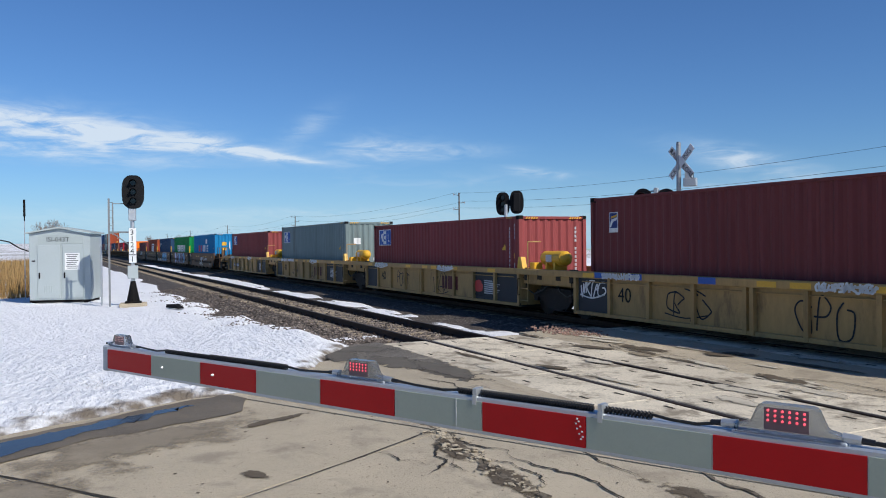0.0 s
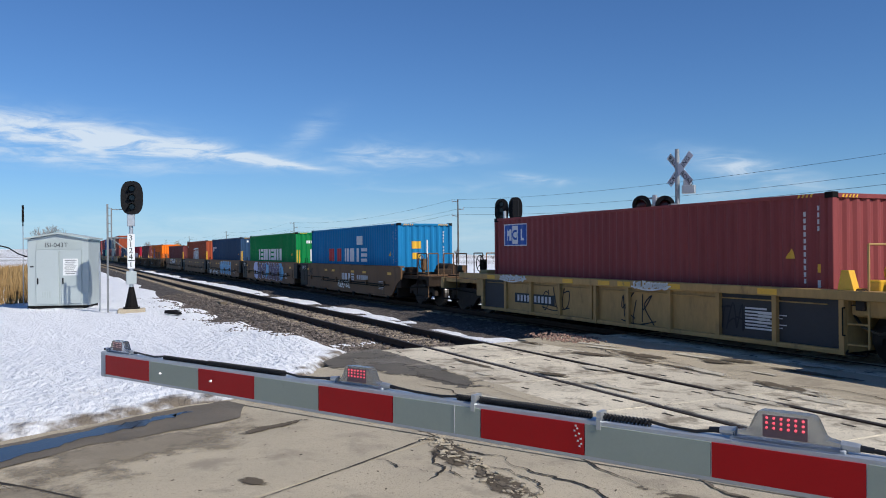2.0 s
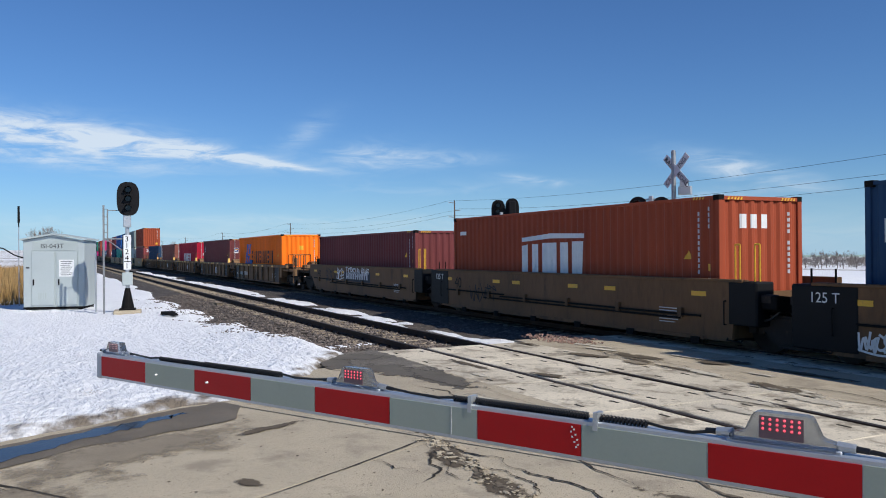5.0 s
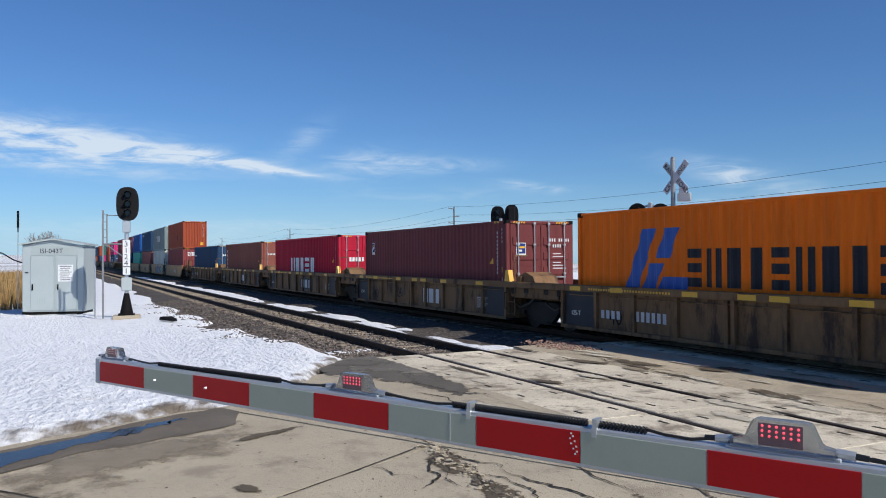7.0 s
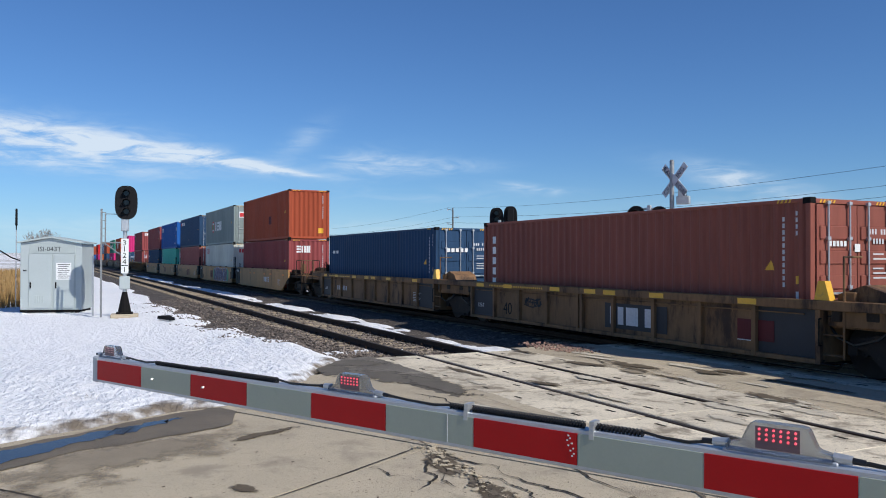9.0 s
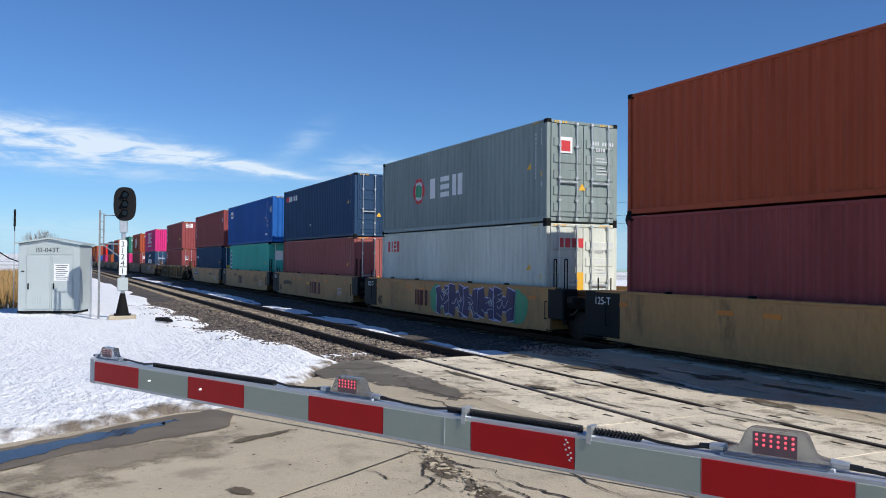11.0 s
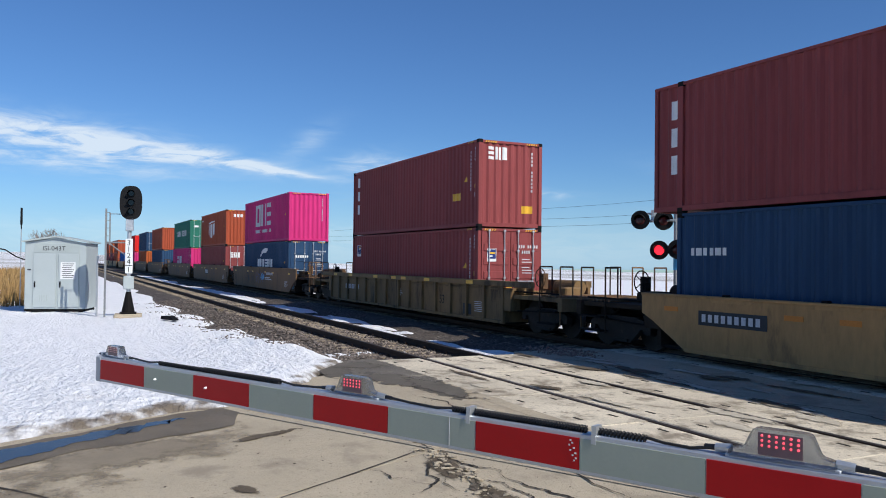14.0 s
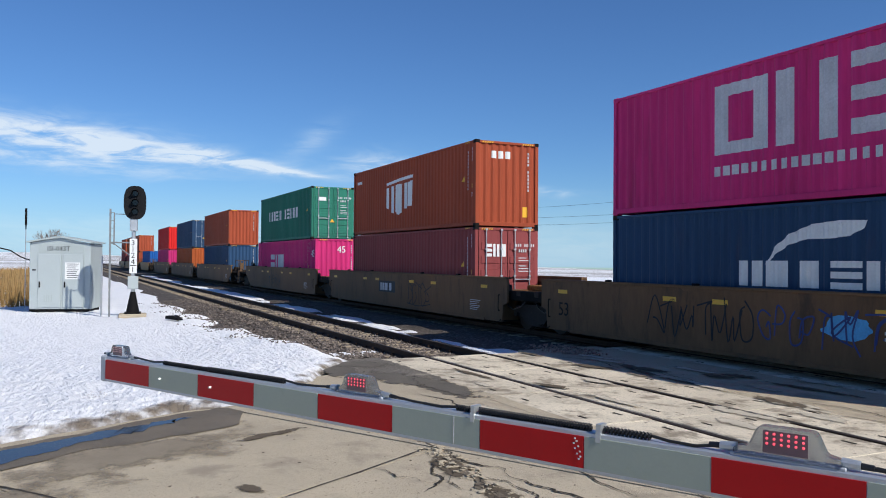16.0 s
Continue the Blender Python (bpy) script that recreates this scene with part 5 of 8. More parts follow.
def well_car(left, style, left_end, right_end, well=12.9, seed=0, number="40", extras=()):
    """One unit: its well starts 0.35 m left of the container's left end at the train's coordinate left."""
    rng = random.Random(seed + 100)
    body = {"A": CAR_TAN, "a": CAR_BROWN, "B": CAR_UMBER, "C": CAR_OCHRE, "D": CAR_DRAB, "E": CAR_UMBER}[style]
    label = {"A": "tan well car with ribbed sides, yellow patches and scrawled paint", "a": "weathered brown well car with ribbed sides and yellow patches",
             "B": "brown well car with smooth sides, piping and spray paint", "C": "ochre well car with smooth low sides and faded emblem",
             "D": "long ochre well car with closely ribbed sides", "E": "long weathered brown well car with smooth sides"}[style]
    car = thing("well_car", label, "freight car", group="well cars of the train")
    h = well / 2
    ribbed = style in "AaD"
    top = {"A": 1.32, "a": 1.34, "B": 1.45, "C": 1.40, "D": 1.50, "E": 1.56}[style]
    bot = 0.21
    y0 = -CAR_HALF
    ext = 1.6 if ribbed else 0.5
    # floor of the well and far side
    part("well_floor", boxes((-h, h, -1.3, 1.3, 0.2, 0.27), bev=0), DARK, car)
    part("far_side", boxes((-h - 0.4, h + 0.4, 1.36, 1.46, bot, top), (-h - 0.4, h + 0.4, 1.3, 1.5, top - 0.2, top)), body, car)
    if ribbed:
        part("top_chord", boxes((-h - ext, h + ext, y0, y0 + 0.16, top - 0.17, top), bev=0.012), body, car)
        part("bottom_sill", boxes((-h, h, y0 + 0.02, y0 + 0.14, bot, bot + 0.09), bev=0.008), body, car)
        step = 1.5 if style != "D" else 1.22
        nrib = max(2, int(round(well / step)))
        xs = [-h + well * k / nrib for k in range(nrib + 1)]
        pm, rm = None, None
        for k in range(nrib):
            end = k == 0 or k >= nrib - (2 if style == "A" else 1)
            if pm is None:
                b = boxes((0, well / nrib, 0, 0.03, bot + 0.05, top - 0.15))
                pm = bpy.data.meshes.new("side_panel")
                b.to_mesh(pm)
                b.free()
                pm.materials.append(body)
                b = outline([(-0.05, bot), (0.05, bot), (0.05, top - 0.17), (-0.05, top - 0.17)], 0, 0.09)
                rm = bpy.data.meshes.new("rib")
                b.to_mesh(rm)
                b.free()
                rm.materials.append(body)
            share("side_panel", pm, car, pose(xs[k], y0 + 0.10, 0), "dark end panel" if end and style in "Aa" else "", DECAL["charcoal"] if end and style in "Aa" else None)
        for k, x in enumerate(xs):
            share("rib", rm, car, pose(x, y0 + 0.012, 0))
            if k == nrib // 2:
                share("rib", rm, car, pose(x + 0.2, y0 - 0.012, 0))
        part("hand_line", rods([(-h + 0.3, y0 + 0.05, top - 0.26), (h - 0.3, y0 + 0.05, top - 0.26)], 0.014, 5), body, car)
        yd = y0 - 0.004
        for f in (0.03, 0.16, 0.35, 0.47, 0.53, 0.66, 0.86):
            x = -h + well * f
            part("reflector", boxes((x, x + 0.46, yd - 0.002, y0 + 0.01, top - 0.145, top - 0.035)), YELLOW, car)
        ypan = y0 + 0.094
    else:
        # smooth side: slightly sloped plate under a flange, cut away towards the ends
        cut = 0.9 if style != "B" else 0.55
        right = [(h + ext, 0.95), (h + 0.15, 0.80), (h - cut, bot)] if right_end == "coupler" else [(h + ext, 0.80), (h + 0.26, 0.72), (h + 0.2, bot)]
        left_ = [(-h + cut, bot), (-h - 0.15, 0.80), (-h - ext, 0.95)] if left_end == "coupler" else [(-h - 0.2, bot), (-h - 0.26, 0.72), (-h - ext, 0.80)]
        pts = [(-h - ext, top), (h + ext, top)] + right + left_
        part("side_plate", outline(pts, y0 + 0.03, y0 + 0.10), body, car)
        part("top_flange", boxes((-h - ext, h + ext, y0, y0 + 0.2, top - 0.05, top + 0.004), bev=0.008), body, car)
        part("bottom_sill", boxes((-h + cut, h - cut, y0 + 0.01, y0 + 0.15, bot - 0.02, bot + 0.06)), body, car)
        yd = ypan = y0 + 0.026
        if style == "B":
            for z, xa, xb in ((0.78, -h + 0.4, -h + 4.2), (0.70, -h + 4.0, h - 0.6), (0.62, -h + 3.0, h - 1.2)):
                part("brake_pipe", rods([(xa, y0 - 0.02, z), (xb, y0 - 0.02, z - 0.02)], 0.022), DARK, car)
            for k in range(6):
                x = -h + 1.2 + k * (well - 2.4) / 5
                part("pipe_bracket", boxes((x - 0.06, x + 0.06, y0 - 0.05, y0 + 0.05, 0.62, 0.82)), body, car)
                part("sill_box", boxes((x + 0.3, x + 0.55, y0 - 0.02, y0 + 0.1, 0.10, 0.24)), DARK, car)
        if style in "CE":
            for f in (0.12, 0.30, 0.62, 0.80):
                x = -h + well * f
                part("lip_plate", outline([(x, top), (x + 1.3, top), (x + 1.15, top - 0.12), (x + 0.15, top - 0.12)], y0 + 0.018, y0 + 0.03), body, car)
                part("lifting_eye", boxes((x + 0.4, x + 0.56, y0, y0 + 0.12, top, top + 0.05), bev=0.02), DARK, car)
        for f in (0.02, 0.27, 0.36, 0.58, 0.70, 0.93):
            x = -h + well * f
            part("reflector", boxes((x, x + 0.42, y0 + 0.022, y0 + 0.034, top - 0.36, top - 0.26)), YELLOW if style == "B" else DECAL["orange_mark"] if style == "C" else YELLOW, car)
    # ends
    for x, s, kind in ((-h, -1, left_end), (h, 1, right_end)):
        if kind == "coupler":
            end_coupler(car, x, s, body if style in "Aa" else CAR_DRAB if style == "D" else DARK_BROWN)
            truck(car, x + s * 1.75)
        elif kind == "joint":
            end_joint(car, x, s, body, style.upper())
            if s > 0:
                truck(car, x + 1.47)
            if style in "BC":
                xe0, xe1 = (x + 0.12, x + 0.85) if s > 0 else (x - 0.95, x + 0.42)
                # left: black marked panel; right: added black block that darkens the gap
                part("end_hood", boxes((xe0, xe1, y0 + 0.015, y0 + 0.5, 0.55 if s > 0 else 0.26, top - 0.03), bev=0.03), BLACK, car)
                if s < 0:
                    share("capacity_mark", letters("125-T" if style == "C" else "125 T", 0.26), car, pose(xe0 + 0.40, y0 + 0.008, top - 0.34))
                for k in range(2):
                    xr = x + s * (0.15 + 0.5 * k)
                    part("handrail", rods([(xr, -1.3, 1.1), (xr, -1.3, 2.15), (xr + 0.12, -1.3, 2.15), (xr + 0.12, -1.3, 1.1)] if s > 0 else [(xr, -1.3, 1.1), (xr, -1.3, 1.7)], 0.018), YELLOW if style == "B" and s > 0 else DARK, car)
            if style in "Aa" and s > 0:
                bm = bmesh.new()
                m = Matrix.Translation((x + 1.05, -0.85, 1.62)) @ Matrix.Rotation(math.pi / 2, 4, "Y")
                bmesh.ops.create_cone(bm, cap_ends=True, segments=20, radius1=0.21, radius2=0.21, depth=0.95, matrix=m)
                bmesh.ops.create_uvsphere(bm, u_segments=16, v_segments=8, radius=0.2, matrix=Matrix.Translation((x + 0.58, -0.85, 1.62)))
                bmesh.ops.create_uvsphere(bm, u_segments=16, v_segments=8, radius=0.2, matrix=Matrix.Translation((x + 1.52, -0.85, 1.62)))
                box(bm, x + 0.8, x + 0.9, -1.05, -0.65, 1.0, 1.5)
                box(bm, x + 1.2, x + 1.3, -1.05, -0.65, 1.0, 1.5)
                if style == "A":
                    part("air_reservoir", bm, YELLOW, car, "yellow air tank on the platform")
                    part("tank_label", flat([(x + 0.85, x + 1.15, 1.52, 1.72)]), DECAL["chalk"], car).matrix_basis = pose(0, -1.068, 0)
                else:
                    bm.free()
                    part("bridge_plate", outline([(x + 0.15, 1.2), (x + 1.3, 1.2), (x + 1.1, 1.5), (x + 0.7, 1.62), (x + 0.2, 1.45)], -1.2, -0.4), body, car)
                part("valve_box", boxes((x + 0.35, x + 0.6, -1.3, -1.0, 1.02, 1.5), (x + 0.1, x + 0.3, -1.35, -1.1, 1.02, 1.35), bev=0.02), YELLOW if style == "A" else body, car)
                part("tie_down", outline([(x - 0.1, top), (x + 0.22, top), (x + 0.12, top + 0.34), (x - 0.02, top + 0.34)], y0 + 0.05, y0 + 0.2), YELLOW, car)
                part("ladder", rods([(x + 0.5, y0 + 0.05, 0.35), (x + 0.5, y0 + 0.05, 2.1), (x + 0.5, y0 + 0.5, 2.1)], 0.02), body, car)
                part("rung", rods([(x + 0.1, y0 + 0.05, 0.4), (x + 0.5, y0 + 0.05, 0.4)], 0.018), body, car)
                part("rung", rods([(x + 0.1, y0 + 0.05, 0.75), (x + 0.5, y0 + 0.05, 0.75)], 0.018), body, car)
    # lettering and paint
    if number:
        xn = {"A": -h + 1.7, "a": -h + 1.9, "B": -h + 0.9, "C": -h + 0.56, "D": h - 4.52, "E": -h + 0.35}[style]
        share("size_mark", letters(number, 0.5 if style != "D" else 0.42), car, pose(xn, ypan - 0.004, {"C": 0.35, "B": 0.86, "a": 0.42}.get(style, 0.62)), "", BLACK)
    if style == "a":
        share("capacity_mark", letters("125-T", 0.17), car, pose(-h + 0.32, ypan - 0.004, 0.56))
    for kind, col, a, b, z0, z1, sd in extras:
        y = (yd if z0 > top - 0.2 else ypan) - 0.004 - 0.003 * (col in ("white", "chalk", "lilac_mark")) - 0.002 * (sd % 3)
        a, b = a - h, b - h
        if kind == "scrawl":
            decal(car, "scrawl", squiggle(a, b, z0, z1, sd, 0.035 if col != "white" else 0.045), DECAL[col], y)
        elif kind == "splash":
            decal(car, "sprayed_patch", splash(a, b, z0, z1, sd), DECAL[col], y)
        elif kind == "piece":
            # sprayed lettering without letters: light rim behind dark irregular shapes
            n = sd % 10
            w = (b - a) / n
            for i in range(n):
                ca = a + w * (i + 0.5)
                s1 = rng.randrange(999)
                za, zb_ = z0 + rng.uniform(0.02, 0.08), z1 - rng.uniform(0.02, 0.1)
                rim = "lilac_mark" if col != "cyan_mark" else "chalk"
                decal(car, "sprayed_shape", chunk(ca - w * 0.56, ca + w * 0.56, za, zb_, s1, 0.035), DECAL[rim], ypan - 0.007 - 0.0006 * i)
                decal(car, "sprayed_shape", chunk(ca - w * 0.56, ca + w * 0.56, za, zb_, s1), DECAL[col], ypan - 0.0075 - 0.0006 * i)
                bm = bmesh.new()
                for q in range(7):
                    xa, zc = ca + rng.uniform(-0.45, 0.2) * w, rng.uniform(za + 0.2, zb_ - 0.2)
                    stroke(bm, [(xa, zc), (xa + w * 0.15, zc + rng.uniform(-0.2, 0.2)), (xa + w * 0.35, zc + rng.uniform(-0.25, 0.25))], 0.02)
                decal(car, "sprayed_line", bm, DECAL["chalk" if col != "cyan_mark" else "navy_mark"], ypan - 0.0085 - 0.0006 * i)
        elif kind == "plate":
            decal(car, "plate", flat([(a, b, z0, z1)]), DECAL[col], y)
        elif kind == "blocks":
            for cell in blocks(a, z0, b - a, z1 - z0, sd):
                decal(car, "emblem", flat([cell]), DECAL[col], y - 0.004)
        elif kind == "bars":
            for i in range(sd):
                decal(car, "number_bar", flat([(a + (b - a) * i / sd, a + (b - a) * (i + 0.62) / sd, z0, z1)]), DECAL[col], y - 0.004)
        elif kind == "lines":
            for i in range(sd):
                decal(car, "print_line", flat([(a, a + (b - a) * (0.6 + 0.4 * ((i * 7) % 5) / 5), z1 - (i + 0.55) * (z1 - z0) / sd, z1 - i * (z1 - z0) / sd)]), DECAL[col], y)
    for k in range(6):
        part("stencil_line", flat([(h - 1.9, h - 1.2 - 0.1 * (k % 3), 0.78 - k * 0.06, 0.80 - k * 0.06)]), DECAL["chalk"], car).matrix_basis = pose(0, ypan - 0.005, 0)
    TRAIN.append((car, left - 0.35 + h, 0.0))
    return car


# ---- the train: its make-up, from the leading end back ----
def logo(x, z, w, h, n, seed, weight=0.3, gap=0.16):
    return blocks(x, z, w, h, n, seed, weight, gap)


def rect(x0, x1, z0, z1):
    return [(x0, x1, z0, z1)]


NOL_MARKS = lambda z: (("logo", "white", rect(0.60, 1.87, z - 0.02, z + 0.64)), ("logo", "blue_mark", rect(0.63, 1.84, z + 0.01, z + 0.61)),
                       ("logo", "white", [(1.06, 1.42, z + 0.04, z + 0.58), (0.72, 0.80, z + 0.14, z + 0.48), (0.90, 0.98, z + 0.14, z + 0.48), (0.80, 0.90, z + 0.28, z + 0.44), (1.52, 1.61, z + 0.14, z + 0.48), (1.61, 1.74, z + 0.14, z + 0.21)]),
                       ("logo", "blue_mark", round_mark(1.24, z + 0.31, 0.15)), ("logo", "white", round_mark(1.24, z + 0.31, 0.085)))
LEASE = lambda x, z: (("logo", "white", rect(x, x + 0.40, z, z + 0.50)), ("logo", "navy_mark", rect(x + 0.02, x + 0.38, z + 0.11, z + 0.48)), ("logo", "white", [((x + 0.06, z + 0.13), (x + 0.13, z + 0.13), (x + 0.2, z + 0.27), (x + 0.36, z + 0.33), (x + 0.36, z + 0.39), (x + 0.15, z + 0.32))]), ("logo", "yellow", [((x + 0.12, z + 0.34), (x + 0.36, z + 0.41), (x + 0.36, z + 0.46), (x + 0.15, z + 0.40))]))
LEASE_END = (("logo", "white", rect(-0.90, -0.56, 1.78, 2.2)), ("logo", "navy_mark", rect(-0.88, -0.58, 1.87, 2.18)), ("logo", "yellow", rect(-0.8, -0.6, 2.03, 2.09)), ("logo", "white", rect(-0.85, -0.7, 1.93, 1.99)), ("caution_label", "yellow", rect(-0.92, -0.6, 0.55, 1.0)))
TEX_END = (("logo", "white", logo(-0.85, 2.25, 0.8, 0.42, 3, 5)), ("caution_label", "yellow", rect(0.45, 0.85, 0.5, 0.75)))
Z = 0.30

# first group, tan ribbed cars
container(-16.99, Z, "maroon", "dark maroon corrugated steel container with small square logo", marks=LEASE(0.72, 2.0))
container(-32.75, Z, "maroon_red", "maroon corrugated steel container with blue and white panel logo", height=2.591, marks=NOL_MARKS(1.75))
container(-48.80, Z, "slate", "slate grey corrugated steel container with blue and white panel logo", marks=NOL_MARKS(1.95), castings=True,
          end_marks=(("logo", "white", rect(-0.8, -0.45, 1.8, 2.1)), ("logo", "chalk", rect(0.2, 0.7, 1.0, 1.15))))
container(-64.57, Z, "maroon_red", "maroon corrugated steel container with blue and white panel logo", height=2.75, marks=NOL_MARKS(1.9))
GRAF_A = lambda k: (("scrawl", "white", 1.2, 2.6, 1.17, 1.30, 3 + k), ("scrawl", "white", 7.4, 8.6, 1.17, 1.30, 5 + k), ("scrawl", "ink", 3.4, 4.6, 0.45, 1.0, 6 + k), ("scrawl", "ink", 6.9, 8.0, 0.35, 1.0, 9 + k), ("scrawl", "ink", 10.0, 10.9, 0.45, 0.9, 4 + k), ("lines", "chalk", 10.7, 11.6, 0.45, 0.9, 7))
well_car(-16.99, "A", "joint", "joint", seed=1, extras=GRAF_A(0) + (("plate", "blue_mark", 0.9, 1.3, 1.17, 1.31, 1), ("plate", "blue_mark", 2.2, 2.7, 1.17, 1.31, 1), ("plate", "blue_mark", 4.5, 5.0, 1.17, 1.31, 1), ("scrawl", "white", 0.2, 1.1, 0.7, 1.05, 8), ("plate", "charcoal", 9.3, 11.4, 1.17, 1.31, 1)))
well_car(-32.75, "A", "joint", "joint", seed=2, extras=GRAF_A(2) + (("blocks", "brown_mark", 7.6, 9.0, 0.5, 0.95, 3), ("splash", "red_mark", 10.0, 10.6, 0.5, 0.9, 7)))
well_car(-48.80, "A", "joint", "joint", seed=3, extras=GRAF_A(4) + (("blocks", "brown_mark", 7.9, 9.4, 0.5, 0.95, 3), ("scrawl", "white", 2.8, 4.2, 1.17, 1.3, 8)))
well_car(-64.57, "A", "coupler", "joint", seed=4, number="", extras=GRAF_A(7) + (("plate", "charcoal", 1.9, 4.0, 0.52, 0.80, 1), ("bars", "chalk", 2.05, 3.9, 0.57, 0.75, 10)))

# second group, smooth brown cars with sprayed sides
container(-84.68, Z, "blue", "bright blue corrugated steel container with red and white lettering shapes",
          marks=(("logo", "red_mark", logo(3.0, 1.28, 2.3, 0.62, 2, 3)), ("logo", "white", logo(5.4, 1.28, 3.2, 0.62, 4, 8)), ("logo", "white", rect(7.2, 7.9, 2.05, 2.45))), end_marks=(("caution_label", "yellow", rect(-0.6, -0.2, 1.85, 2.15)), ("caution_label", "yellow", rect(-0.58, -0.22, 1.42, 1.68)), ("logo", "white", rect(0.05, 0.12, 1.5, 2.2))))
container(-100.10, Z, "green", "green corrugated steel container with large worn white lettering shapes",
          marks=(("logo", "white", logo(2.65, 1.24, 6.35, 0.72, 9, 2, 0.28, 0.12)),), end_marks=(("logo", "white", rect(-0.35, 0.1, 1.2, 1.9)), ("logo", "white", logo(-0.6, 2.25, 1.3, 0.16, 9, 4))))
container(-115.58, Z, "navy", "navy blue corrugated steel container with small white emblem",
          marks=(("logo", "white", rect(0.35, 0.75, 1.85, 2.25)), ("logo", "white", logo(0.9, 2.1, 1.0, 0.16, 6, 2))), end_marks=(("logo", "white", logo(-0.75, 2.5, 1.6, 0.14, 6, 6, 0.3, 0.4)),))
container(-131.07, Z, "rust", "rust red corrugated steel container with white block emblem", marks=(("logo", "white", [((4.4, 1.15), (4.75, 1.15), (4.75, 1.95), (4.4, 1.9)), ((4.95, 1.0), (5.3, 1.0), (5.3, 1.95), (4.95, 1.95)), ((5.45, 1.0), (5.85, 0.85), (6.2, 0.95), (6.2, 1.98), (5.45, 1.98)), ((6.4, 1.05), (6.75, 1.05), (6.75, 1.98), (6.4, 1.98)), ((6.95, 1.15), (7.35, 1.15), (7.4, 2.0), (6.95, 2.0)), ((4.4, 2.02), (5.9, 2.1), (7.5, 2.08), (7.5, 2.2), (5.9, 2.24), (4.4, 2.14))]), ("code_marks", "white", rect(0.4, 0.9, 2.3, 2.42))), end_marks=(("logo", "white", logo(-0.6, 2.2, 0.9, 0.3, 3, 7)),))
container(-146.55, Z, "maroon", "dark maroon corrugated steel container", height=2.591)
well_car(-84.68, "B", "joint", "coupler", seed=5, extras=(("blocks", "chalk", 6.2, 8.0, 0.75, 1.05, 4), ("bars", "chalk", 8.3, 9.8, 0.8, 1.0, 6), ("scrawl", "white", 5.6, 7.4, 0.4, 0.7, 5)))
well_car(-100.10, "B", "joint", "joint", seed=6, extras=(("splash", "lilac_mark", 2.7, 4.0, 0.3, 1.42, 5), ("splash", "cyan_mark", 5.5, 7.0, 0.4, 1.4, 8), ("splash", "cyan_mark", 9.2, 10.7, 0.35, 1.4, 12), ("piece", "violet_mark", 3.0, 6.2, 0.26, 1.42, 4), ("piece", "violet_mark", 6.4, 9.7, 0.26, 1.42, 5), ("scrawl", "ink", 9.6, 10.4, 0.4, 1.2, 5)))
well_car(-115.58, "B", "joint", "joint", seed=7, extras=(("piece", "cyan_mark", 5.4, 10.0, 0.28, 1.42, 6), ("scrawl", "navy_mark", 5.8, 9.5, 0.5, 1.2, 7), ("scrawl", "white", 2.0, 4.6, 0.3, 0.6, 8), ("scrawl", "white", 0.4, 1.3, 0.35, 0.65, 6), ("scrawl", "ink", 2.8, 3.2, 0.8, 1.3, 4)))
well_car(-131.07, "B", "joint", "joint", seed=8, extras=(("scrawl", "ink", 2.0, 3.6, 0.5, 1.0, 8),))
well_car(-146.55, "B", "coupler", "joint", seed=9, extras=(("scrawl", "ink", 2.2, 3.4, 0.75, 1.25, 5), ("scrawl", "white", 3.9, 4.9, 0.85, 1.3, 4), ("plate", "charcoal", 5.0, 8.4, 0.75, 1.18, 1), ("bars", "chalk", 5.3, 8.2, 0.85, 1.1, 10), ("scrawl", "white", 5.2, 8.2, 1.0, 1.38, 9)))

# third group, weathered ribbed cars
container(-166.42, Z, "orange", "orange corrugated steel container with blue emblem and dark lettering shapes",
          marks=(("logo", "blue_mark", [((1.9, 0.95), (2.35, 0.95), (3.0, 2.4), (2.55, 2.4)), ((2.5, 0.95), (2.95, 0.95), (3.25, 1.6), (2.8, 1.6)), ((3.05, 0.95), (3.95, 0.95), (4.1, 1.3), (3.2, 1.3)), ((3.0, 1.72), (3.45, 1.72), (3.76, 2.4), (3.3, 2.4))]), ("logo", "ink", logo(4.0, 1.1, 6.2, 0.82, 11, 9, 0.3, 0.2))), end_marks=(("warning_triangle", "yellow", rect(-0.1, 0.15, 1.95, 2.2)),))
container(-182.28, Z, "maroon", "dark maroon corrugated steel container with doors and square logo", door=True, marks=LEASE(0.75, 1.9), end_marks=LEASE_END)
container(-198.15, Z, "crimson", "crimson corrugated steel container with white lettering shapes", door=True, marks=(("logo", "white", logo(3.6, 1.0, 4.7, 0.8, 5, 12, 0.3, 0.2)),), end_marks=(("logo", "white", logo(-0.7, 1.6, 0.8, 0.2, 5, 3)),))
container(-214.00, Z, "clay", "faded maroon corrugated steel container with upright white lettering shapes", door=True, marks=(("logo", "white", upright(0.55, 2.45, 6, 0.22)),), end_marks=(("logo", "white", rect(-0.1, 0.05, 1.9, 2.05)), ("logo", "white", logo(-0.8, 2.0, 0.5, 0.1, 5, 3))))
container(-229.75, Z, "navy", "navy blue corrugated steel container with white marks on its doors", door=True, marks=(("logo", "white", logo(0.4, 2.0, 0.9, 0.14, 5, 4)),), end_marks=(("logo", "white", logo(-0.8, 2.0, 0.9, 0.14, 5, 4)),))
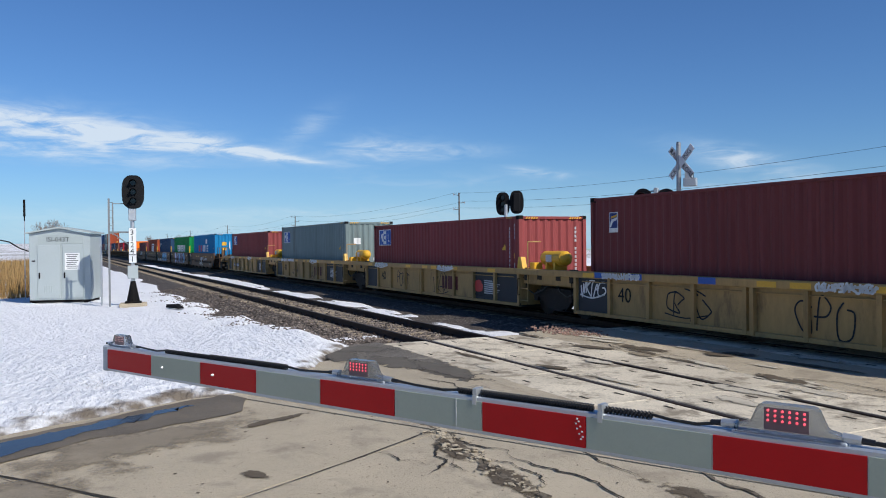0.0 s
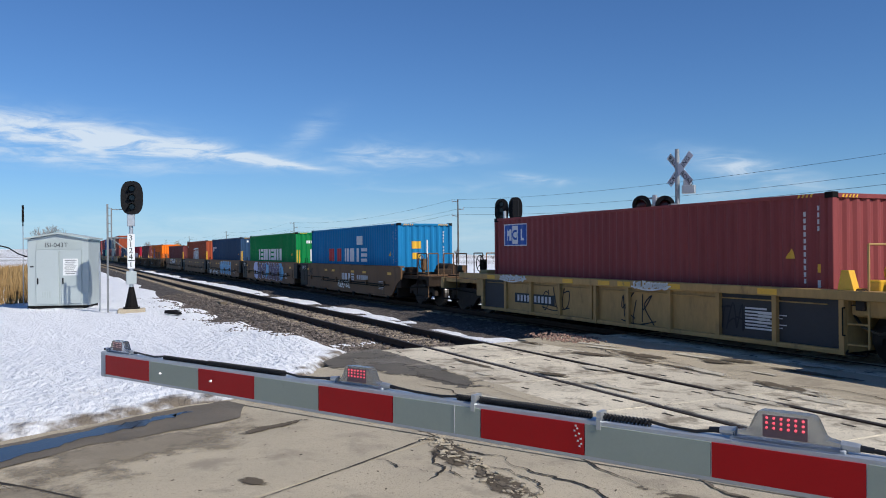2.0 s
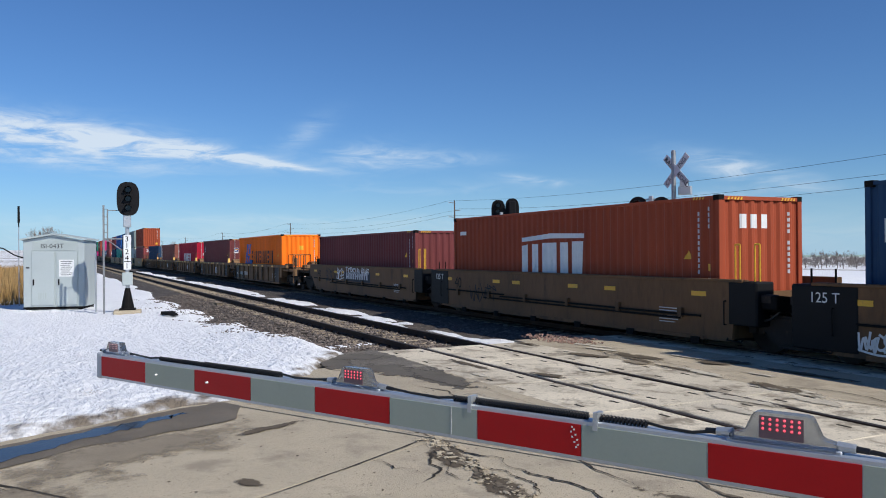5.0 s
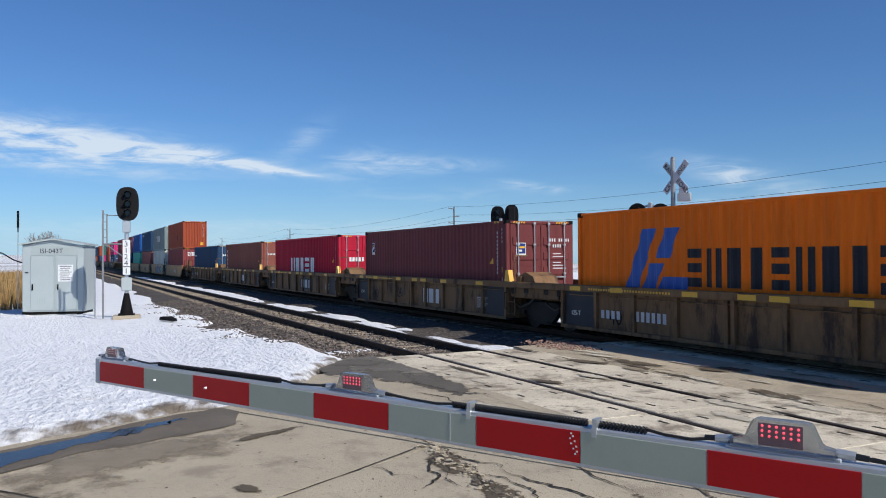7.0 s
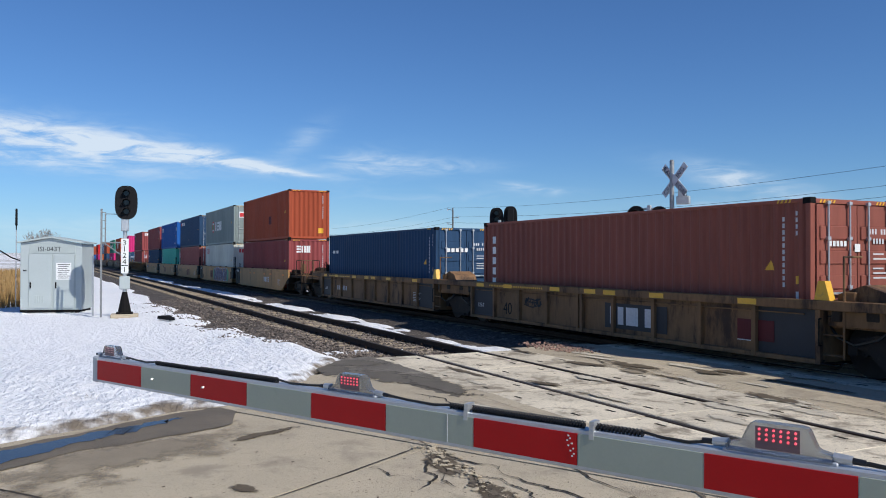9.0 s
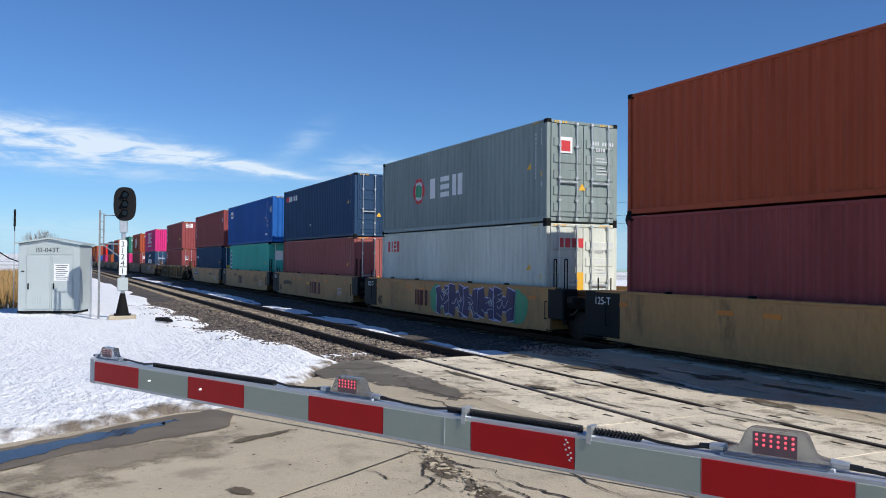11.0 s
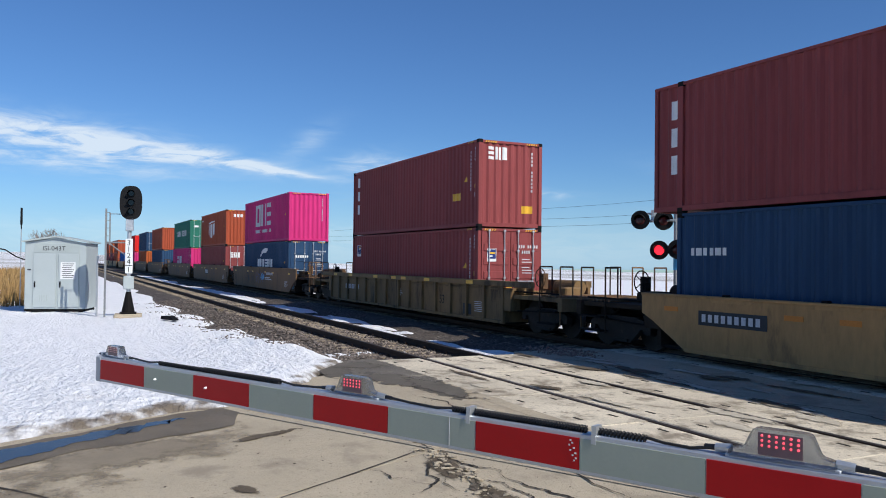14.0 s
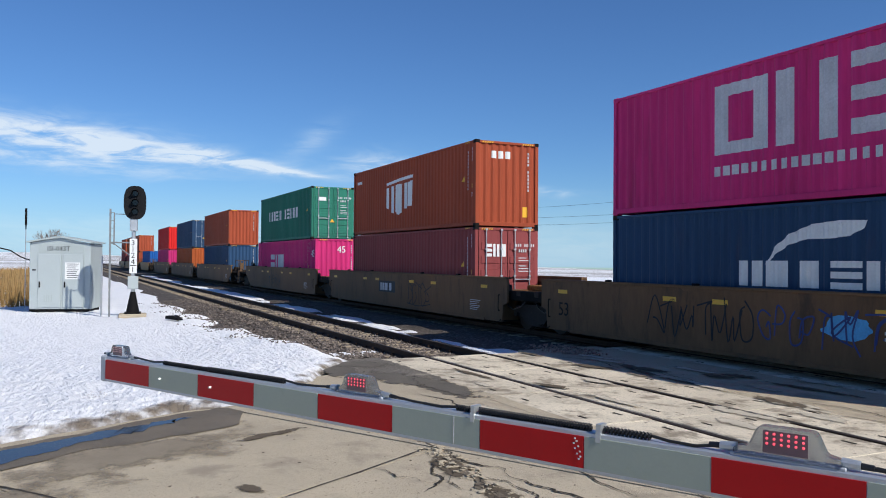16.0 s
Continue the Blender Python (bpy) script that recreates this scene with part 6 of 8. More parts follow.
for i, (lf, a, b) in enumerate(((-166.42, "joint", "coupler"), (-182.28, "joint", "joint"), (-198.15, "joint", "joint"), (-214.0, "joint", "joint"), (-229.75, "coupler", "joint"))):
    ex = (("bars", "yellow", 1.2, 4.2, 1.22, 1.27, 30),)
    ex += ((("bars", "chalk", 2.9, 4.0, 0.55, 0.78, 6), ("bars", "chalk", 1.6, 2.4, 0.55, 0.75, 4)),
           (("blocks", "chalk", 6.9, 8.4, 0.45, 0.95, 3), ("scrawl", "ink", 4.4, 4.9, 0.6, 0.95, 2)),
           (("plate", "charcoal", 6.6, 8.9, 0.4, 1.0, 1), ("blocks", "chalk", 6.8, 8.7, 0.5, 0.92, 3)),
           (("plate", "charcoal", 6.8, 9.0, 0.4, 1.0, 1), ("blocks", "chalk", 7.0, 8.8, 0.5, 0.92, 3), ("plate", "brown_mark", 11.0, 11.9, 0.5, 0.9, 1), ("scrawl", "ink", 3.1, 3.9, 0.75, 0.95, 3)),
           (("bars", "chalk", 2.2, 3.6, 0.6, 0.8, 7),))[i]
    well_car(lf, "a", a, b, seed=20 + i, number="40" if i in (0, 1, 3) else "", extras=ex)

# fourth group, stacked, smooth ochre cars
Z2 = Z + 2.896
container(-249.50, Z, "maroon_red", "maroon corrugated steel container with white lettering shapes on its end", end_marks=(("logo", "white", logo(-0.75, 2.1, 0.9, 0.4, 3, 5)),))
container(-249.50, Z2, "rust", "rust red corrugated steel container stacked on another", marks=(("logo", "brown_mark", rect(7.3, 8.0, 1.0, 1.5)),), end_marks=(("caution_label", "yellow", rect(0.55, 0.85, 0.35, 0.65)),))
container(-265.15, Z, "pale", "pale grey corrugated steel container with red ring emblem", door=True, marks=(("logo", "red_mark", logo(0.62, 2.15, 1.15, 0.42, 4, 3, 0.32, 0.1)),), end_marks=(("logo", "red_mark", logo(-0.85, 2.2, 0.9, 0.26, 4, 3, 0.32, 0.1)), ("caution_label", "yellow", rect(-0.25, 0.0, 1.0, 1.5))))
container(-265.15, Z2, "grey", "weathered blue-grey corrugated steel container with rusty edges and round emblem", door=True,
          marks=(("logo", "red_mark", round_mark(3.55, 1.5, 0.48)), ("logo", "chalk", round_mark(3.55, 1.5, 0.36)), ("logo", "green_mark", [((3.3, 1.3), (3.75, 1.25), (3.82, 1.6), (3.6, 1.78), (3.35, 1.7))]), ("logo", "white", logo(4.45, 1.15, 2.8, 0.72, 3, 6, 0.3, 0.2))), end_marks=(("logo", "white", rect(-0.85, -0.4, 1.95, 2.4)), ("logo", "red_mark", rect(-0.78, -0.47, 2.0, 2.3))))
container(-280.75, Z, "rosewood", "faded maroon corrugated steel container under a blue one", door=True)
container(-280.75, Z2, "navy", "dark blue corrugated steel container with rust streaks", door=True, marks=(("logo", "red_mark", logo(0.5, 2.25, 0.6, 0.28, 2, 3)), ("logo", "white", logo(1.12, 2.25, 1.6, 0.28, 5, 5)), ("logo", "white", rect(5.2, 5.35, 0.7, 0.82))))
container(-297.15 + 0.76, Z, "teal", "teal corrugated steel container with doors and white upright panel", door=True, marks=(("logo", "white", rect(0.35, 0.85, 0.9, 2.5)), ("logo", "navy_mark", [(0.48, 0.72, 1.0 + 0.3 * k, 1.2 + 0.3 * k) for k in range(5)])), end_marks=(("logo", "white", rect(-0.85, -0.35, 1.8, 2.4)), ("logo", "blue_mark", rect(0.5, 0.9, 1.7, 2.0))))
container(-297.15, Z2, "royal", "long bright blue corrugated steel container marked 45", length=13.716, marks=(("logo", "white", rect(0.75, 1.75, 2.0, 2.5)), ("logo", "charcoal", logo(0.85, 2.15, 0.8, 0.16, 6, 4)), ("logo", "white", rect(11.9, 12.3, 0.5, 0.6))))
container(-312.65 + 0.76, Z, "navy", "navy blue corrugated steel container under a maroon one", door=True, marks=(("logo", "white", logo(0.4, 1.95, 1.1, 0.16, 6, 4)),), end_marks=(("caution_label", "yellow", rect(-0.85, -0.35, 1.0, 1.4)),))
container(-312.65, Z2, "maroon_red", "long maroon corrugated steel container marked 45", length=13.716, door=True, marks=(("logo", "white", upright(0.55, 2.5, 3, 0.42)),), end_marks=(("logo", "white", logo(-0.85, 2.15, 0.9, 0.42, 3, 5)),))
for i, (lf, a, b) in enumerate(((-249.5, "joint", "coupler"), (-265.15, "joint", "joint"), (-280.75, "joint", "joint"), (-296.39, "joint", "joint"), (-311.89, "coupler", "joint"))):
    ex = ((("blocks", "chalk", 7.6, 9.0, 0.6, 0.9, 4),),
          (("blocks", "brown_mark", 4.3, 5.5, 0.5, 1.05, 3), ("splash", "green_mark", 10.7, 12.0, 0.26, 1.34, 4), ("splash", "green_mark", 5.6, 6.6, 0.3, 1.3, 3), ("piece", "violet_mark", 6.1, 11.2, 0.22, 1.36, 5)),
          (("blocks", "brown_mark", 6.6, 8.6, 0.42, 1.0, 3), ("scrawl", "ink", 1.4, 3.0, 0.75, 0.95, 3), ("plate", "yellow", 6.0, 6.5, 0.85, 0.98, 1)),
          (("blocks", "brown_mark", 4.9, 6.3, 0.45, 1.02, 3), ("scrawl", "ink", 9.4, 10.5, 0.75, 1.1, 6), ("scrawl", "ink", 3.4, 4.1, 1.0, 1.15, 5), ("plate", "orange_mark", 11.2, 11.9, 0.75, 0.85, 1)),
          (("plate", "charcoal", 1.3, 3.1, 0.80, 1.10, 1), ("bars", "chalk", 1.4, 3.0, 0.87, 1.03, 9), ("scrawl", "ink", 8.6, 9.8, 0.85, 1.0, 7), ("plate", "yellow", 10.3, 10.75, 0.62, 0.78, 1)))[i]
    well_car(lf, "C", a, b, seed=30 + i, number="40" if i in (1, 2) else "", extras=ex)

# a long single car
container(-333.35, Z, "maroon_red", "maroon corrugated steel container with square logo and doors", door=True, marks=LEASE(0.6, 1.95), end_marks=LEASE_END)
container(-333.35, Z2, "maroon_red", "maroon corrugated steel container stacked on another", marks=(("logo", "white", upright(0.6, 2.6, 3, 0.42)), ("caution_label", "yellow", rect(10.3, 10.9, 0.95, 1.2))), end_marks=TEX_END)
well_car(-335.35, "D", "coupler", "coupler", well=16.6, seed=40, number="53", extras=(("bars", "chalk", 2.0, 3.9, 0.8, 1.0, 9), ("plate", "charcoal", 13.9, 14.5, 0.35, 0.7, 1), ("lines", "chalk", 8.2, 8.8, 0.7, 1.0, 4)))

# long stacked cars, smooth and brown
container(-356.90, Z, "navy", "navy blue corrugated steel container with white emblem and lettering shapes", door=True, marks=(("logo", "white", logo(4.05, 1.3, 4.3, 0.5, 6, 4, 0.28, 0.14)), ("logo", "white", [((4.75, 1.72), (4.95, 2.05), (5.3, 2.3), (5.8, 2.47), (6.4, 2.52), (6.95, 2.5), (6.85, 2.36), (6.6, 2.24), (6.2, 2.2), (5.7, 2.2), (5.3, 2.1), (4.95, 1.9))])), end_marks=(("logo", "white", logo(-0.8, 1.9, 0.8, 0.14, 6, 4)),))
container(-356.90, Z2, "magenta", "magenta corrugated steel container with huge grey lettering shapes", castings=False,
          marks=(("logo", "chalk", [(3.4, 3.75, 1.1, 2.55), (4.45, 4.8, 1.1, 2.55), (3.75, 4.45, 1.1, 1.35), (3.75, 4.45, 2.3, 2.55), (5.0, 5.4, 1.1, 2.55), (5.95, 6.35, 1.1, 2.55), (6.6, 7.6, 1.1, 1.38), (6.6, 7.6, 1.69, 1.95), (6.6, 7.6, 2.27, 2.55)]),
                 ("logo", "chalk", logo(3.4, 0.66, 4.4, 0.2, 18, 5, 0.3, 0.25))))
container(-376.40, Z, "maroon_red", "maroon corrugated steel container with white lettering shapes on its doors", door=True, end_marks=(("logo", "white", logo(-0.85, 1.9, 0.85, 0.42, 3, 5)),))
container(-376.40, Z2, "rust", "rust red corrugated steel container with white block emblem", marks=(("logo", "white", [((4.1, 1.05), (4.4, 0.98), (4.4, 1.9), (4.1, 1.85)), ((4.62, 0.85), (4.92, 0.78), (4.92, 1.92), (4.62, 1.9)), ((5.1, 0.85), (5.45, 0.68), (5.78, 0.8), (5.78, 1.95), (5.1, 1.95)), ((6.0, 0.92), (6.28, 0.92), (6.28, 1.95), (6.0, 1.95)), ((6.42, 1.0), (6.78, 1.0), (6.82, 2.0), (6.42, 1.95)), ((4.1, 1.97), (5.5, 2.06), (6.85, 2.1), (6.85, 2.22), (5.5, 2.18), (4.1, 2.08))]), ("code_marks", "white", rect(0.4, 1.0, 2.3, 2.42))), end_marks=(("logo", "white", logo(-0.6, 2.3, 0.8, 0.25, 3, 7)), ("caution_label", "yellow", rect(0.6, 0.8, 0.35, 0.7))))
container(-396.30, Z, "magenta", "magenta corrugated steel container with grey lettering shapes", length=13.716, marks=(("logo", "chalk", logo(3.6, 0.75, 3.6, 1.3, 3, 5, 0.28, 0.1)),))
container(-395.60, Z2, "pine", "dark green corrugated steel container with white lettering shapes", door=True, marks=(("logo", "white", logo(2.3, 1.3, 3.2, 0.6, 5, 4)), ("logo", "white", logo(6.3, 1.3, 3.2, 0.6, 5, 6))), end_marks=(("logo", "white", rect(-0.8, -0.4, 2.1, 2.3)),))
for i, (lf, a, b) in enumerate(((-358.9, "joint", "coupler"), (-378.4, "joint", "joint"), (-398.2, "coupler", "joint"))):
    ex = ((("scrawl", "ink", 4.0, 7.0, 0.5, 1.25, 6), ("scrawl", "navy_mark", 7.2, 10.0, 0.6, 1.2, 8), ("splash", "cyan_mark", 8.6, 9.6, 0.75, 1.15, 6), ("bars", "chalk", 10.2, 11.9, 1.1, 1.25, 9), ("lines", "chalk", 9.8, 12.0, 0.75, 0.95, 2)),
          (("plate", "charcoal", 6.4, 8.2, 0.75, 1.2, 1), ("blocks", "chalk", 6.6, 8.0, 0.82, 1.12, 3), ("scrawl", "ink", 9.5, 11.5, 0.4, 1.2, 5)), (("scrawl", "ink", 6.5, 9.5, 0.5, 1.1, 8),))[i]
    well_car(lf, "E", a, b, well=16.6, seed=50 + i, number="53" if i == 0 else "", extras=ex)
for i, (lf, lo, up, pair) in enumerate(((-419.5, "navy", "rust", ("joint", "coupler")), (-439.5, "brick", "navy", ("joint", "joint")), (-459.6, "magenta", "red", ("coupler", "joint")))):
    container(lf, Z, lo, "lower container of a far stack, plain corrugated steel")
    container(lf, Z2, up, "upper container of a far stack, plain corrugated steel", door=up == "navy")
    well_car(lf - 2, "E", *pair, well=16.6, seed=60 + i, number="")
container(-483.0, Z, "royal", "far blue corrugated steel container")
container(-502.0, Z, "rust", "far rust red corrugated steel container")
container(-502.0, Z2, "rust", "far rust red corrugated steel container stacked on another")
container(-518.0, Z, "maroon_red", "far maroon corrugated steel container")
container(-518.0, Z2, "brick", "far brick red corrugated steel container stacked on another")
container(-534.0, Z, "maroon_red", "far maroon corrugated steel container")
container(-534.0, Z2, "rust", "far rust red corrugated steel container stacked on another")
for i, (lf, pair) in enumerate(((-483.0, ("coupler", "coupler")), (-502.0, ("joint", "coupler")), (-518.0, ("joint", "joint")), (-534.0, ("coupler", "joint")))):
    well_car(lf, "C", *pair, seed=70 + i, number="")


# ---- gate arm before the camera ----
def build_gate():
    ang_ = 27.42
    g = thing("crossing_gate_arm", "lowered aluminium gate arm with red and silver reflective stripes", "gate arm",
              Matrix.Translation((-4.66069, 0.20409, 1.505)) @ Euler((0, radians(0.31), radians(ang_))).to_matrix().to_4x4())
    S = 0.4064
    L = 20 * S
    # hollow arm: face plate, top and bottom lips
    prof = [(0.0, 0.012), (0.004, 0.016), (0.046, 0.016), (0.05, 0.012), (0.05, -0.112), (0.046, -0.116), (0.004, -0.116), (0.0, -0.112)]
    bm = bmesh.new()
    a = [bm.verts.new((-0.045, y, z)) for y, z in prof]
    b = [bm.verts.new((L, y, z)) for y, z in prof]
    for i in range(8):
        bm.faces.new((a[i], a[(i + 1) % 8], b[(i + 1) % 8], b[i]))
    bm.faces.new(a)
    bm.faces.new(b)
    bmesh.ops.recalc_face_normals(bm, faces=bm.faces)
    part("arm_tube", bm, ARM, g)
    sm = boxes((0.002, S - 0.002, -0.004, 0.002, -0.1016, 0.0))
    me = bpy.data.meshes.new("stripe")
    sm.to_mesh(me)
    sm.free()
    me.materials.append(STRIPE_RED)
    for k in range(20):
        share("stripe", me, g, pose(k * S, 0, 0), "red reflective stripe" if k % 2 == 0 else "silver reflective stripe", STRIPE_RED if k % 2 == 0 else STRIPE_GREY)
    part("end_cap", boxes((-0.05, -0.0, -0.003, 0.053, -0.118, 0.018), bev=0.006), LENS_BASE, g, "grey plastic end cap")
    for x, z in ((1 * S + 0.10, -0.052), (2 * S + 0.10, -0.05)):
        bm = bmesh.new()
        rod(bm, (x, -0.004, z), (x, -0.015, z), 0.007, 0.004, 8)
        part("bolt", bm, GALV, g)
    part("scratch", boxes(*[(7 * S - 0.035 + dx, 7 * S - 0.029 + dx, -0.0055, -0.003, -0.012 - 0.008 * i, -0.007 - 0.008 * i) for i, dx in enumerate((0, 0.006, -0.004, 0.012, 0.0, 0.018, 0.008, 0.02, 0.014))]), WHITE, g, "white chips in the red sheet")

    def lamp(x, sc, lit, name_label):
        la = new("gate_lamp")
        la.parent = g
        la.matrix_basis = Matrix.Translation((x, 0.025, 0.016)) @ Matrix.Diagonal((sc, sc, sc, 1))
        pts = [(-0.155, 0.0), (-0.155, 0.026), (-0.11, 0.036), (-0.085, 0.092), (-0.075, 0.099), (0.075, 0.099), (0.085, 0.092), (0.11, 0.036), (0.155, 0.026), (0.155, 0.0)]
        bm = outline(pts, -0.026, 0.026)
        bmesh.ops.bevel(bm, geom=[e for e in bm.edges], offset=0.004, segments=2, affect="EDGES")
        part("housing", bm, LENS, la, name_label)
        part("lamp_foot", boxes((-0.165, 0.165, -0.024, 0.024, -0.002, 0.010), bev=0.003), LENS_BASE, la)
        part("led_board", boxes((-0.064, 0.064, -0.029, -0.0265, 0.022, 0.090)), LED_BOARD, la)
        bm = bmesh.new()
        for r in range(3):
            for c in range(6):
                bmesh.ops.create_icosphere(bm, subdivisions=1, radius=0.0047, matrix=Matrix.Translation((-0.052 + c * 0.0208, -0.0295, 0.081 - r * 0.015)))
        tagged(part("led_grid", bm, LED_RED if lit else LED_DIM, la), kind="stuff")
        for s in (-1, 1):
            bm = bmesh.new()
            rod(bm, (s * 0.15, 0, 0.02), (s * 0.20, 0, 0.018), 0.016, 0.014, 10)
            part("cable_gland", bm, GALV, la)
            bm = bmesh.new()
            rod(bm, (s * 0.20, 0, 0.018), (s * 0.235, 0, 0.016), 0.010, 0.009, 8)
            part("plug", bm, RUBBER, la)

    lamp(0.10, 0.66, False, "cloudy grey lamp housing at the tip")
    lamp(4.52 * S, 0.80, True, "cloudy grey lamp housing with red diodes")
    lamp(8.50 * S, 0.92, True, "cloudy grey lamp housing with red diodes")

    def cable(pts, r, name="cable"):
        part(name, rods(pts, r, 6), RUBBER, g)

    def coil(x0, x1, r, turns, y=0.02, z=0.030):
        r, turns = r * 0.78, int(turns * 1.5)
        n = turns * 8
        pts = [(x0 + (x1 - x0) * i / n, y + r * math.sin(i / 8 * 6.283), z - 0.004 + r * math.cos(i / 8 * 6.283)) for i in range(n + 1)]
        part("coiled_cable", rods(pts, 0.0032, 4), RUBBER, g)
        part("conduit_core", rods([(x0, y, z - 0.004), (x1, y, z - 0.004)], r * 0.6, 6), RUBBER, g)

    cable([(0.25, 0.025, 0.03), (0.33, 0.02, 0.026), (0.42, 0.02, 0.022), (0.5, 0.02, 0.03)], 0.005)
    coil(0.50, 0.86, 0.010, 22)
    coil(0.86, 1.40, 0.014, 30)
    cable([(1.40, 0.02, 0.03), (1.48, 0.02, 0.022), (1.6, 0.022, 0.026), (1.66, 0.025, 0.03)], 0.005)
    cable([(2.02, 0.025, 0.03), (2.12, 0.02, 0.024), (2.25, 0.02, 0.021), (2.32, 0.02, 0.028)], 0.005)
    coil(2.32, 2.40, 0.012, 5)
    coil(2.42, 2.86, 0.015, 28)
    coil(2.90, 3.06, 0.014, 9)
    cable([(3.06, 0.02, 0.03), (3.12, 0.012, 0.024), (3.2, 0.016, 0.021), (3.26, 0.025, 0.03)], 0.005)
    cable([(3.66, 0.025, 0.03), (3.8, 0.02, 0.024), (4.3, 0.02, 0.022), (6.0, 0.02, 0.022)], 0.006)
    for x in (5.92 * S, 7.12 * S):
        part("cable_clip", boxes((x - 0.008, x + 0.008, -0.003, 0.04, 0.0, 0.045), (x - 0.008, x + 0.008, -0.006, -0.002, -0.012, 0.02)), GALV, g)
    part("splice_line", boxes((5.72 * S, 5.725 * S, -0.0052, -0.003, -0.1, 0.0)), DECAL["chalk"], g)
    # the stand that carries the arm, out of view
    st = thing("gate_stand", "grey steel gate stand carrying the arm", "gate stand", pose(-4.66069 + (L + 0.1) * math.cos(radians(ang_)), 0.20409 + (L + 0.1) * math.sin(radians(ang_)), 0, 0, 0, ang_))
    part("gate_box", boxes((-0.35, 0.35, 0.0, 0.5, 1.05, 1.75), bev=0.03), GALV, st)
    bm = bmesh.new()
    rod(bm, (0, 0.25, -0.02), (0, 0.25, 1.06), 0.07, seg=14)
    part("mast", bm, GALV, st)
    part("base", boxes((-0.3, 0.3, -0.05, 0.55, -0.1, 0.04), bev=0.02), CONCRETE, st)


build_gate()


# ---- signal mast beside the near track ----
def ring_head(parent, cx, cz, w, h, x_face, depth, lenses):
    """A dark signal head with rounded background facing +x."""
    n = 36
    pts = []
    for i in range(n):
        a = 2 * math.pi * i / n
        k = 0.5 if abs(math.sin(a)) < 0.9 else 0.55
        c, s = math.cos(a), math.sin(a)
        pts.append((w / 2 * math.copysign(abs(c) ** 0.72, c), h / 2 * math.copysign(abs(s) ** 0.72, s)))
    bm = bmesh.new()
    f = [bm.verts.new((x_face, cx + y, cz + z)) for y, z in pts]
    g = [bm.verts.new((x_face - 0.03, cx + y, cz + z)) for y, z in pts]
    bm.faces.new(f)
    bm.faces.new(list(reversed(g)))
    for i in range(n):
        bm.faces.new((f[i], g[i], g[(i + 1) % n], f[(i + 1) % n]))
    bmesh.ops.recalc_face_normals(bm, faces=bm.faces)
    head = part("background", bm, BLACK, parent, "black rounded signal background")
    part("signal_case", boxes((x_face - 0.28, x_face - 0.03, cx - 0.16, cx + 0.16, cz - h * 0.38, cz + h * 0.38), bev=0.03), BLACK, parent)
    for z in lenses:
        bm = bmesh.new()
        # open hood
        m = 14
        r0 = 0.125
        for i in range(m):
            a0, a1 = math.radians(-50 + 280 * i / m), math.radians(-50 + 280 * (i + 1) / m)
            q = [(x_face, r0, a0), (x_face, r0, a1), (x_face + depth * (0.4 + 0.6 * max(0, math.sin(a1))), r0, a1), (x_face + depth * (0.4 + 0.6 * max(0, math.sin(a0))), r0, a0)]
            lo = [bm.verts.new((x, cx + r * math.cos(a), z + r * math.sin(a))) for x, r, a in q]
            hi = [bm.verts.new((x, cx + (r + 0.012) * math.cos(a), z + (r + 0.012) * math.sin(a))) for x, r, a in q]
            bm.faces.new(lo)
            bm.faces.new(list(reversed(hi)))
            bm.faces.new((lo[2], lo[3], hi[3], hi[2]))
        bmesh.ops.remove_doubles(bm, verts=bm.verts, dist=0.0005)
        part("hood", bm, BLACK, head)
        bm = bmesh.new()
        bmesh.ops.create_cone(bm, cap_ends=True, segments=20, radius1=0.105, radius2=0.10, depth=0.02, matrix=Matrix.Translation((x_face + 0.012, cx, z)) @ Matrix.Rotation(math.pi / 2, 4, "Y"))
        part("lens", bm, GLASS_DARK, head)


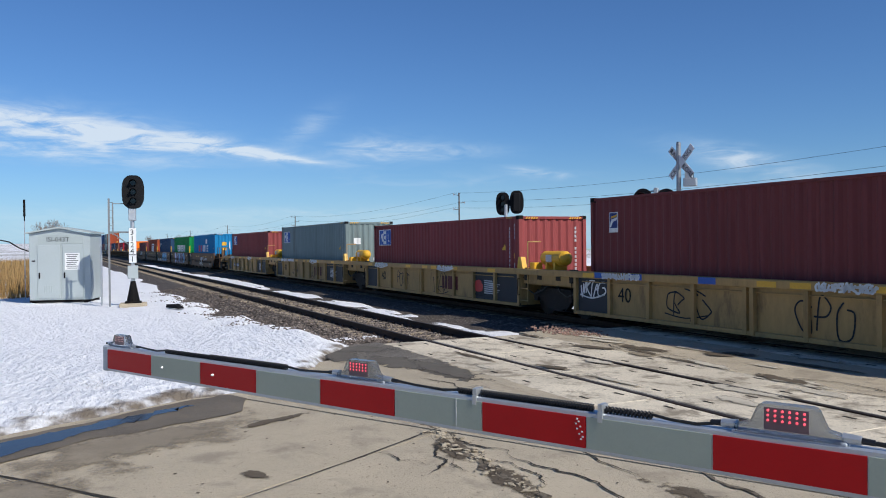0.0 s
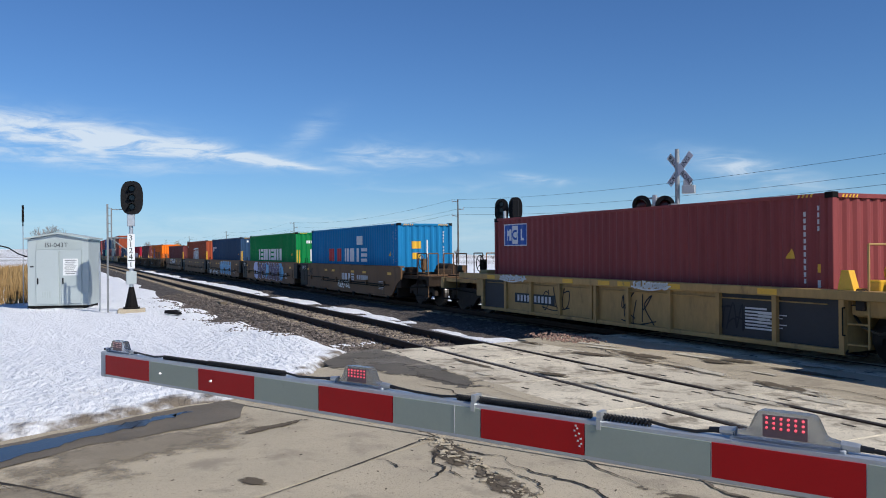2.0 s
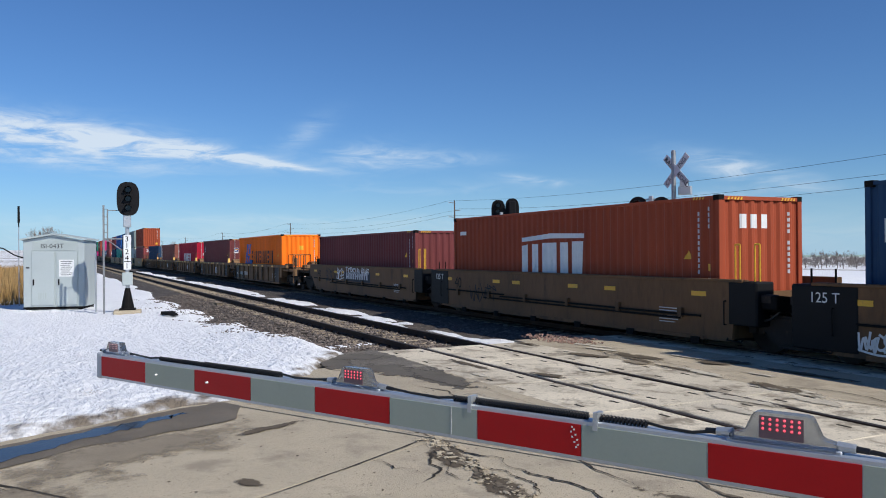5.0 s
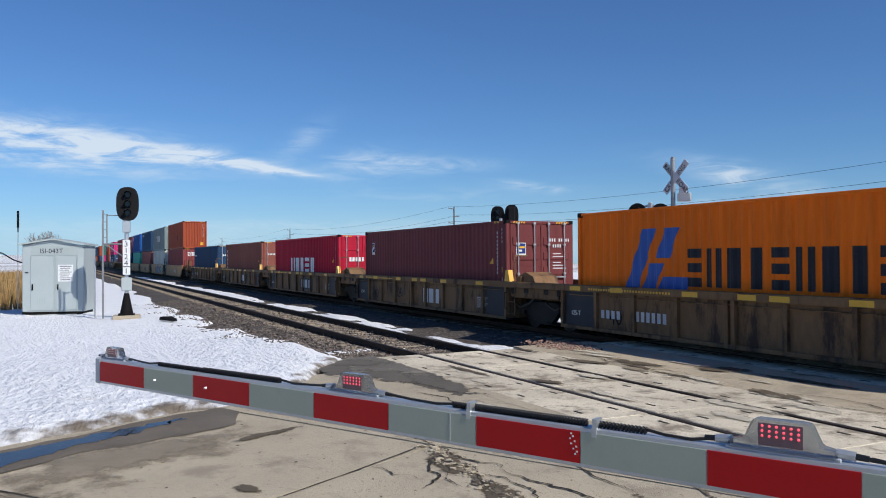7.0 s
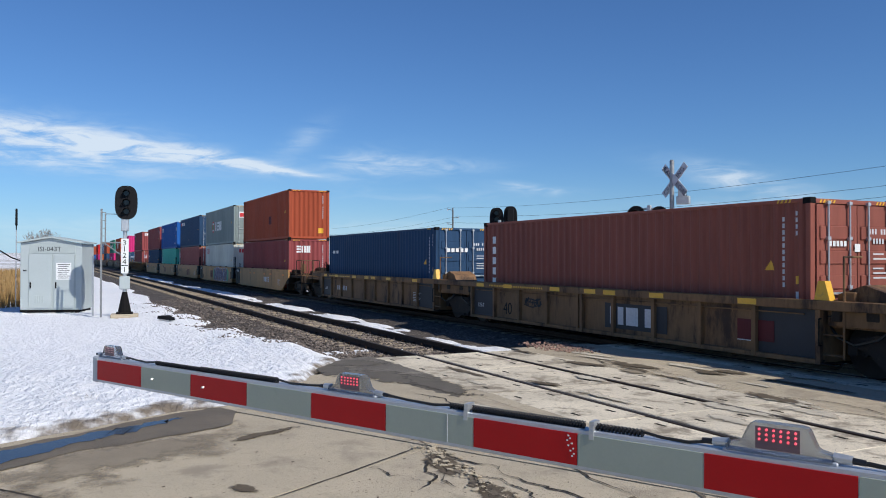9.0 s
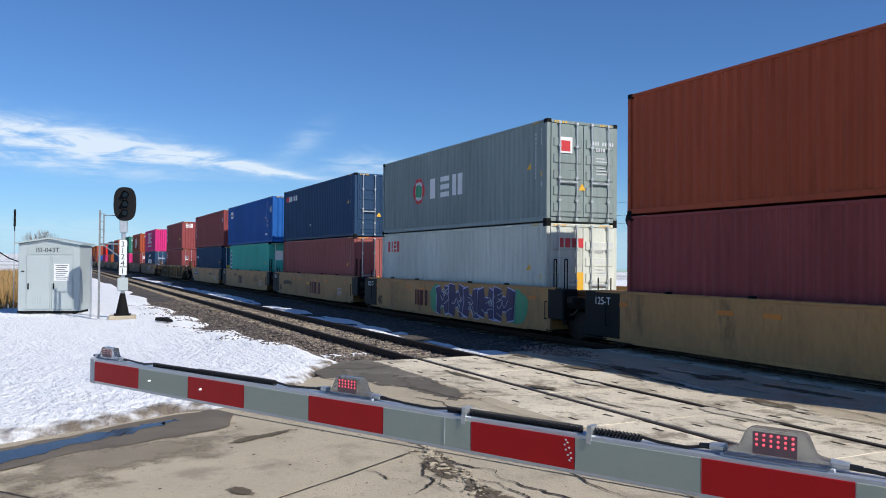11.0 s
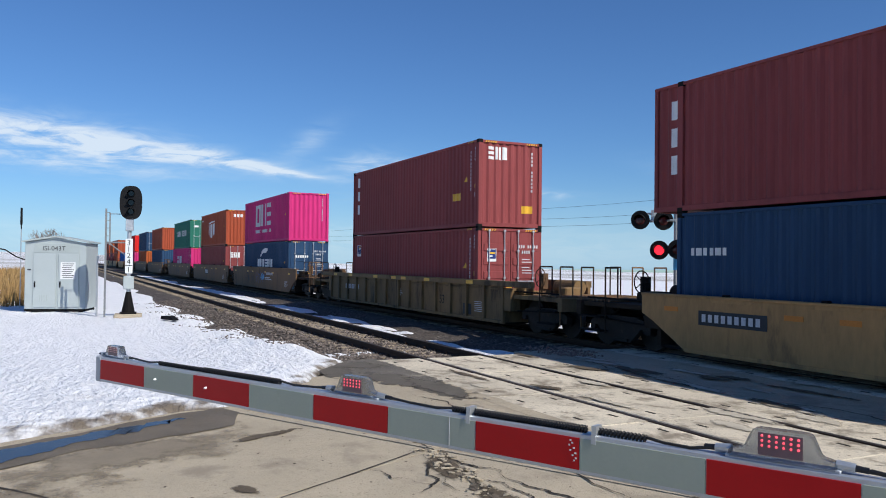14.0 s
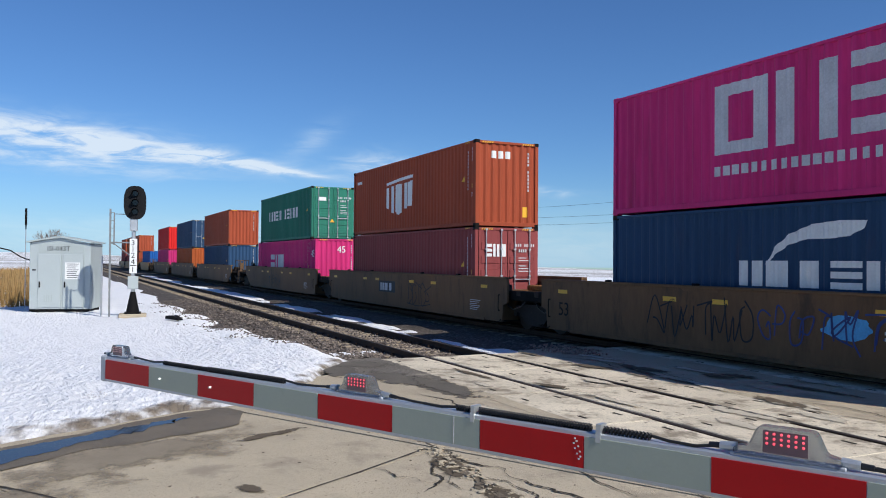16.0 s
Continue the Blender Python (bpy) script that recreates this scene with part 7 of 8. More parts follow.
def build_signal():
    s = thing("railway_signal", "black three-lens railway signal on a silver mast with number plate", "railway signal", pose(-33.3, 2.39, -0.2, 0, 0, -6))
    gz = 0.0
    part("foundation", boxes((-0.45, 0.45, -0.5, 0.5, -0.1, 0.10), bev=0.03), CONCRETE, s)
    bm = bmesh.new()
    rod(bm, (0, 0, 0.08), (0, 0, 0.95), 0.26, 0.09, 12)
    box(bm, -0.3, 0.3, -0.3, 0.3, 0.08, 0.16)
    part("mast_base", bm, DARK, s, "black cast mast base")
    bm = bmesh.new()
    rod(bm, (0, 0, 0.9), (0, 0, 3.95), 0.075, seg=14)
    box(bm, -0.14, 0.14, -0.14, 0.14, 3.3, 3.8, bev=0.02)
    part("mast", bm, GALV, s)
    part("junction_box", boxes((-0.13, 0.16, -0.19, 0.19, 1.05, 1.55), bev=0.02), SHED, s)
    plate = part("number_plate", boxes((0.09, 0.11, -0.135, 0.135, 1.66, 3.0), bev=0.004), WHITE, s, "white plate with black upright figures")
    for i, ch in enumerate("31241"):
        z = 2.75 - i * 0.245 - (0.06 if i == 4 else 0)
        share("figure", letters(ch, 0.29), plate, Matrix.Translation((0.114, -0.085, z)) @ Matrix.Rotation(math.pi / 2, 4, "Z"), "", BLACK)
    part("plate_line", boxes((0.108, 0.114, -0.12, 0.12, 1.955, 1.985)), BLACK, plate)
    ring_head(s, 0.04, 4.40, 0.82, 1.30, 0.16, 0.34, (4.75, 4.40, 4.05))
    # ladder frame beside the mast
    lad = part("ladder", boxes((-0.03, 0.03, -0.88, -0.81, -0.02, 4.15), (-0.03, 0.03, -0.73, -0.68, 2.75, 4.0), bev=0), GALV_DULL, s, "dull grey steel ladder and bracket")
    bm = bmesh.new()
    for z in np.arange(2.8, 4.0, 0.3):
        rod(bm, (0, -0.85, z), (0, -0.70, z), 0.012, seg=5)
    rod(bm, (0, -0.85, 2.85), (0, 0, 2.85), 0.03, seg=6)
    rod(bm, (0, -0.7, 2.8), (0, -0.05, 2.3), 0.022, seg=6)
    rod(bm, (0, -0.7, 3.95), (0, -0.1, 3.95), 0.016, seg=6)
    part("bracket", bm, GALV_DULL, s)
    bm = bmesh.new()
    rod(bm, (0, 0, 0), (0, 0, 2.35), 0.035, seg=8)
    post = part("steel_post", bm, GALV, None)
    post.matrix_basis = pose(-34.2, 1.3, -0.22)
    tagged(post, "thin grey steel post between shed and signal", "post")


build_signal()


# ---- signal shed ----
def build_shed():
    s = thing("signal_shed", "pale grey steel signal shed with two front doors", "shed", pose(-36.9, -0.19, -0.2, 0, 0, -16))
    W2, Dp, Hh = 1.19, 1.9, 2.86
    # front faces +x
    part("shed_wall", boxes((-Dp, 0, -W2, W2, 0.1, Hh), bev=0.015), SHED, s)
    part("skid", boxes((-Dp + 0.05, 0.03, -W2 + 0.1, -W2 + 0.25, -0.1, 0.1), (-Dp + 0.05, 0.03, W2 - 0.25, W2 - 0.1, -0.1, 0.1), (-0.1, 0.02, -W2, W2, 0.02, 0.1)), DARK, s)
    bm = outline([(-W2 - 0.1, Hh), (0, Hh + 0.22), (W2 + 0.1, Hh), (W2 + 0.1, Hh + 0.06), (0, Hh + 0.29), (-W2 - 0.1, Hh + 0.06)], -0.12, Dp + 0.1)
    bm.transform(Matrix.Rotation(math.pi / 2, 4, "Z"))
    part("roof", bm, SHED_TRIM, s)
    bm = outline([(-W2, Hh - 0.01), (W2, Hh - 0.01), (0, Hh + 0.21)], 0.0, 0.03)
    bm.transform(Matrix.Rotation(math.pi / 2, 4, "Z"))
    part("gable", bm, SHED, s)
    part("header", boxes((0, 0.012, -W2 + 0.35, W2 - 0.25, Hh - 0.42, Hh - 0.04), bev=0.003), SHED_TRIM, s)
    share("code_plate", letters("ISI-043T", 0.27), s, Matrix.Translation((0.017, -0.52, Hh - 0.33)) @ Matrix.Rotation(math.pi / 2, 4, "Z"), "", DECAL["charcoal"])
    for y0, y1 in ((-W2 + 0.33, -0.03 + 0.05), (0.12, W2 - 0.28)):
        d = part("door", boxes((0.004, 0.03, y0, y1, 0.18, Hh - 0.48), bev=0.006), SHED, s, "pale grey steel door")
        part("handle", boxes((0.03, 0.07, y0 + 0.05, y0 + 0.10, 1.0, 1.25), bev=0.01), DARK, d)
        if y0 < 0:
            for k in range(4):
                part("vent_slot", boxes((0.029, 0.036, y0 + 0.25 + 0.09 * k, y0 + 0.30 + 0.09 * k, 0.42, 0.70), bev=0.003), SHED_TRIM, d)
        else:
            n = part("notice", boxes((0.03, 0.036, y0 + 0.08, y1 - 0.12, 1.35, 2.05)), WHITE, d, "white notice with unreadable black lines")
            for k in range(8):
                part("print_line", boxes((0.036, 0.039, y0 + 0.14 + 0.03 * (k % 2), y1 - 0.18 - 0.05 * (k % 3), 1.97 - 0.08 * k, 1.995 - 0.08 * k)), DECAL["charcoal"], n)
    part("name_plate", boxes((0.004, 0.012, -W2 + 0.1, -W2 + 0.24, 1.7, 1.76)), DECAL["charcoal"], s)
    for y in (-W2 + 0.33, 0.06, W2 - 0.25):
        part("corner_trim", boxes((0, 0.016, y - 0.015, y + 0.015, 0.1, Hh - 0.44)), SHED_TRIM, s)


build_shed()


def build_antenna():
    a = thing("antenna_post", "thin pole with a dark aerial and a bent grey pipe", "antenna", pose(-40.5, -1.62, -0.25))
    bm = bmesh.new()
    rod(bm, (0, 0, -0.05), (0, 0, 3.6), 0.02, seg=8)
    part("pole", bm, GALV, a)
    bm = bmesh.new()
    rod(bm, (0, 0, 3.75), (0, 0, 4.5), 0.05, 0.045, 10)
    rod(bm, (0, 0, 3.55), (0, 0, 3.8), 0.025, seg=8)
    part("aerial", bm, DARK, a)
    part("pipe", rods([(0.0, 0.35, 2.15), (0.0, 0.1, 2.2), (0, -0.2, 2.32), (0, -0.6, 2.6), (0, -1.2, 2.75), (0, -2.2, 2.72), (0, -2.6, 2.2), (0, -2.65, -0.05)], 0.028), DARK, a)


build_antenna()


def build_small_things():
    b = thing("cable_box", "small weathered concrete cable box beside the rail", "cable box", pose(BOX_A[0], BOX_A[1], -0.25, 0, 0, 4))
    part("box_body", boxes((-0.3, 0.3, -0.14, 0.14, -0.05, 0.14), bev=0.02), TIE, b)
    part("lid", boxes((-0.31, 0.31, -0.15, 0.15, 0.14, 0.17), bev=0.01), TIE, b)
    c = thing("cover_plank", "pale flat plank lying between the rails", "plank", pose(BOX_B[0], BOX_B[1], -0.17, 0, 0, 8))
    part("board", boxes((-0.75, 0.75, -0.13, 0.13, 0.0, 0.05), bev=0.01), TIE, c)
    d = thing("scrap_board", "dark bent board lying on the snow", "board", pose(BOX_C[0], BOX_C[1], -0.2, 0, 0, 20))
    part("board", outline([(-0.5, 0.0), (0.5, 0.0), (0.5, 0.05), (0.1, 0.16), (-0.45, 0.12)], -0.1, 0.1), DARK, d)


BOX_A, BOX_B, BOX_C = (-35.7, 6.25), (-34.8, 7.55), (-31.0, 3.65)
build_small_things()


# ---- crossing signal beyond the train ----
def flasher(parent, x, y, z, turn, lit, back=False):
    f = new("flashing_light")
    f.parent = parent
    f.matrix_basis = pose(x, y, z, 0, 0, turn)
    bm = bmesh.new()
    bmesh.ops.create_cone(bm, cap_ends=True, segments=28, radius1=0.30, radius2=0.30, depth=0.015, matrix=Matrix.Rotation(math.pi / 2, 4, "X"))
    part("target", bm, BLACK, f, "round black light background")
    bm = bmesh.new()
    bmesh.ops.create_cone(bm, cap_ends=True, segments=24, radius1=0.17, radius2=0.13, depth=0.16, matrix=Matrix.Translation((0, 0.09, 0)) @ Matrix.Rotation(-math.pi / 2, 4, "X"))
    part("lamp_case", bm, DARK, f)
    bm = bmesh.new()
    bmesh.ops.create_uvsphere(bm, u_segments=20, v_segments=10, radius=0.155, matrix=Matrix.Translation((0, -0.012, 0)) @ Matrix.Diagonal((1, 0.3, 1, 1)))
    part("lens", bm, LENS_RED if lit else LENS_DARK, f, "glowing red lens" if lit else "")
    bm = bmesh.new()
    for i in range(12):
        a0, a1 = math.radians(180 * i / 12), math.radians(180 * (i + 1) / 12)
        q = [bm.verts.new((0.175 * math.cos(a), yy, 0.175 * math.sin(a))) for a, yy in ((a0, 0), (a1, 0), (a1, -0.28 * math.sin(a1) - 0.04), (a0, -0.28 * math.sin(a0) - 0.04))]
        bm.faces.new(q)
    bmesh.ops.remove_doubles(bm, verts=bm.verts, dist=0.0005)
    bmesh.ops.solidify(bm, geom=bm.faces[:], thickness=0.01)
    part("hood", bm, BLACK, f)


def build_crossing_signal():
    c = thing("crossing_signal", "silver crossing signal mast with crossbuck and round flashing lights", "crossing signal", pose(-19.4, 17.3, -0.1, 0, 0, 35))
    bm = bmesh.new()
    rod(bm, (0, 0, 0), (0, 0, 5.22), 0.072, seg=16)
    rod(bm, (0, 0, 5.22), (0, 0, 5.26), 0.06, seg=12)
    part("mast", bm, GALV_MAST, c)
    part("base", boxes((-0.25, 0.25, -0.25, 0.25, -0.3, 0.12), bev=0.03), DARK, c)
    cb = new("crossbuck")
    cb.parent = c
    cb.matrix_basis = pose(0.10, -0.10, 4.62, 0, 0, -30)
    for ang_, words in ((45, ("CROSS", "ING")), (-45, ("RAIL", "ROAD"))):
        b = part("blade", boxes((-0.64, 0.64, -0.006, 0.006, -0.115, 0.115), bev=0.004), WHITE, cb, "white blade with black capital letters")
        b.matrix_basis = pose(0, 0.014 if ang_ > 0 else 0, 0, 0, -ang_, 0)
        for w, x0 in zip(words, (-0.61, 0.10)):
            share("word", letters(w, 0.21, tight=1.05), c, cb.matrix_basis @ b.matrix_basis @ pose(x0 + (0.02 if len(w) > 4 else 0.03), -0.012 - (0.016 if ang_ < 0 else 0.0), -0.075), "", BLACK)
    part("junction_box", boxes((0.15, 0.55, -0.1, 0.1, 3.86, 4.12), (0.2, 0.42, -0.1, 0.1, 4.1, 4.3), bev=0.02), GALV, c)
    part("cross_arm", rods([(-1.15, -0.1, 3.52), (0, -0.1, 3.52)], 0.04, 8), GALV, c)
    part("cross_arm", rods([(-0.55, 0.15, 2.62), (0.65, 0.15, 2.62)], 0.04, 8), GALV, c)
    part("fitting", boxes((-0.75, -0.62, -0.16, -0.02, 3.5, 3.86), (-0.95, -0.5, -0.12, -0.06, 3.72, 3.78), bev=0.02), GALV, c)
    flasher(c, -1.08, -0.18, 3.55, 0, False)
    flasher(c, -0.36, -0.12, 3.52, 18, False)
    flasher(c, -0.52, 0.0, 2.60, 0, True)
    flasher(c, 0.10, -0.22, 2.62, 10, False)
    flasher(c, 0.62, 0.05, 2.58, 60, False)
    part("side_arm", rods([(0.05, 0, 3.14), (1.0, 0, 3.10), (1.0, 0, 3.5)], 0.05, 8), GALV, c)
    part("fitting", boxes((0.85, 1.12, -0.12, 0.12, 3.2, 3.38), (0.93, 1.05, -0.08, 0.08, 3.38, 3.58), bev=0.02), GALV, c)
    flasher(c, 1.30, 0.1, 3.08, 75, False)
    flasher(c, 1.62, 0.2, 3.12, 105, False)
    part("number_tag", boxes((-0.06, 0.06, -0.092, -0.086, 1.98, 2.35)), DECAL["cyan_mark"], c)


build_crossing_signal()


def build_far_signal():
    s = thing("railway_signal", "pair of black signal heads on a mast beyond the train", "railway signal", pose(-33.0, 18.9, -0.4))
    bm = bmesh.new()
    rod(bm, (0, 0, 0), (0, 0, 4.3), 0.08, seg=12)
    part("mast", bm, GALV, s)
    part("mast_base", boxes((-0.3, 0.3, -0.3, 0.3, -0.3, 0.3), bev=0.05), DARK, s)
    part("cross_arm", rods([(-0.6, 0.25, 3.9), (0.5, -0.3, 3.9)], 0.04), GALV, s)
    h1, h2 = new("signal_head"), new("signal_head")
    for h, m in ((h1, pose(-0.35, 0.05, 0.0, 0, 0, -35)), (h2, pose(0.25, 0.45, 0.06, 0, 0, 150))):
        h.parent = s
        h.matrix_basis = m
    for h in (h1, h2):
        ring_head(h, 0, 4.35, 0.66, 1.1, 0.14, 0.28, (4.65, 4.35, 4.05))


build_far_signal()


# ---- power line ----
def build_power_line():
    poles = (-627, -505, -383, -261, -139, -17, 105)

    def base(x, y):
        return float(land(np.array([[x]]), np.array([[y]]))[0][0, 0])

    tops = []
    for x in poles:
        z0 = base(x, 69.2)
        p = thing("utility_pole", "weathered wooden utility pole with short crossarms", "utility pole", pose(x, 69.2, z0), "power line poles")
        hgt = 12.0 - z0
        bm = bmesh.new()
        rod(bm, (0, 0, -0.4), (0, 0, hgt), 0.19, 0.12, 9)
        part("shaft", bm, WOOD, p)
        for z, s in ((hgt - 0.5, 1), (hgt - 2.0, -1), (hgt - 3.3, 1)):
            part("crossarm", rods([(0, 0, z), (0, -1.2 * s, z + 0.15)], 0.06), WOOD, p)
            bm = bmesh.new()
            rod(bm, (0, -1.2 * s, z - 0.1), (0, -1.2 * s, z + 0.45), 0.06, 0.05, 8)
            part("insulator", bm, GALV, p)
        tops.append([Vector((x, 69.2 - 1.2 * s, z0 + z + 0.4)) for z, s in ((hgt - 0.5, 1), (hgt - 2.0, -1), (hgt - 3.3, 1))])
    line = thing("power_wires", "thin dark sagging power wires between the poles", "wires")
    for k in range(3):
        for a, b in zip(tops, tops[1:]):
            n = 14
            pts = [tuple(a[k].lerp(b[k], i / n) - Vector((0, 0, 1.7 * 4 * (i / n) * (1 - i / n)))) for i in range(n + 1)]
            part("wire", tube(pts, 0.017), DARK, line)


build_power_line()


# ---- plants and distance ----
def tree_mesh(seed, height, stout=0.022):
    rng = random.Random(seed)
    trunk, crown = bmesh.new(), bmesh.new()

    def grow(a, way, length, r, depth):
        b = a + way * length
        rod(trunk if depth < 1 else crown, a, b, r, r * 0.65, 5 if depth < 1 else 3)
        if depth >= 6 or r < 0.006:
            return
        for i in range(3 if depth < 3 else 2 + (rng.random() < 0.5)):
            d = (way + Vector((rng.uniform(-1, 1), rng.uniform(-1, 1), rng.uniform(-0.2, 0.75))) * 0.7).normalized()
            grow(a.lerp(b, rng.uniform(0.6, 1.0)), d, length * rng.uniform(0.6, 0.82), r * 0.7, depth + 1)

    grow(Vector((0, 0, -0.2)), Vector((rng.uniform(-0.05, 0.05), rng.uniform(-0.05, 0.05), 1)).normalized(), height * 0.24, height * stout, 0)
    out = []
    for nm, bm in (("trunk", trunk), ("crown", crown)):
        me = bpy.data.meshes.new(nm)
        bm.to_mesh(me)
        bm.free()
        me.materials.append(TWIG)
        out.append(me)
    return out


def build_trees():
    kinds = [tree_mesh(s, 1.0 * h) for s, h in ((1, 10.5), (2, 9.0), (3, 12.0), (4, 8.0))]
    wispy = tree_mesh(9, 8.0, 0.012)
    rng = random.Random(21)
    spots = [(math.radians(b), r) for b, r in [(-32.6 - 0.14 * i + rng.uniform(-0.3, 0.3), rng.uniform(480, 580)) for i in range(72)]]
    spots += [(math.radians(b), r) for b, r in [(-61 + rng.uniform(-4, 4), rng.uniform(480, 560)) for i in range(10)]]
    spots += [(math.radians(-86.3 + 0.42 * i + rng.uniform(-0.2, 0.2)), rng.uniform(420, 560)) for i in range(12)]
    spots.append((math.radians(-90.25), 85))
    for k, (b, r) in enumerate(spots):
        x, y = r * math.sin(b), r * math.cos(b)
        z = float(land(np.array([[x]]), np.array([[y]]))[0][0, 0])
        t = thing("bare_tree", "leafless winter tree far across the snowy field", "tree", Matrix.Translation((x, y, z)) @ Matrix.Rotation(rng.uniform(0, 6), 4, "Z") @ Matrix.Scale(rng.uniform(0.7, 1.25) if r > 100 else 0.95, 4), "distant trees")
        for nm, me in zip(("trunk", "crown"), kinds[k % 4] if r > 100 else wispy):
            share(nm, me, t, Matrix())


def build_woods():
    """Dense leafless brush and crowns of the far tree belt, one mass of twigs."""
    rng = random.Random(77)
    verts, faces = [], []
    for c in range(140):
        b, r = math.radians(rng.uniform(-42.8, -31.5)), rng.uniform(505, 590)
        x, y = r * math.sin(b), r * math.cos(b)
        z = float(land(np.array([[x]]), np.array([[y]]))[0][0, 0])
        w, hgt = rng.uniform(2.5, 5.0), rng.choice((3.5, 6.0, 7.5, 9.5)) * rng.uniform(0.8, 1.1)
        for k in range(150):
            d = Vector((rng.gauss(0, 1), rng.gauss(0, 1), rng.gauss(0, 1))).normalized() * rng.random() ** 0.45
            p = Vector((x + d.x * w, y + d.y * w, z + hgt * 0.52 + d.z * hgt * 0.5))
            q = p + Vector((d.x + rng.uniform(-0.5, 0.5), d.y + rng.uniform(-0.5, 0.5), rng.uniform(0.1, 1.1))) * rng.uniform(0.7, 1.6)
            s = Vector((rng.uniform(-1, 1), rng.uniform(-1, 1), rng.uniform(-0.3, 0.3))).normalized() * 0.10
            n = len(verts)
            verts += [p - s, p + s, q]
            faces.append((n, n + 1, n + 2))
    me = bpy.data.meshes.new("far_woods")
    me.from_pydata(verts, [], faces)
    me.materials.append(TWIG)
    tagged(new("far_woods", me), "leafless grey-brown brush of a far tree belt", "woods", kind="stuff")


build_trees()
build_woods()


def build_grass():
    rng = random.Random(5)
    V, F = [], []
    for i in range(15000):
        x = -41.5 - 90 * rng.random() ** 1.6
        y = rng.uniform(-16, 0.3) * (-x / 60) ** 0.7 + 0.02 * (x + 41)
        z = -0.28
        h, w, a, ln = rng.uniform(0.55, 1.15), rng.uniform(0.012, 0.03) * (-x / 45), rng.uniform(0, 6.28), rng.uniform(-0.25, 0.25)
        b0 = len(V)
        c, s = math.cos(a) * w, math.sin(a) * w
        V += [(x - c, y - s, z), (x + c, y + s, z), (x + c * 0.6 + ln * 0.4, y + s * 0.6 + ln * 0.5, z + h * 0.7), (x + ln, y + ln * 0.7, z + h)]
        F += [(b0, b0 + 1, b0 + 2), (b0, b0 + 2, b0 + 3)]
    for i in range(260):
        # stray tufts that stick out of the snow
        x, y = rng.choice(((-10.7, -0.3), (-12.5, 0.4), (-38.5, 0.6), (-40, 1.8), (-36, 3.1)))
        x, y = x + rng.gauss(0, 0.12), y + rng.gauss(0, 0.12)
        z = float(land(np.array([[x]]), np.array([[y]]))[0][0, 0])
        b0 = len(V)
        a = rng.uniform(0, 6.28)
        V += [(x, y, z - 0.02), (x + 0.006, y, z - 0.02), (x + 0.08 * math.cos(a), y + 0.08 * math.sin(a), z + rng.uniform(0.05, 0.16))]
        F.append((b0, b0 + 1, b0 + 2))
    me = bpy.data.meshes.new("dry_grass")
    me.from_pydata(V, [], F)
    me.materials.append(STRAW)
    tagged(new("dry_grass", me), "tall dry straw-coloured grass behind the shed", "grass", kind="stuff")


build_grass()


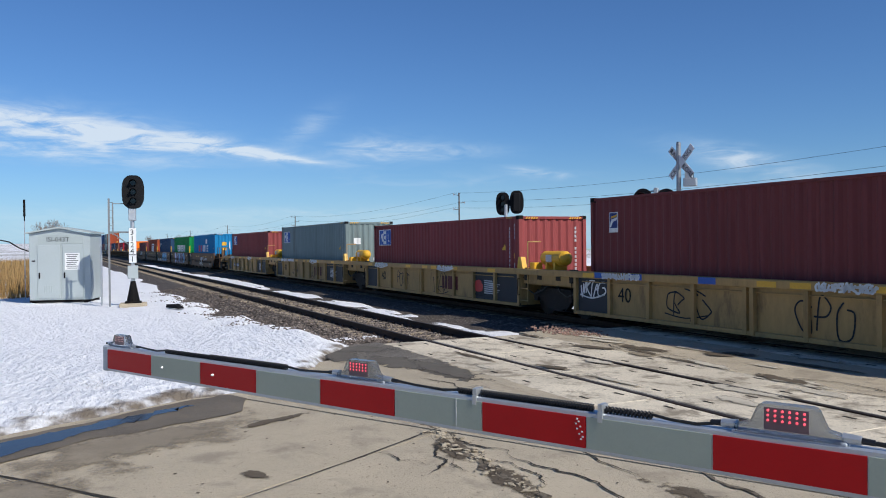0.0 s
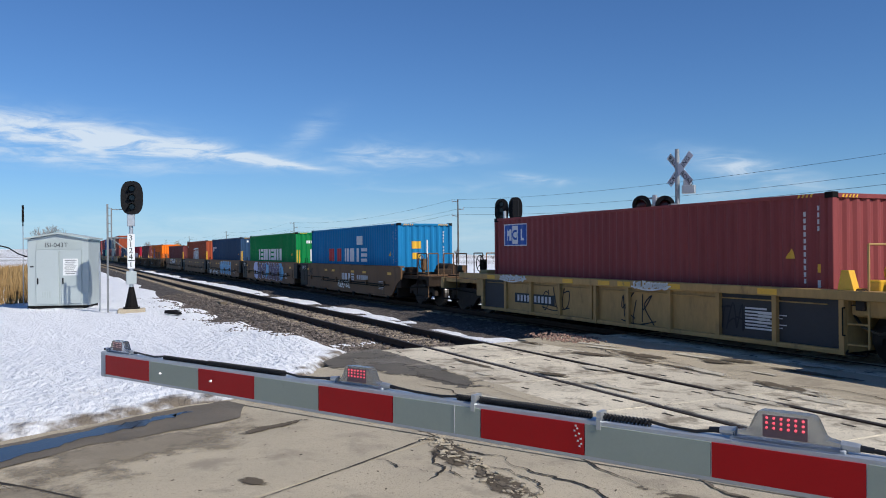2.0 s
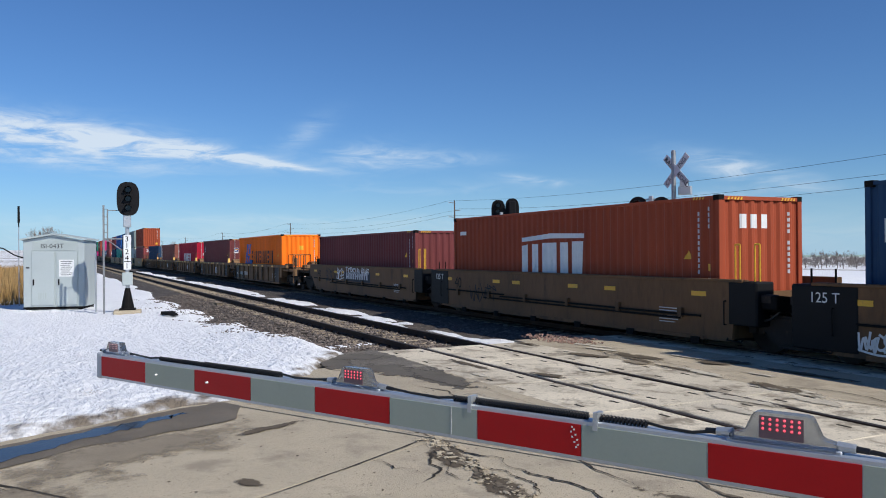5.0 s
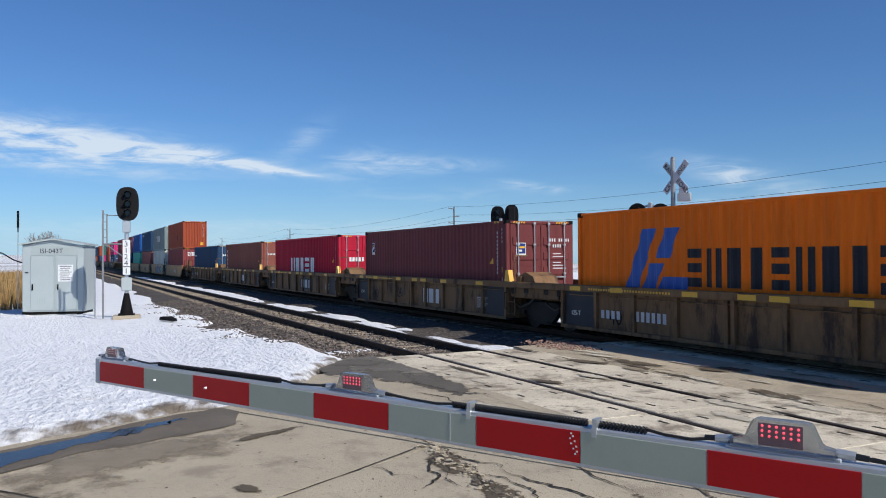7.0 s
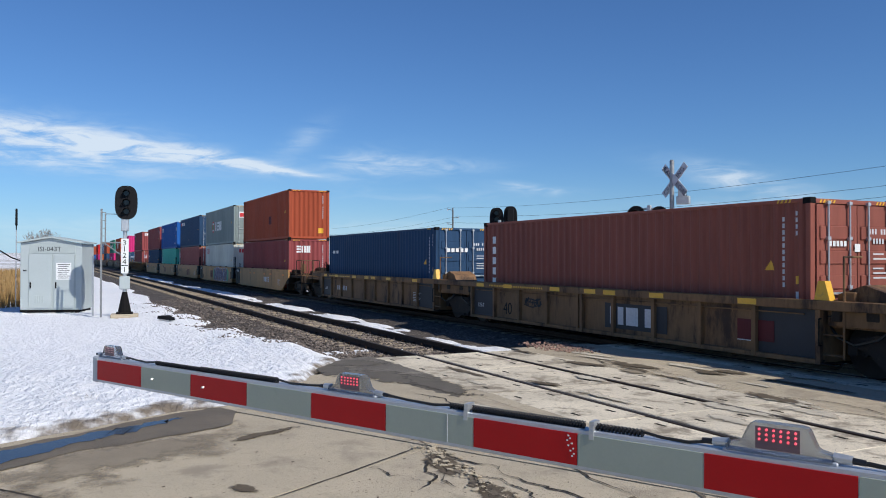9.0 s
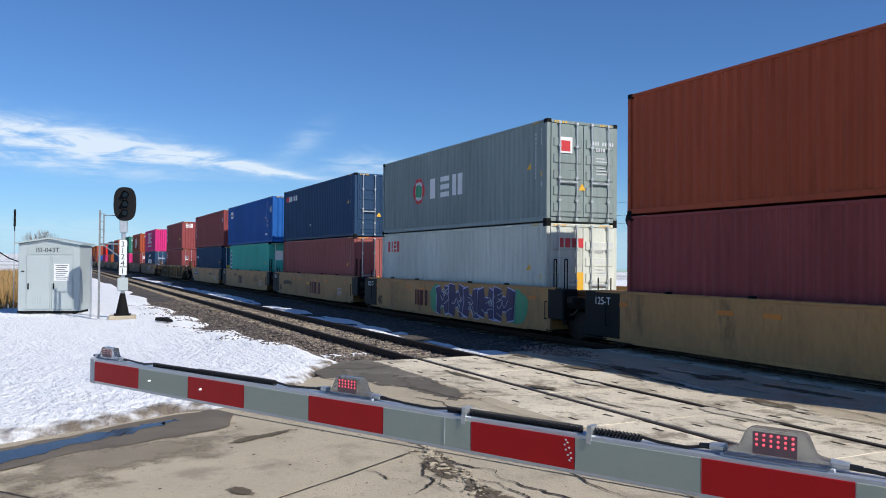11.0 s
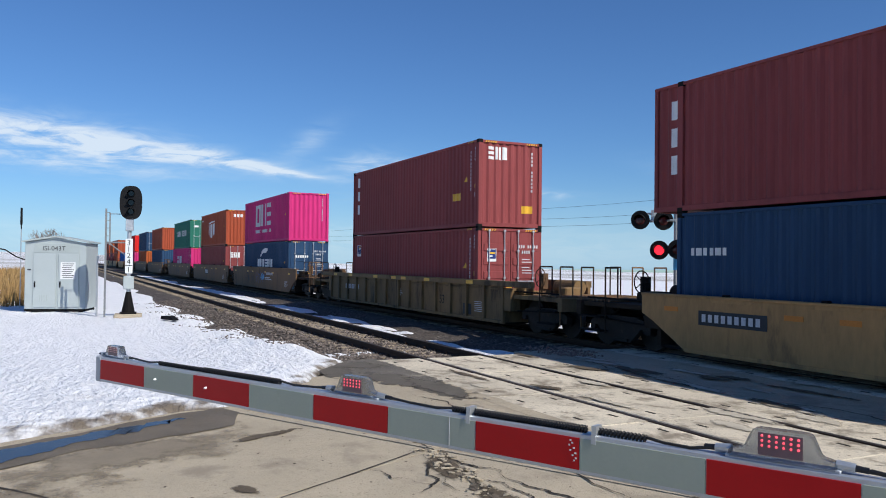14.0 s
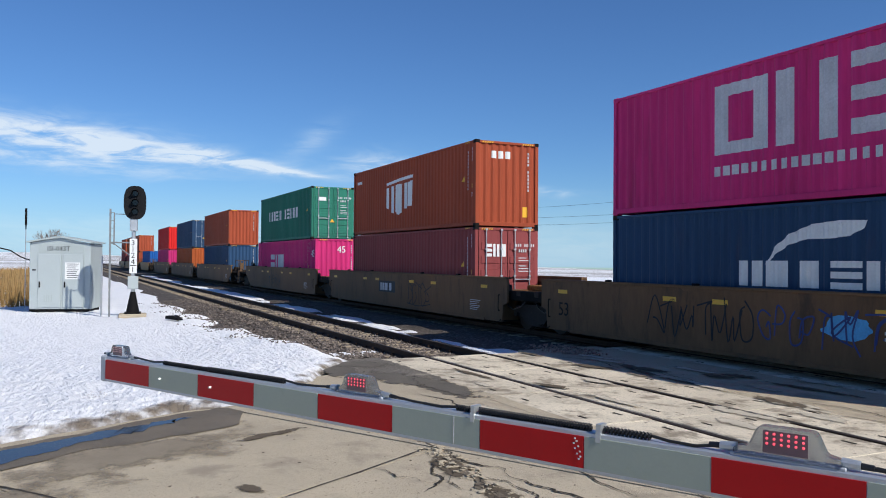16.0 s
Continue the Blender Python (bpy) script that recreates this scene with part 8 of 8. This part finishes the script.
def build_clouds():
    m = bpy.data.materials.new("thin_cirrus_and_haze")
    m.use_nodes = True
    n, l = m.node_tree.nodes, m.node_tree.links
    n.clear()
    uv = n.new("ShaderNodeUVMap")
    uv.uv_map = "sky"
    sep = n.new("ShaderNodeSeparateXYZ")
    l.new(uv.outputs[0], sep.inputs[0])

    def op(kind, a, b=None, c=None):
        k = n.new("ShaderNodeMath")
        k.operation = kind
        for i, v in enumerate((a, b, c)):
            if v is None:
                continue
            if isinstance(v, (int, float)):
                k.inputs[i].default_value = v
            else:
                l.new(v, k.inputs[i])
        return k.outputs[0]

    u, v = sep.outputs[0], sep.outputs[1]

    def bell(cu, cv, wu, wv, tilt, amp):
        du = op("SUBTRACT", u, cu)
        dv = op("SUBTRACT", op("SUBTRACT", v, cv), op("MULTIPLY", du, tilt))
        q = op("ADD", op("POWER", op("ABSOLUTE", op("DIVIDE", du, wu)), 2.0), op("POWER", op("ABSOLUTE", op("DIVIDE", dv, wv)), 2.0))
        return op("MULTIPLY", op("EXPONENT", op("MULTIPLY", q, -1.0)), amp)

    total = None
    for row in ((-93, 7.75, 8.5, 1.35, -0.05, 1.15), (-85, 7.25, 6.0, 0.8, -0.09, 0.9), (-79.5, 6.7, 4.5, 0.5, -0.13, 1.0), (-75.5, 6.1, 2.6, 0.22, -0.14, 0.8), (-69.5, 6.7, 3.6, 1.0, 0.05, 0.72), (-64, 6.6, 3.6, 0.55, 0.0, 0.55),
                (-58, 5.05, 2.6, 0.3, -0.12, 0.6), (-44, 5.4, 4.6, 0.9, -0.22, 0.72), (-88, 5.9, 8, 0.7, -0.05, 0.45), (-76, 2.4, 20, 0.45, 0.0, 0.35), (-64, 4.4, 12, 0.8, 0.0, 0.28), (-74, 8.4, 1.8, 0.9, 0.5, 0.42), (-44, 3.6, 6, 0.6, 0.0, 0.45), (-68, 1.4, 40, 1.2, 0.0, 0.3)):
        b = bell(*row)
        total = b if total is None else op("ADD", total, b)
    mp = n.new("ShaderNodeMapping")
    mp.inputs["Scale"].default_value = (0.16, 0.75, 1.0)
    mp.inputs["Rotation"].default_value = (0, 0, radians(9))
    l.new(uv.outputs[0], mp.inputs[0])
    t = n.new("ShaderNodeTexNoise")
    t.inputs["Scale"].default_value, t.inputs["Detail"].default_value, t.inputs["Roughness"].default_value, t.inputs["Distortion"].default_value = 1.6, 10, 0.62, 0.7
    l.new(mp.outputs[0], t.inputs["Vector"])
    mr = n.new("ShaderNodeMapRange")
    mr.interpolation_type = "SMOOTHSTEP"
    l.new(t.outputs[0], mr.inputs[0])
    mr.inputs[1].default_value, mr.inputs[2].default_value = 0.22, 0.74
    cloud = op("MINIMUM", op("MULTIPLY", total, mr.outputs[0]), 0.85)
    # painted haze: an even pale blue glow along the horizon, no cloud
    haze = op("MULTIPLY", op("EXPONENT", op("MULTIPLY", op("POWER", op("DIVIDE", v, 3.2), 2.0), -1.0)), 0.62)
    alpha = op("MAXIMUM", cloud, haze)
    tone = n.new("ShaderNodeMix")
    tone.data_type = "RGBA"
    l.new(op("MULTIPLY", cloud, 1.6), tone.inputs[0])
    tone.inputs[6].default_value, tone.inputs[7].default_value = (0.42, 0.66, 0.93, 1), (0.80, 0.90, 1.0, 1)
    em, tr, mx, out = n.new("ShaderNodeEmission"), n.new("ShaderNodeBsdfTransparent"), n.new("ShaderNodeMixShader"), n.new("ShaderNodeOutputMaterial")
    em.inputs["Strength"].default_value = 0.9
    l.new(tone.outputs[2], em.inputs["Color"])
    l.new(alpha, mx.inputs[0])
    l.new(tr.outputs[0], mx.inputs[1])
    l.new(em.outputs[0], mx.inputs[2])
    l.new(mx.outputs[0], out.inputs[0])
    az, el = np.arange(-112, -21.9, 3.0), np.arange(-0.4, 13.2, 1.5)
    R = 3300
    V = [(R * math.sin(radians(a)) * math.cos(radians(e)), R * math.cos(radians(a)) * math.cos(radians(e)), 2 + R * math.sin(radians(e))) for e in el for a in az]
    nx = len(az)
    F = [(j * nx + i, j * nx + i + 1, (j + 1) * nx + i + 1, (j + 1) * nx + i) for j in range(len(el) - 1) for i in range(nx - 1)]
    me = bpy.data.meshes.new("cirrus_clouds")
    me.from_pydata(V, [], F)
    lay = me.uv_layers.new(name="sky")
    for lp in me.loops:
        j, i = divmod(lp.vertex_index, nx)
        lay.data[lp.index].uv = (float(az[i]), float(el[j]))
    me.materials.append(m)
    tagged(new("cirrus_clouds", me), "thin white cirrus streaks and a painted haze glow low in a blue sky", "clouds", kind="structure")


build_clouds()


# ---- what moves ----
def motions():
    for ob, x, z in TRAIN:
        walk(ob, [(t, TRACK @ pose(x + SPEED * t, FAR_Y, z)) for t in (0.0, 8.0, 16.0)])
    # the wheels roll along, less than a quarter turn a key
    for w in WHEELSETS:
        start = w.location.copy()
        walk(w, [(k / FPS, Matrix.Translation(start) @ Matrix.Rotation(SPEED * k / FPS / WHEEL_R, 4, "Y")) for k in range(0, int(16 * FPS) + 1)])


motions()
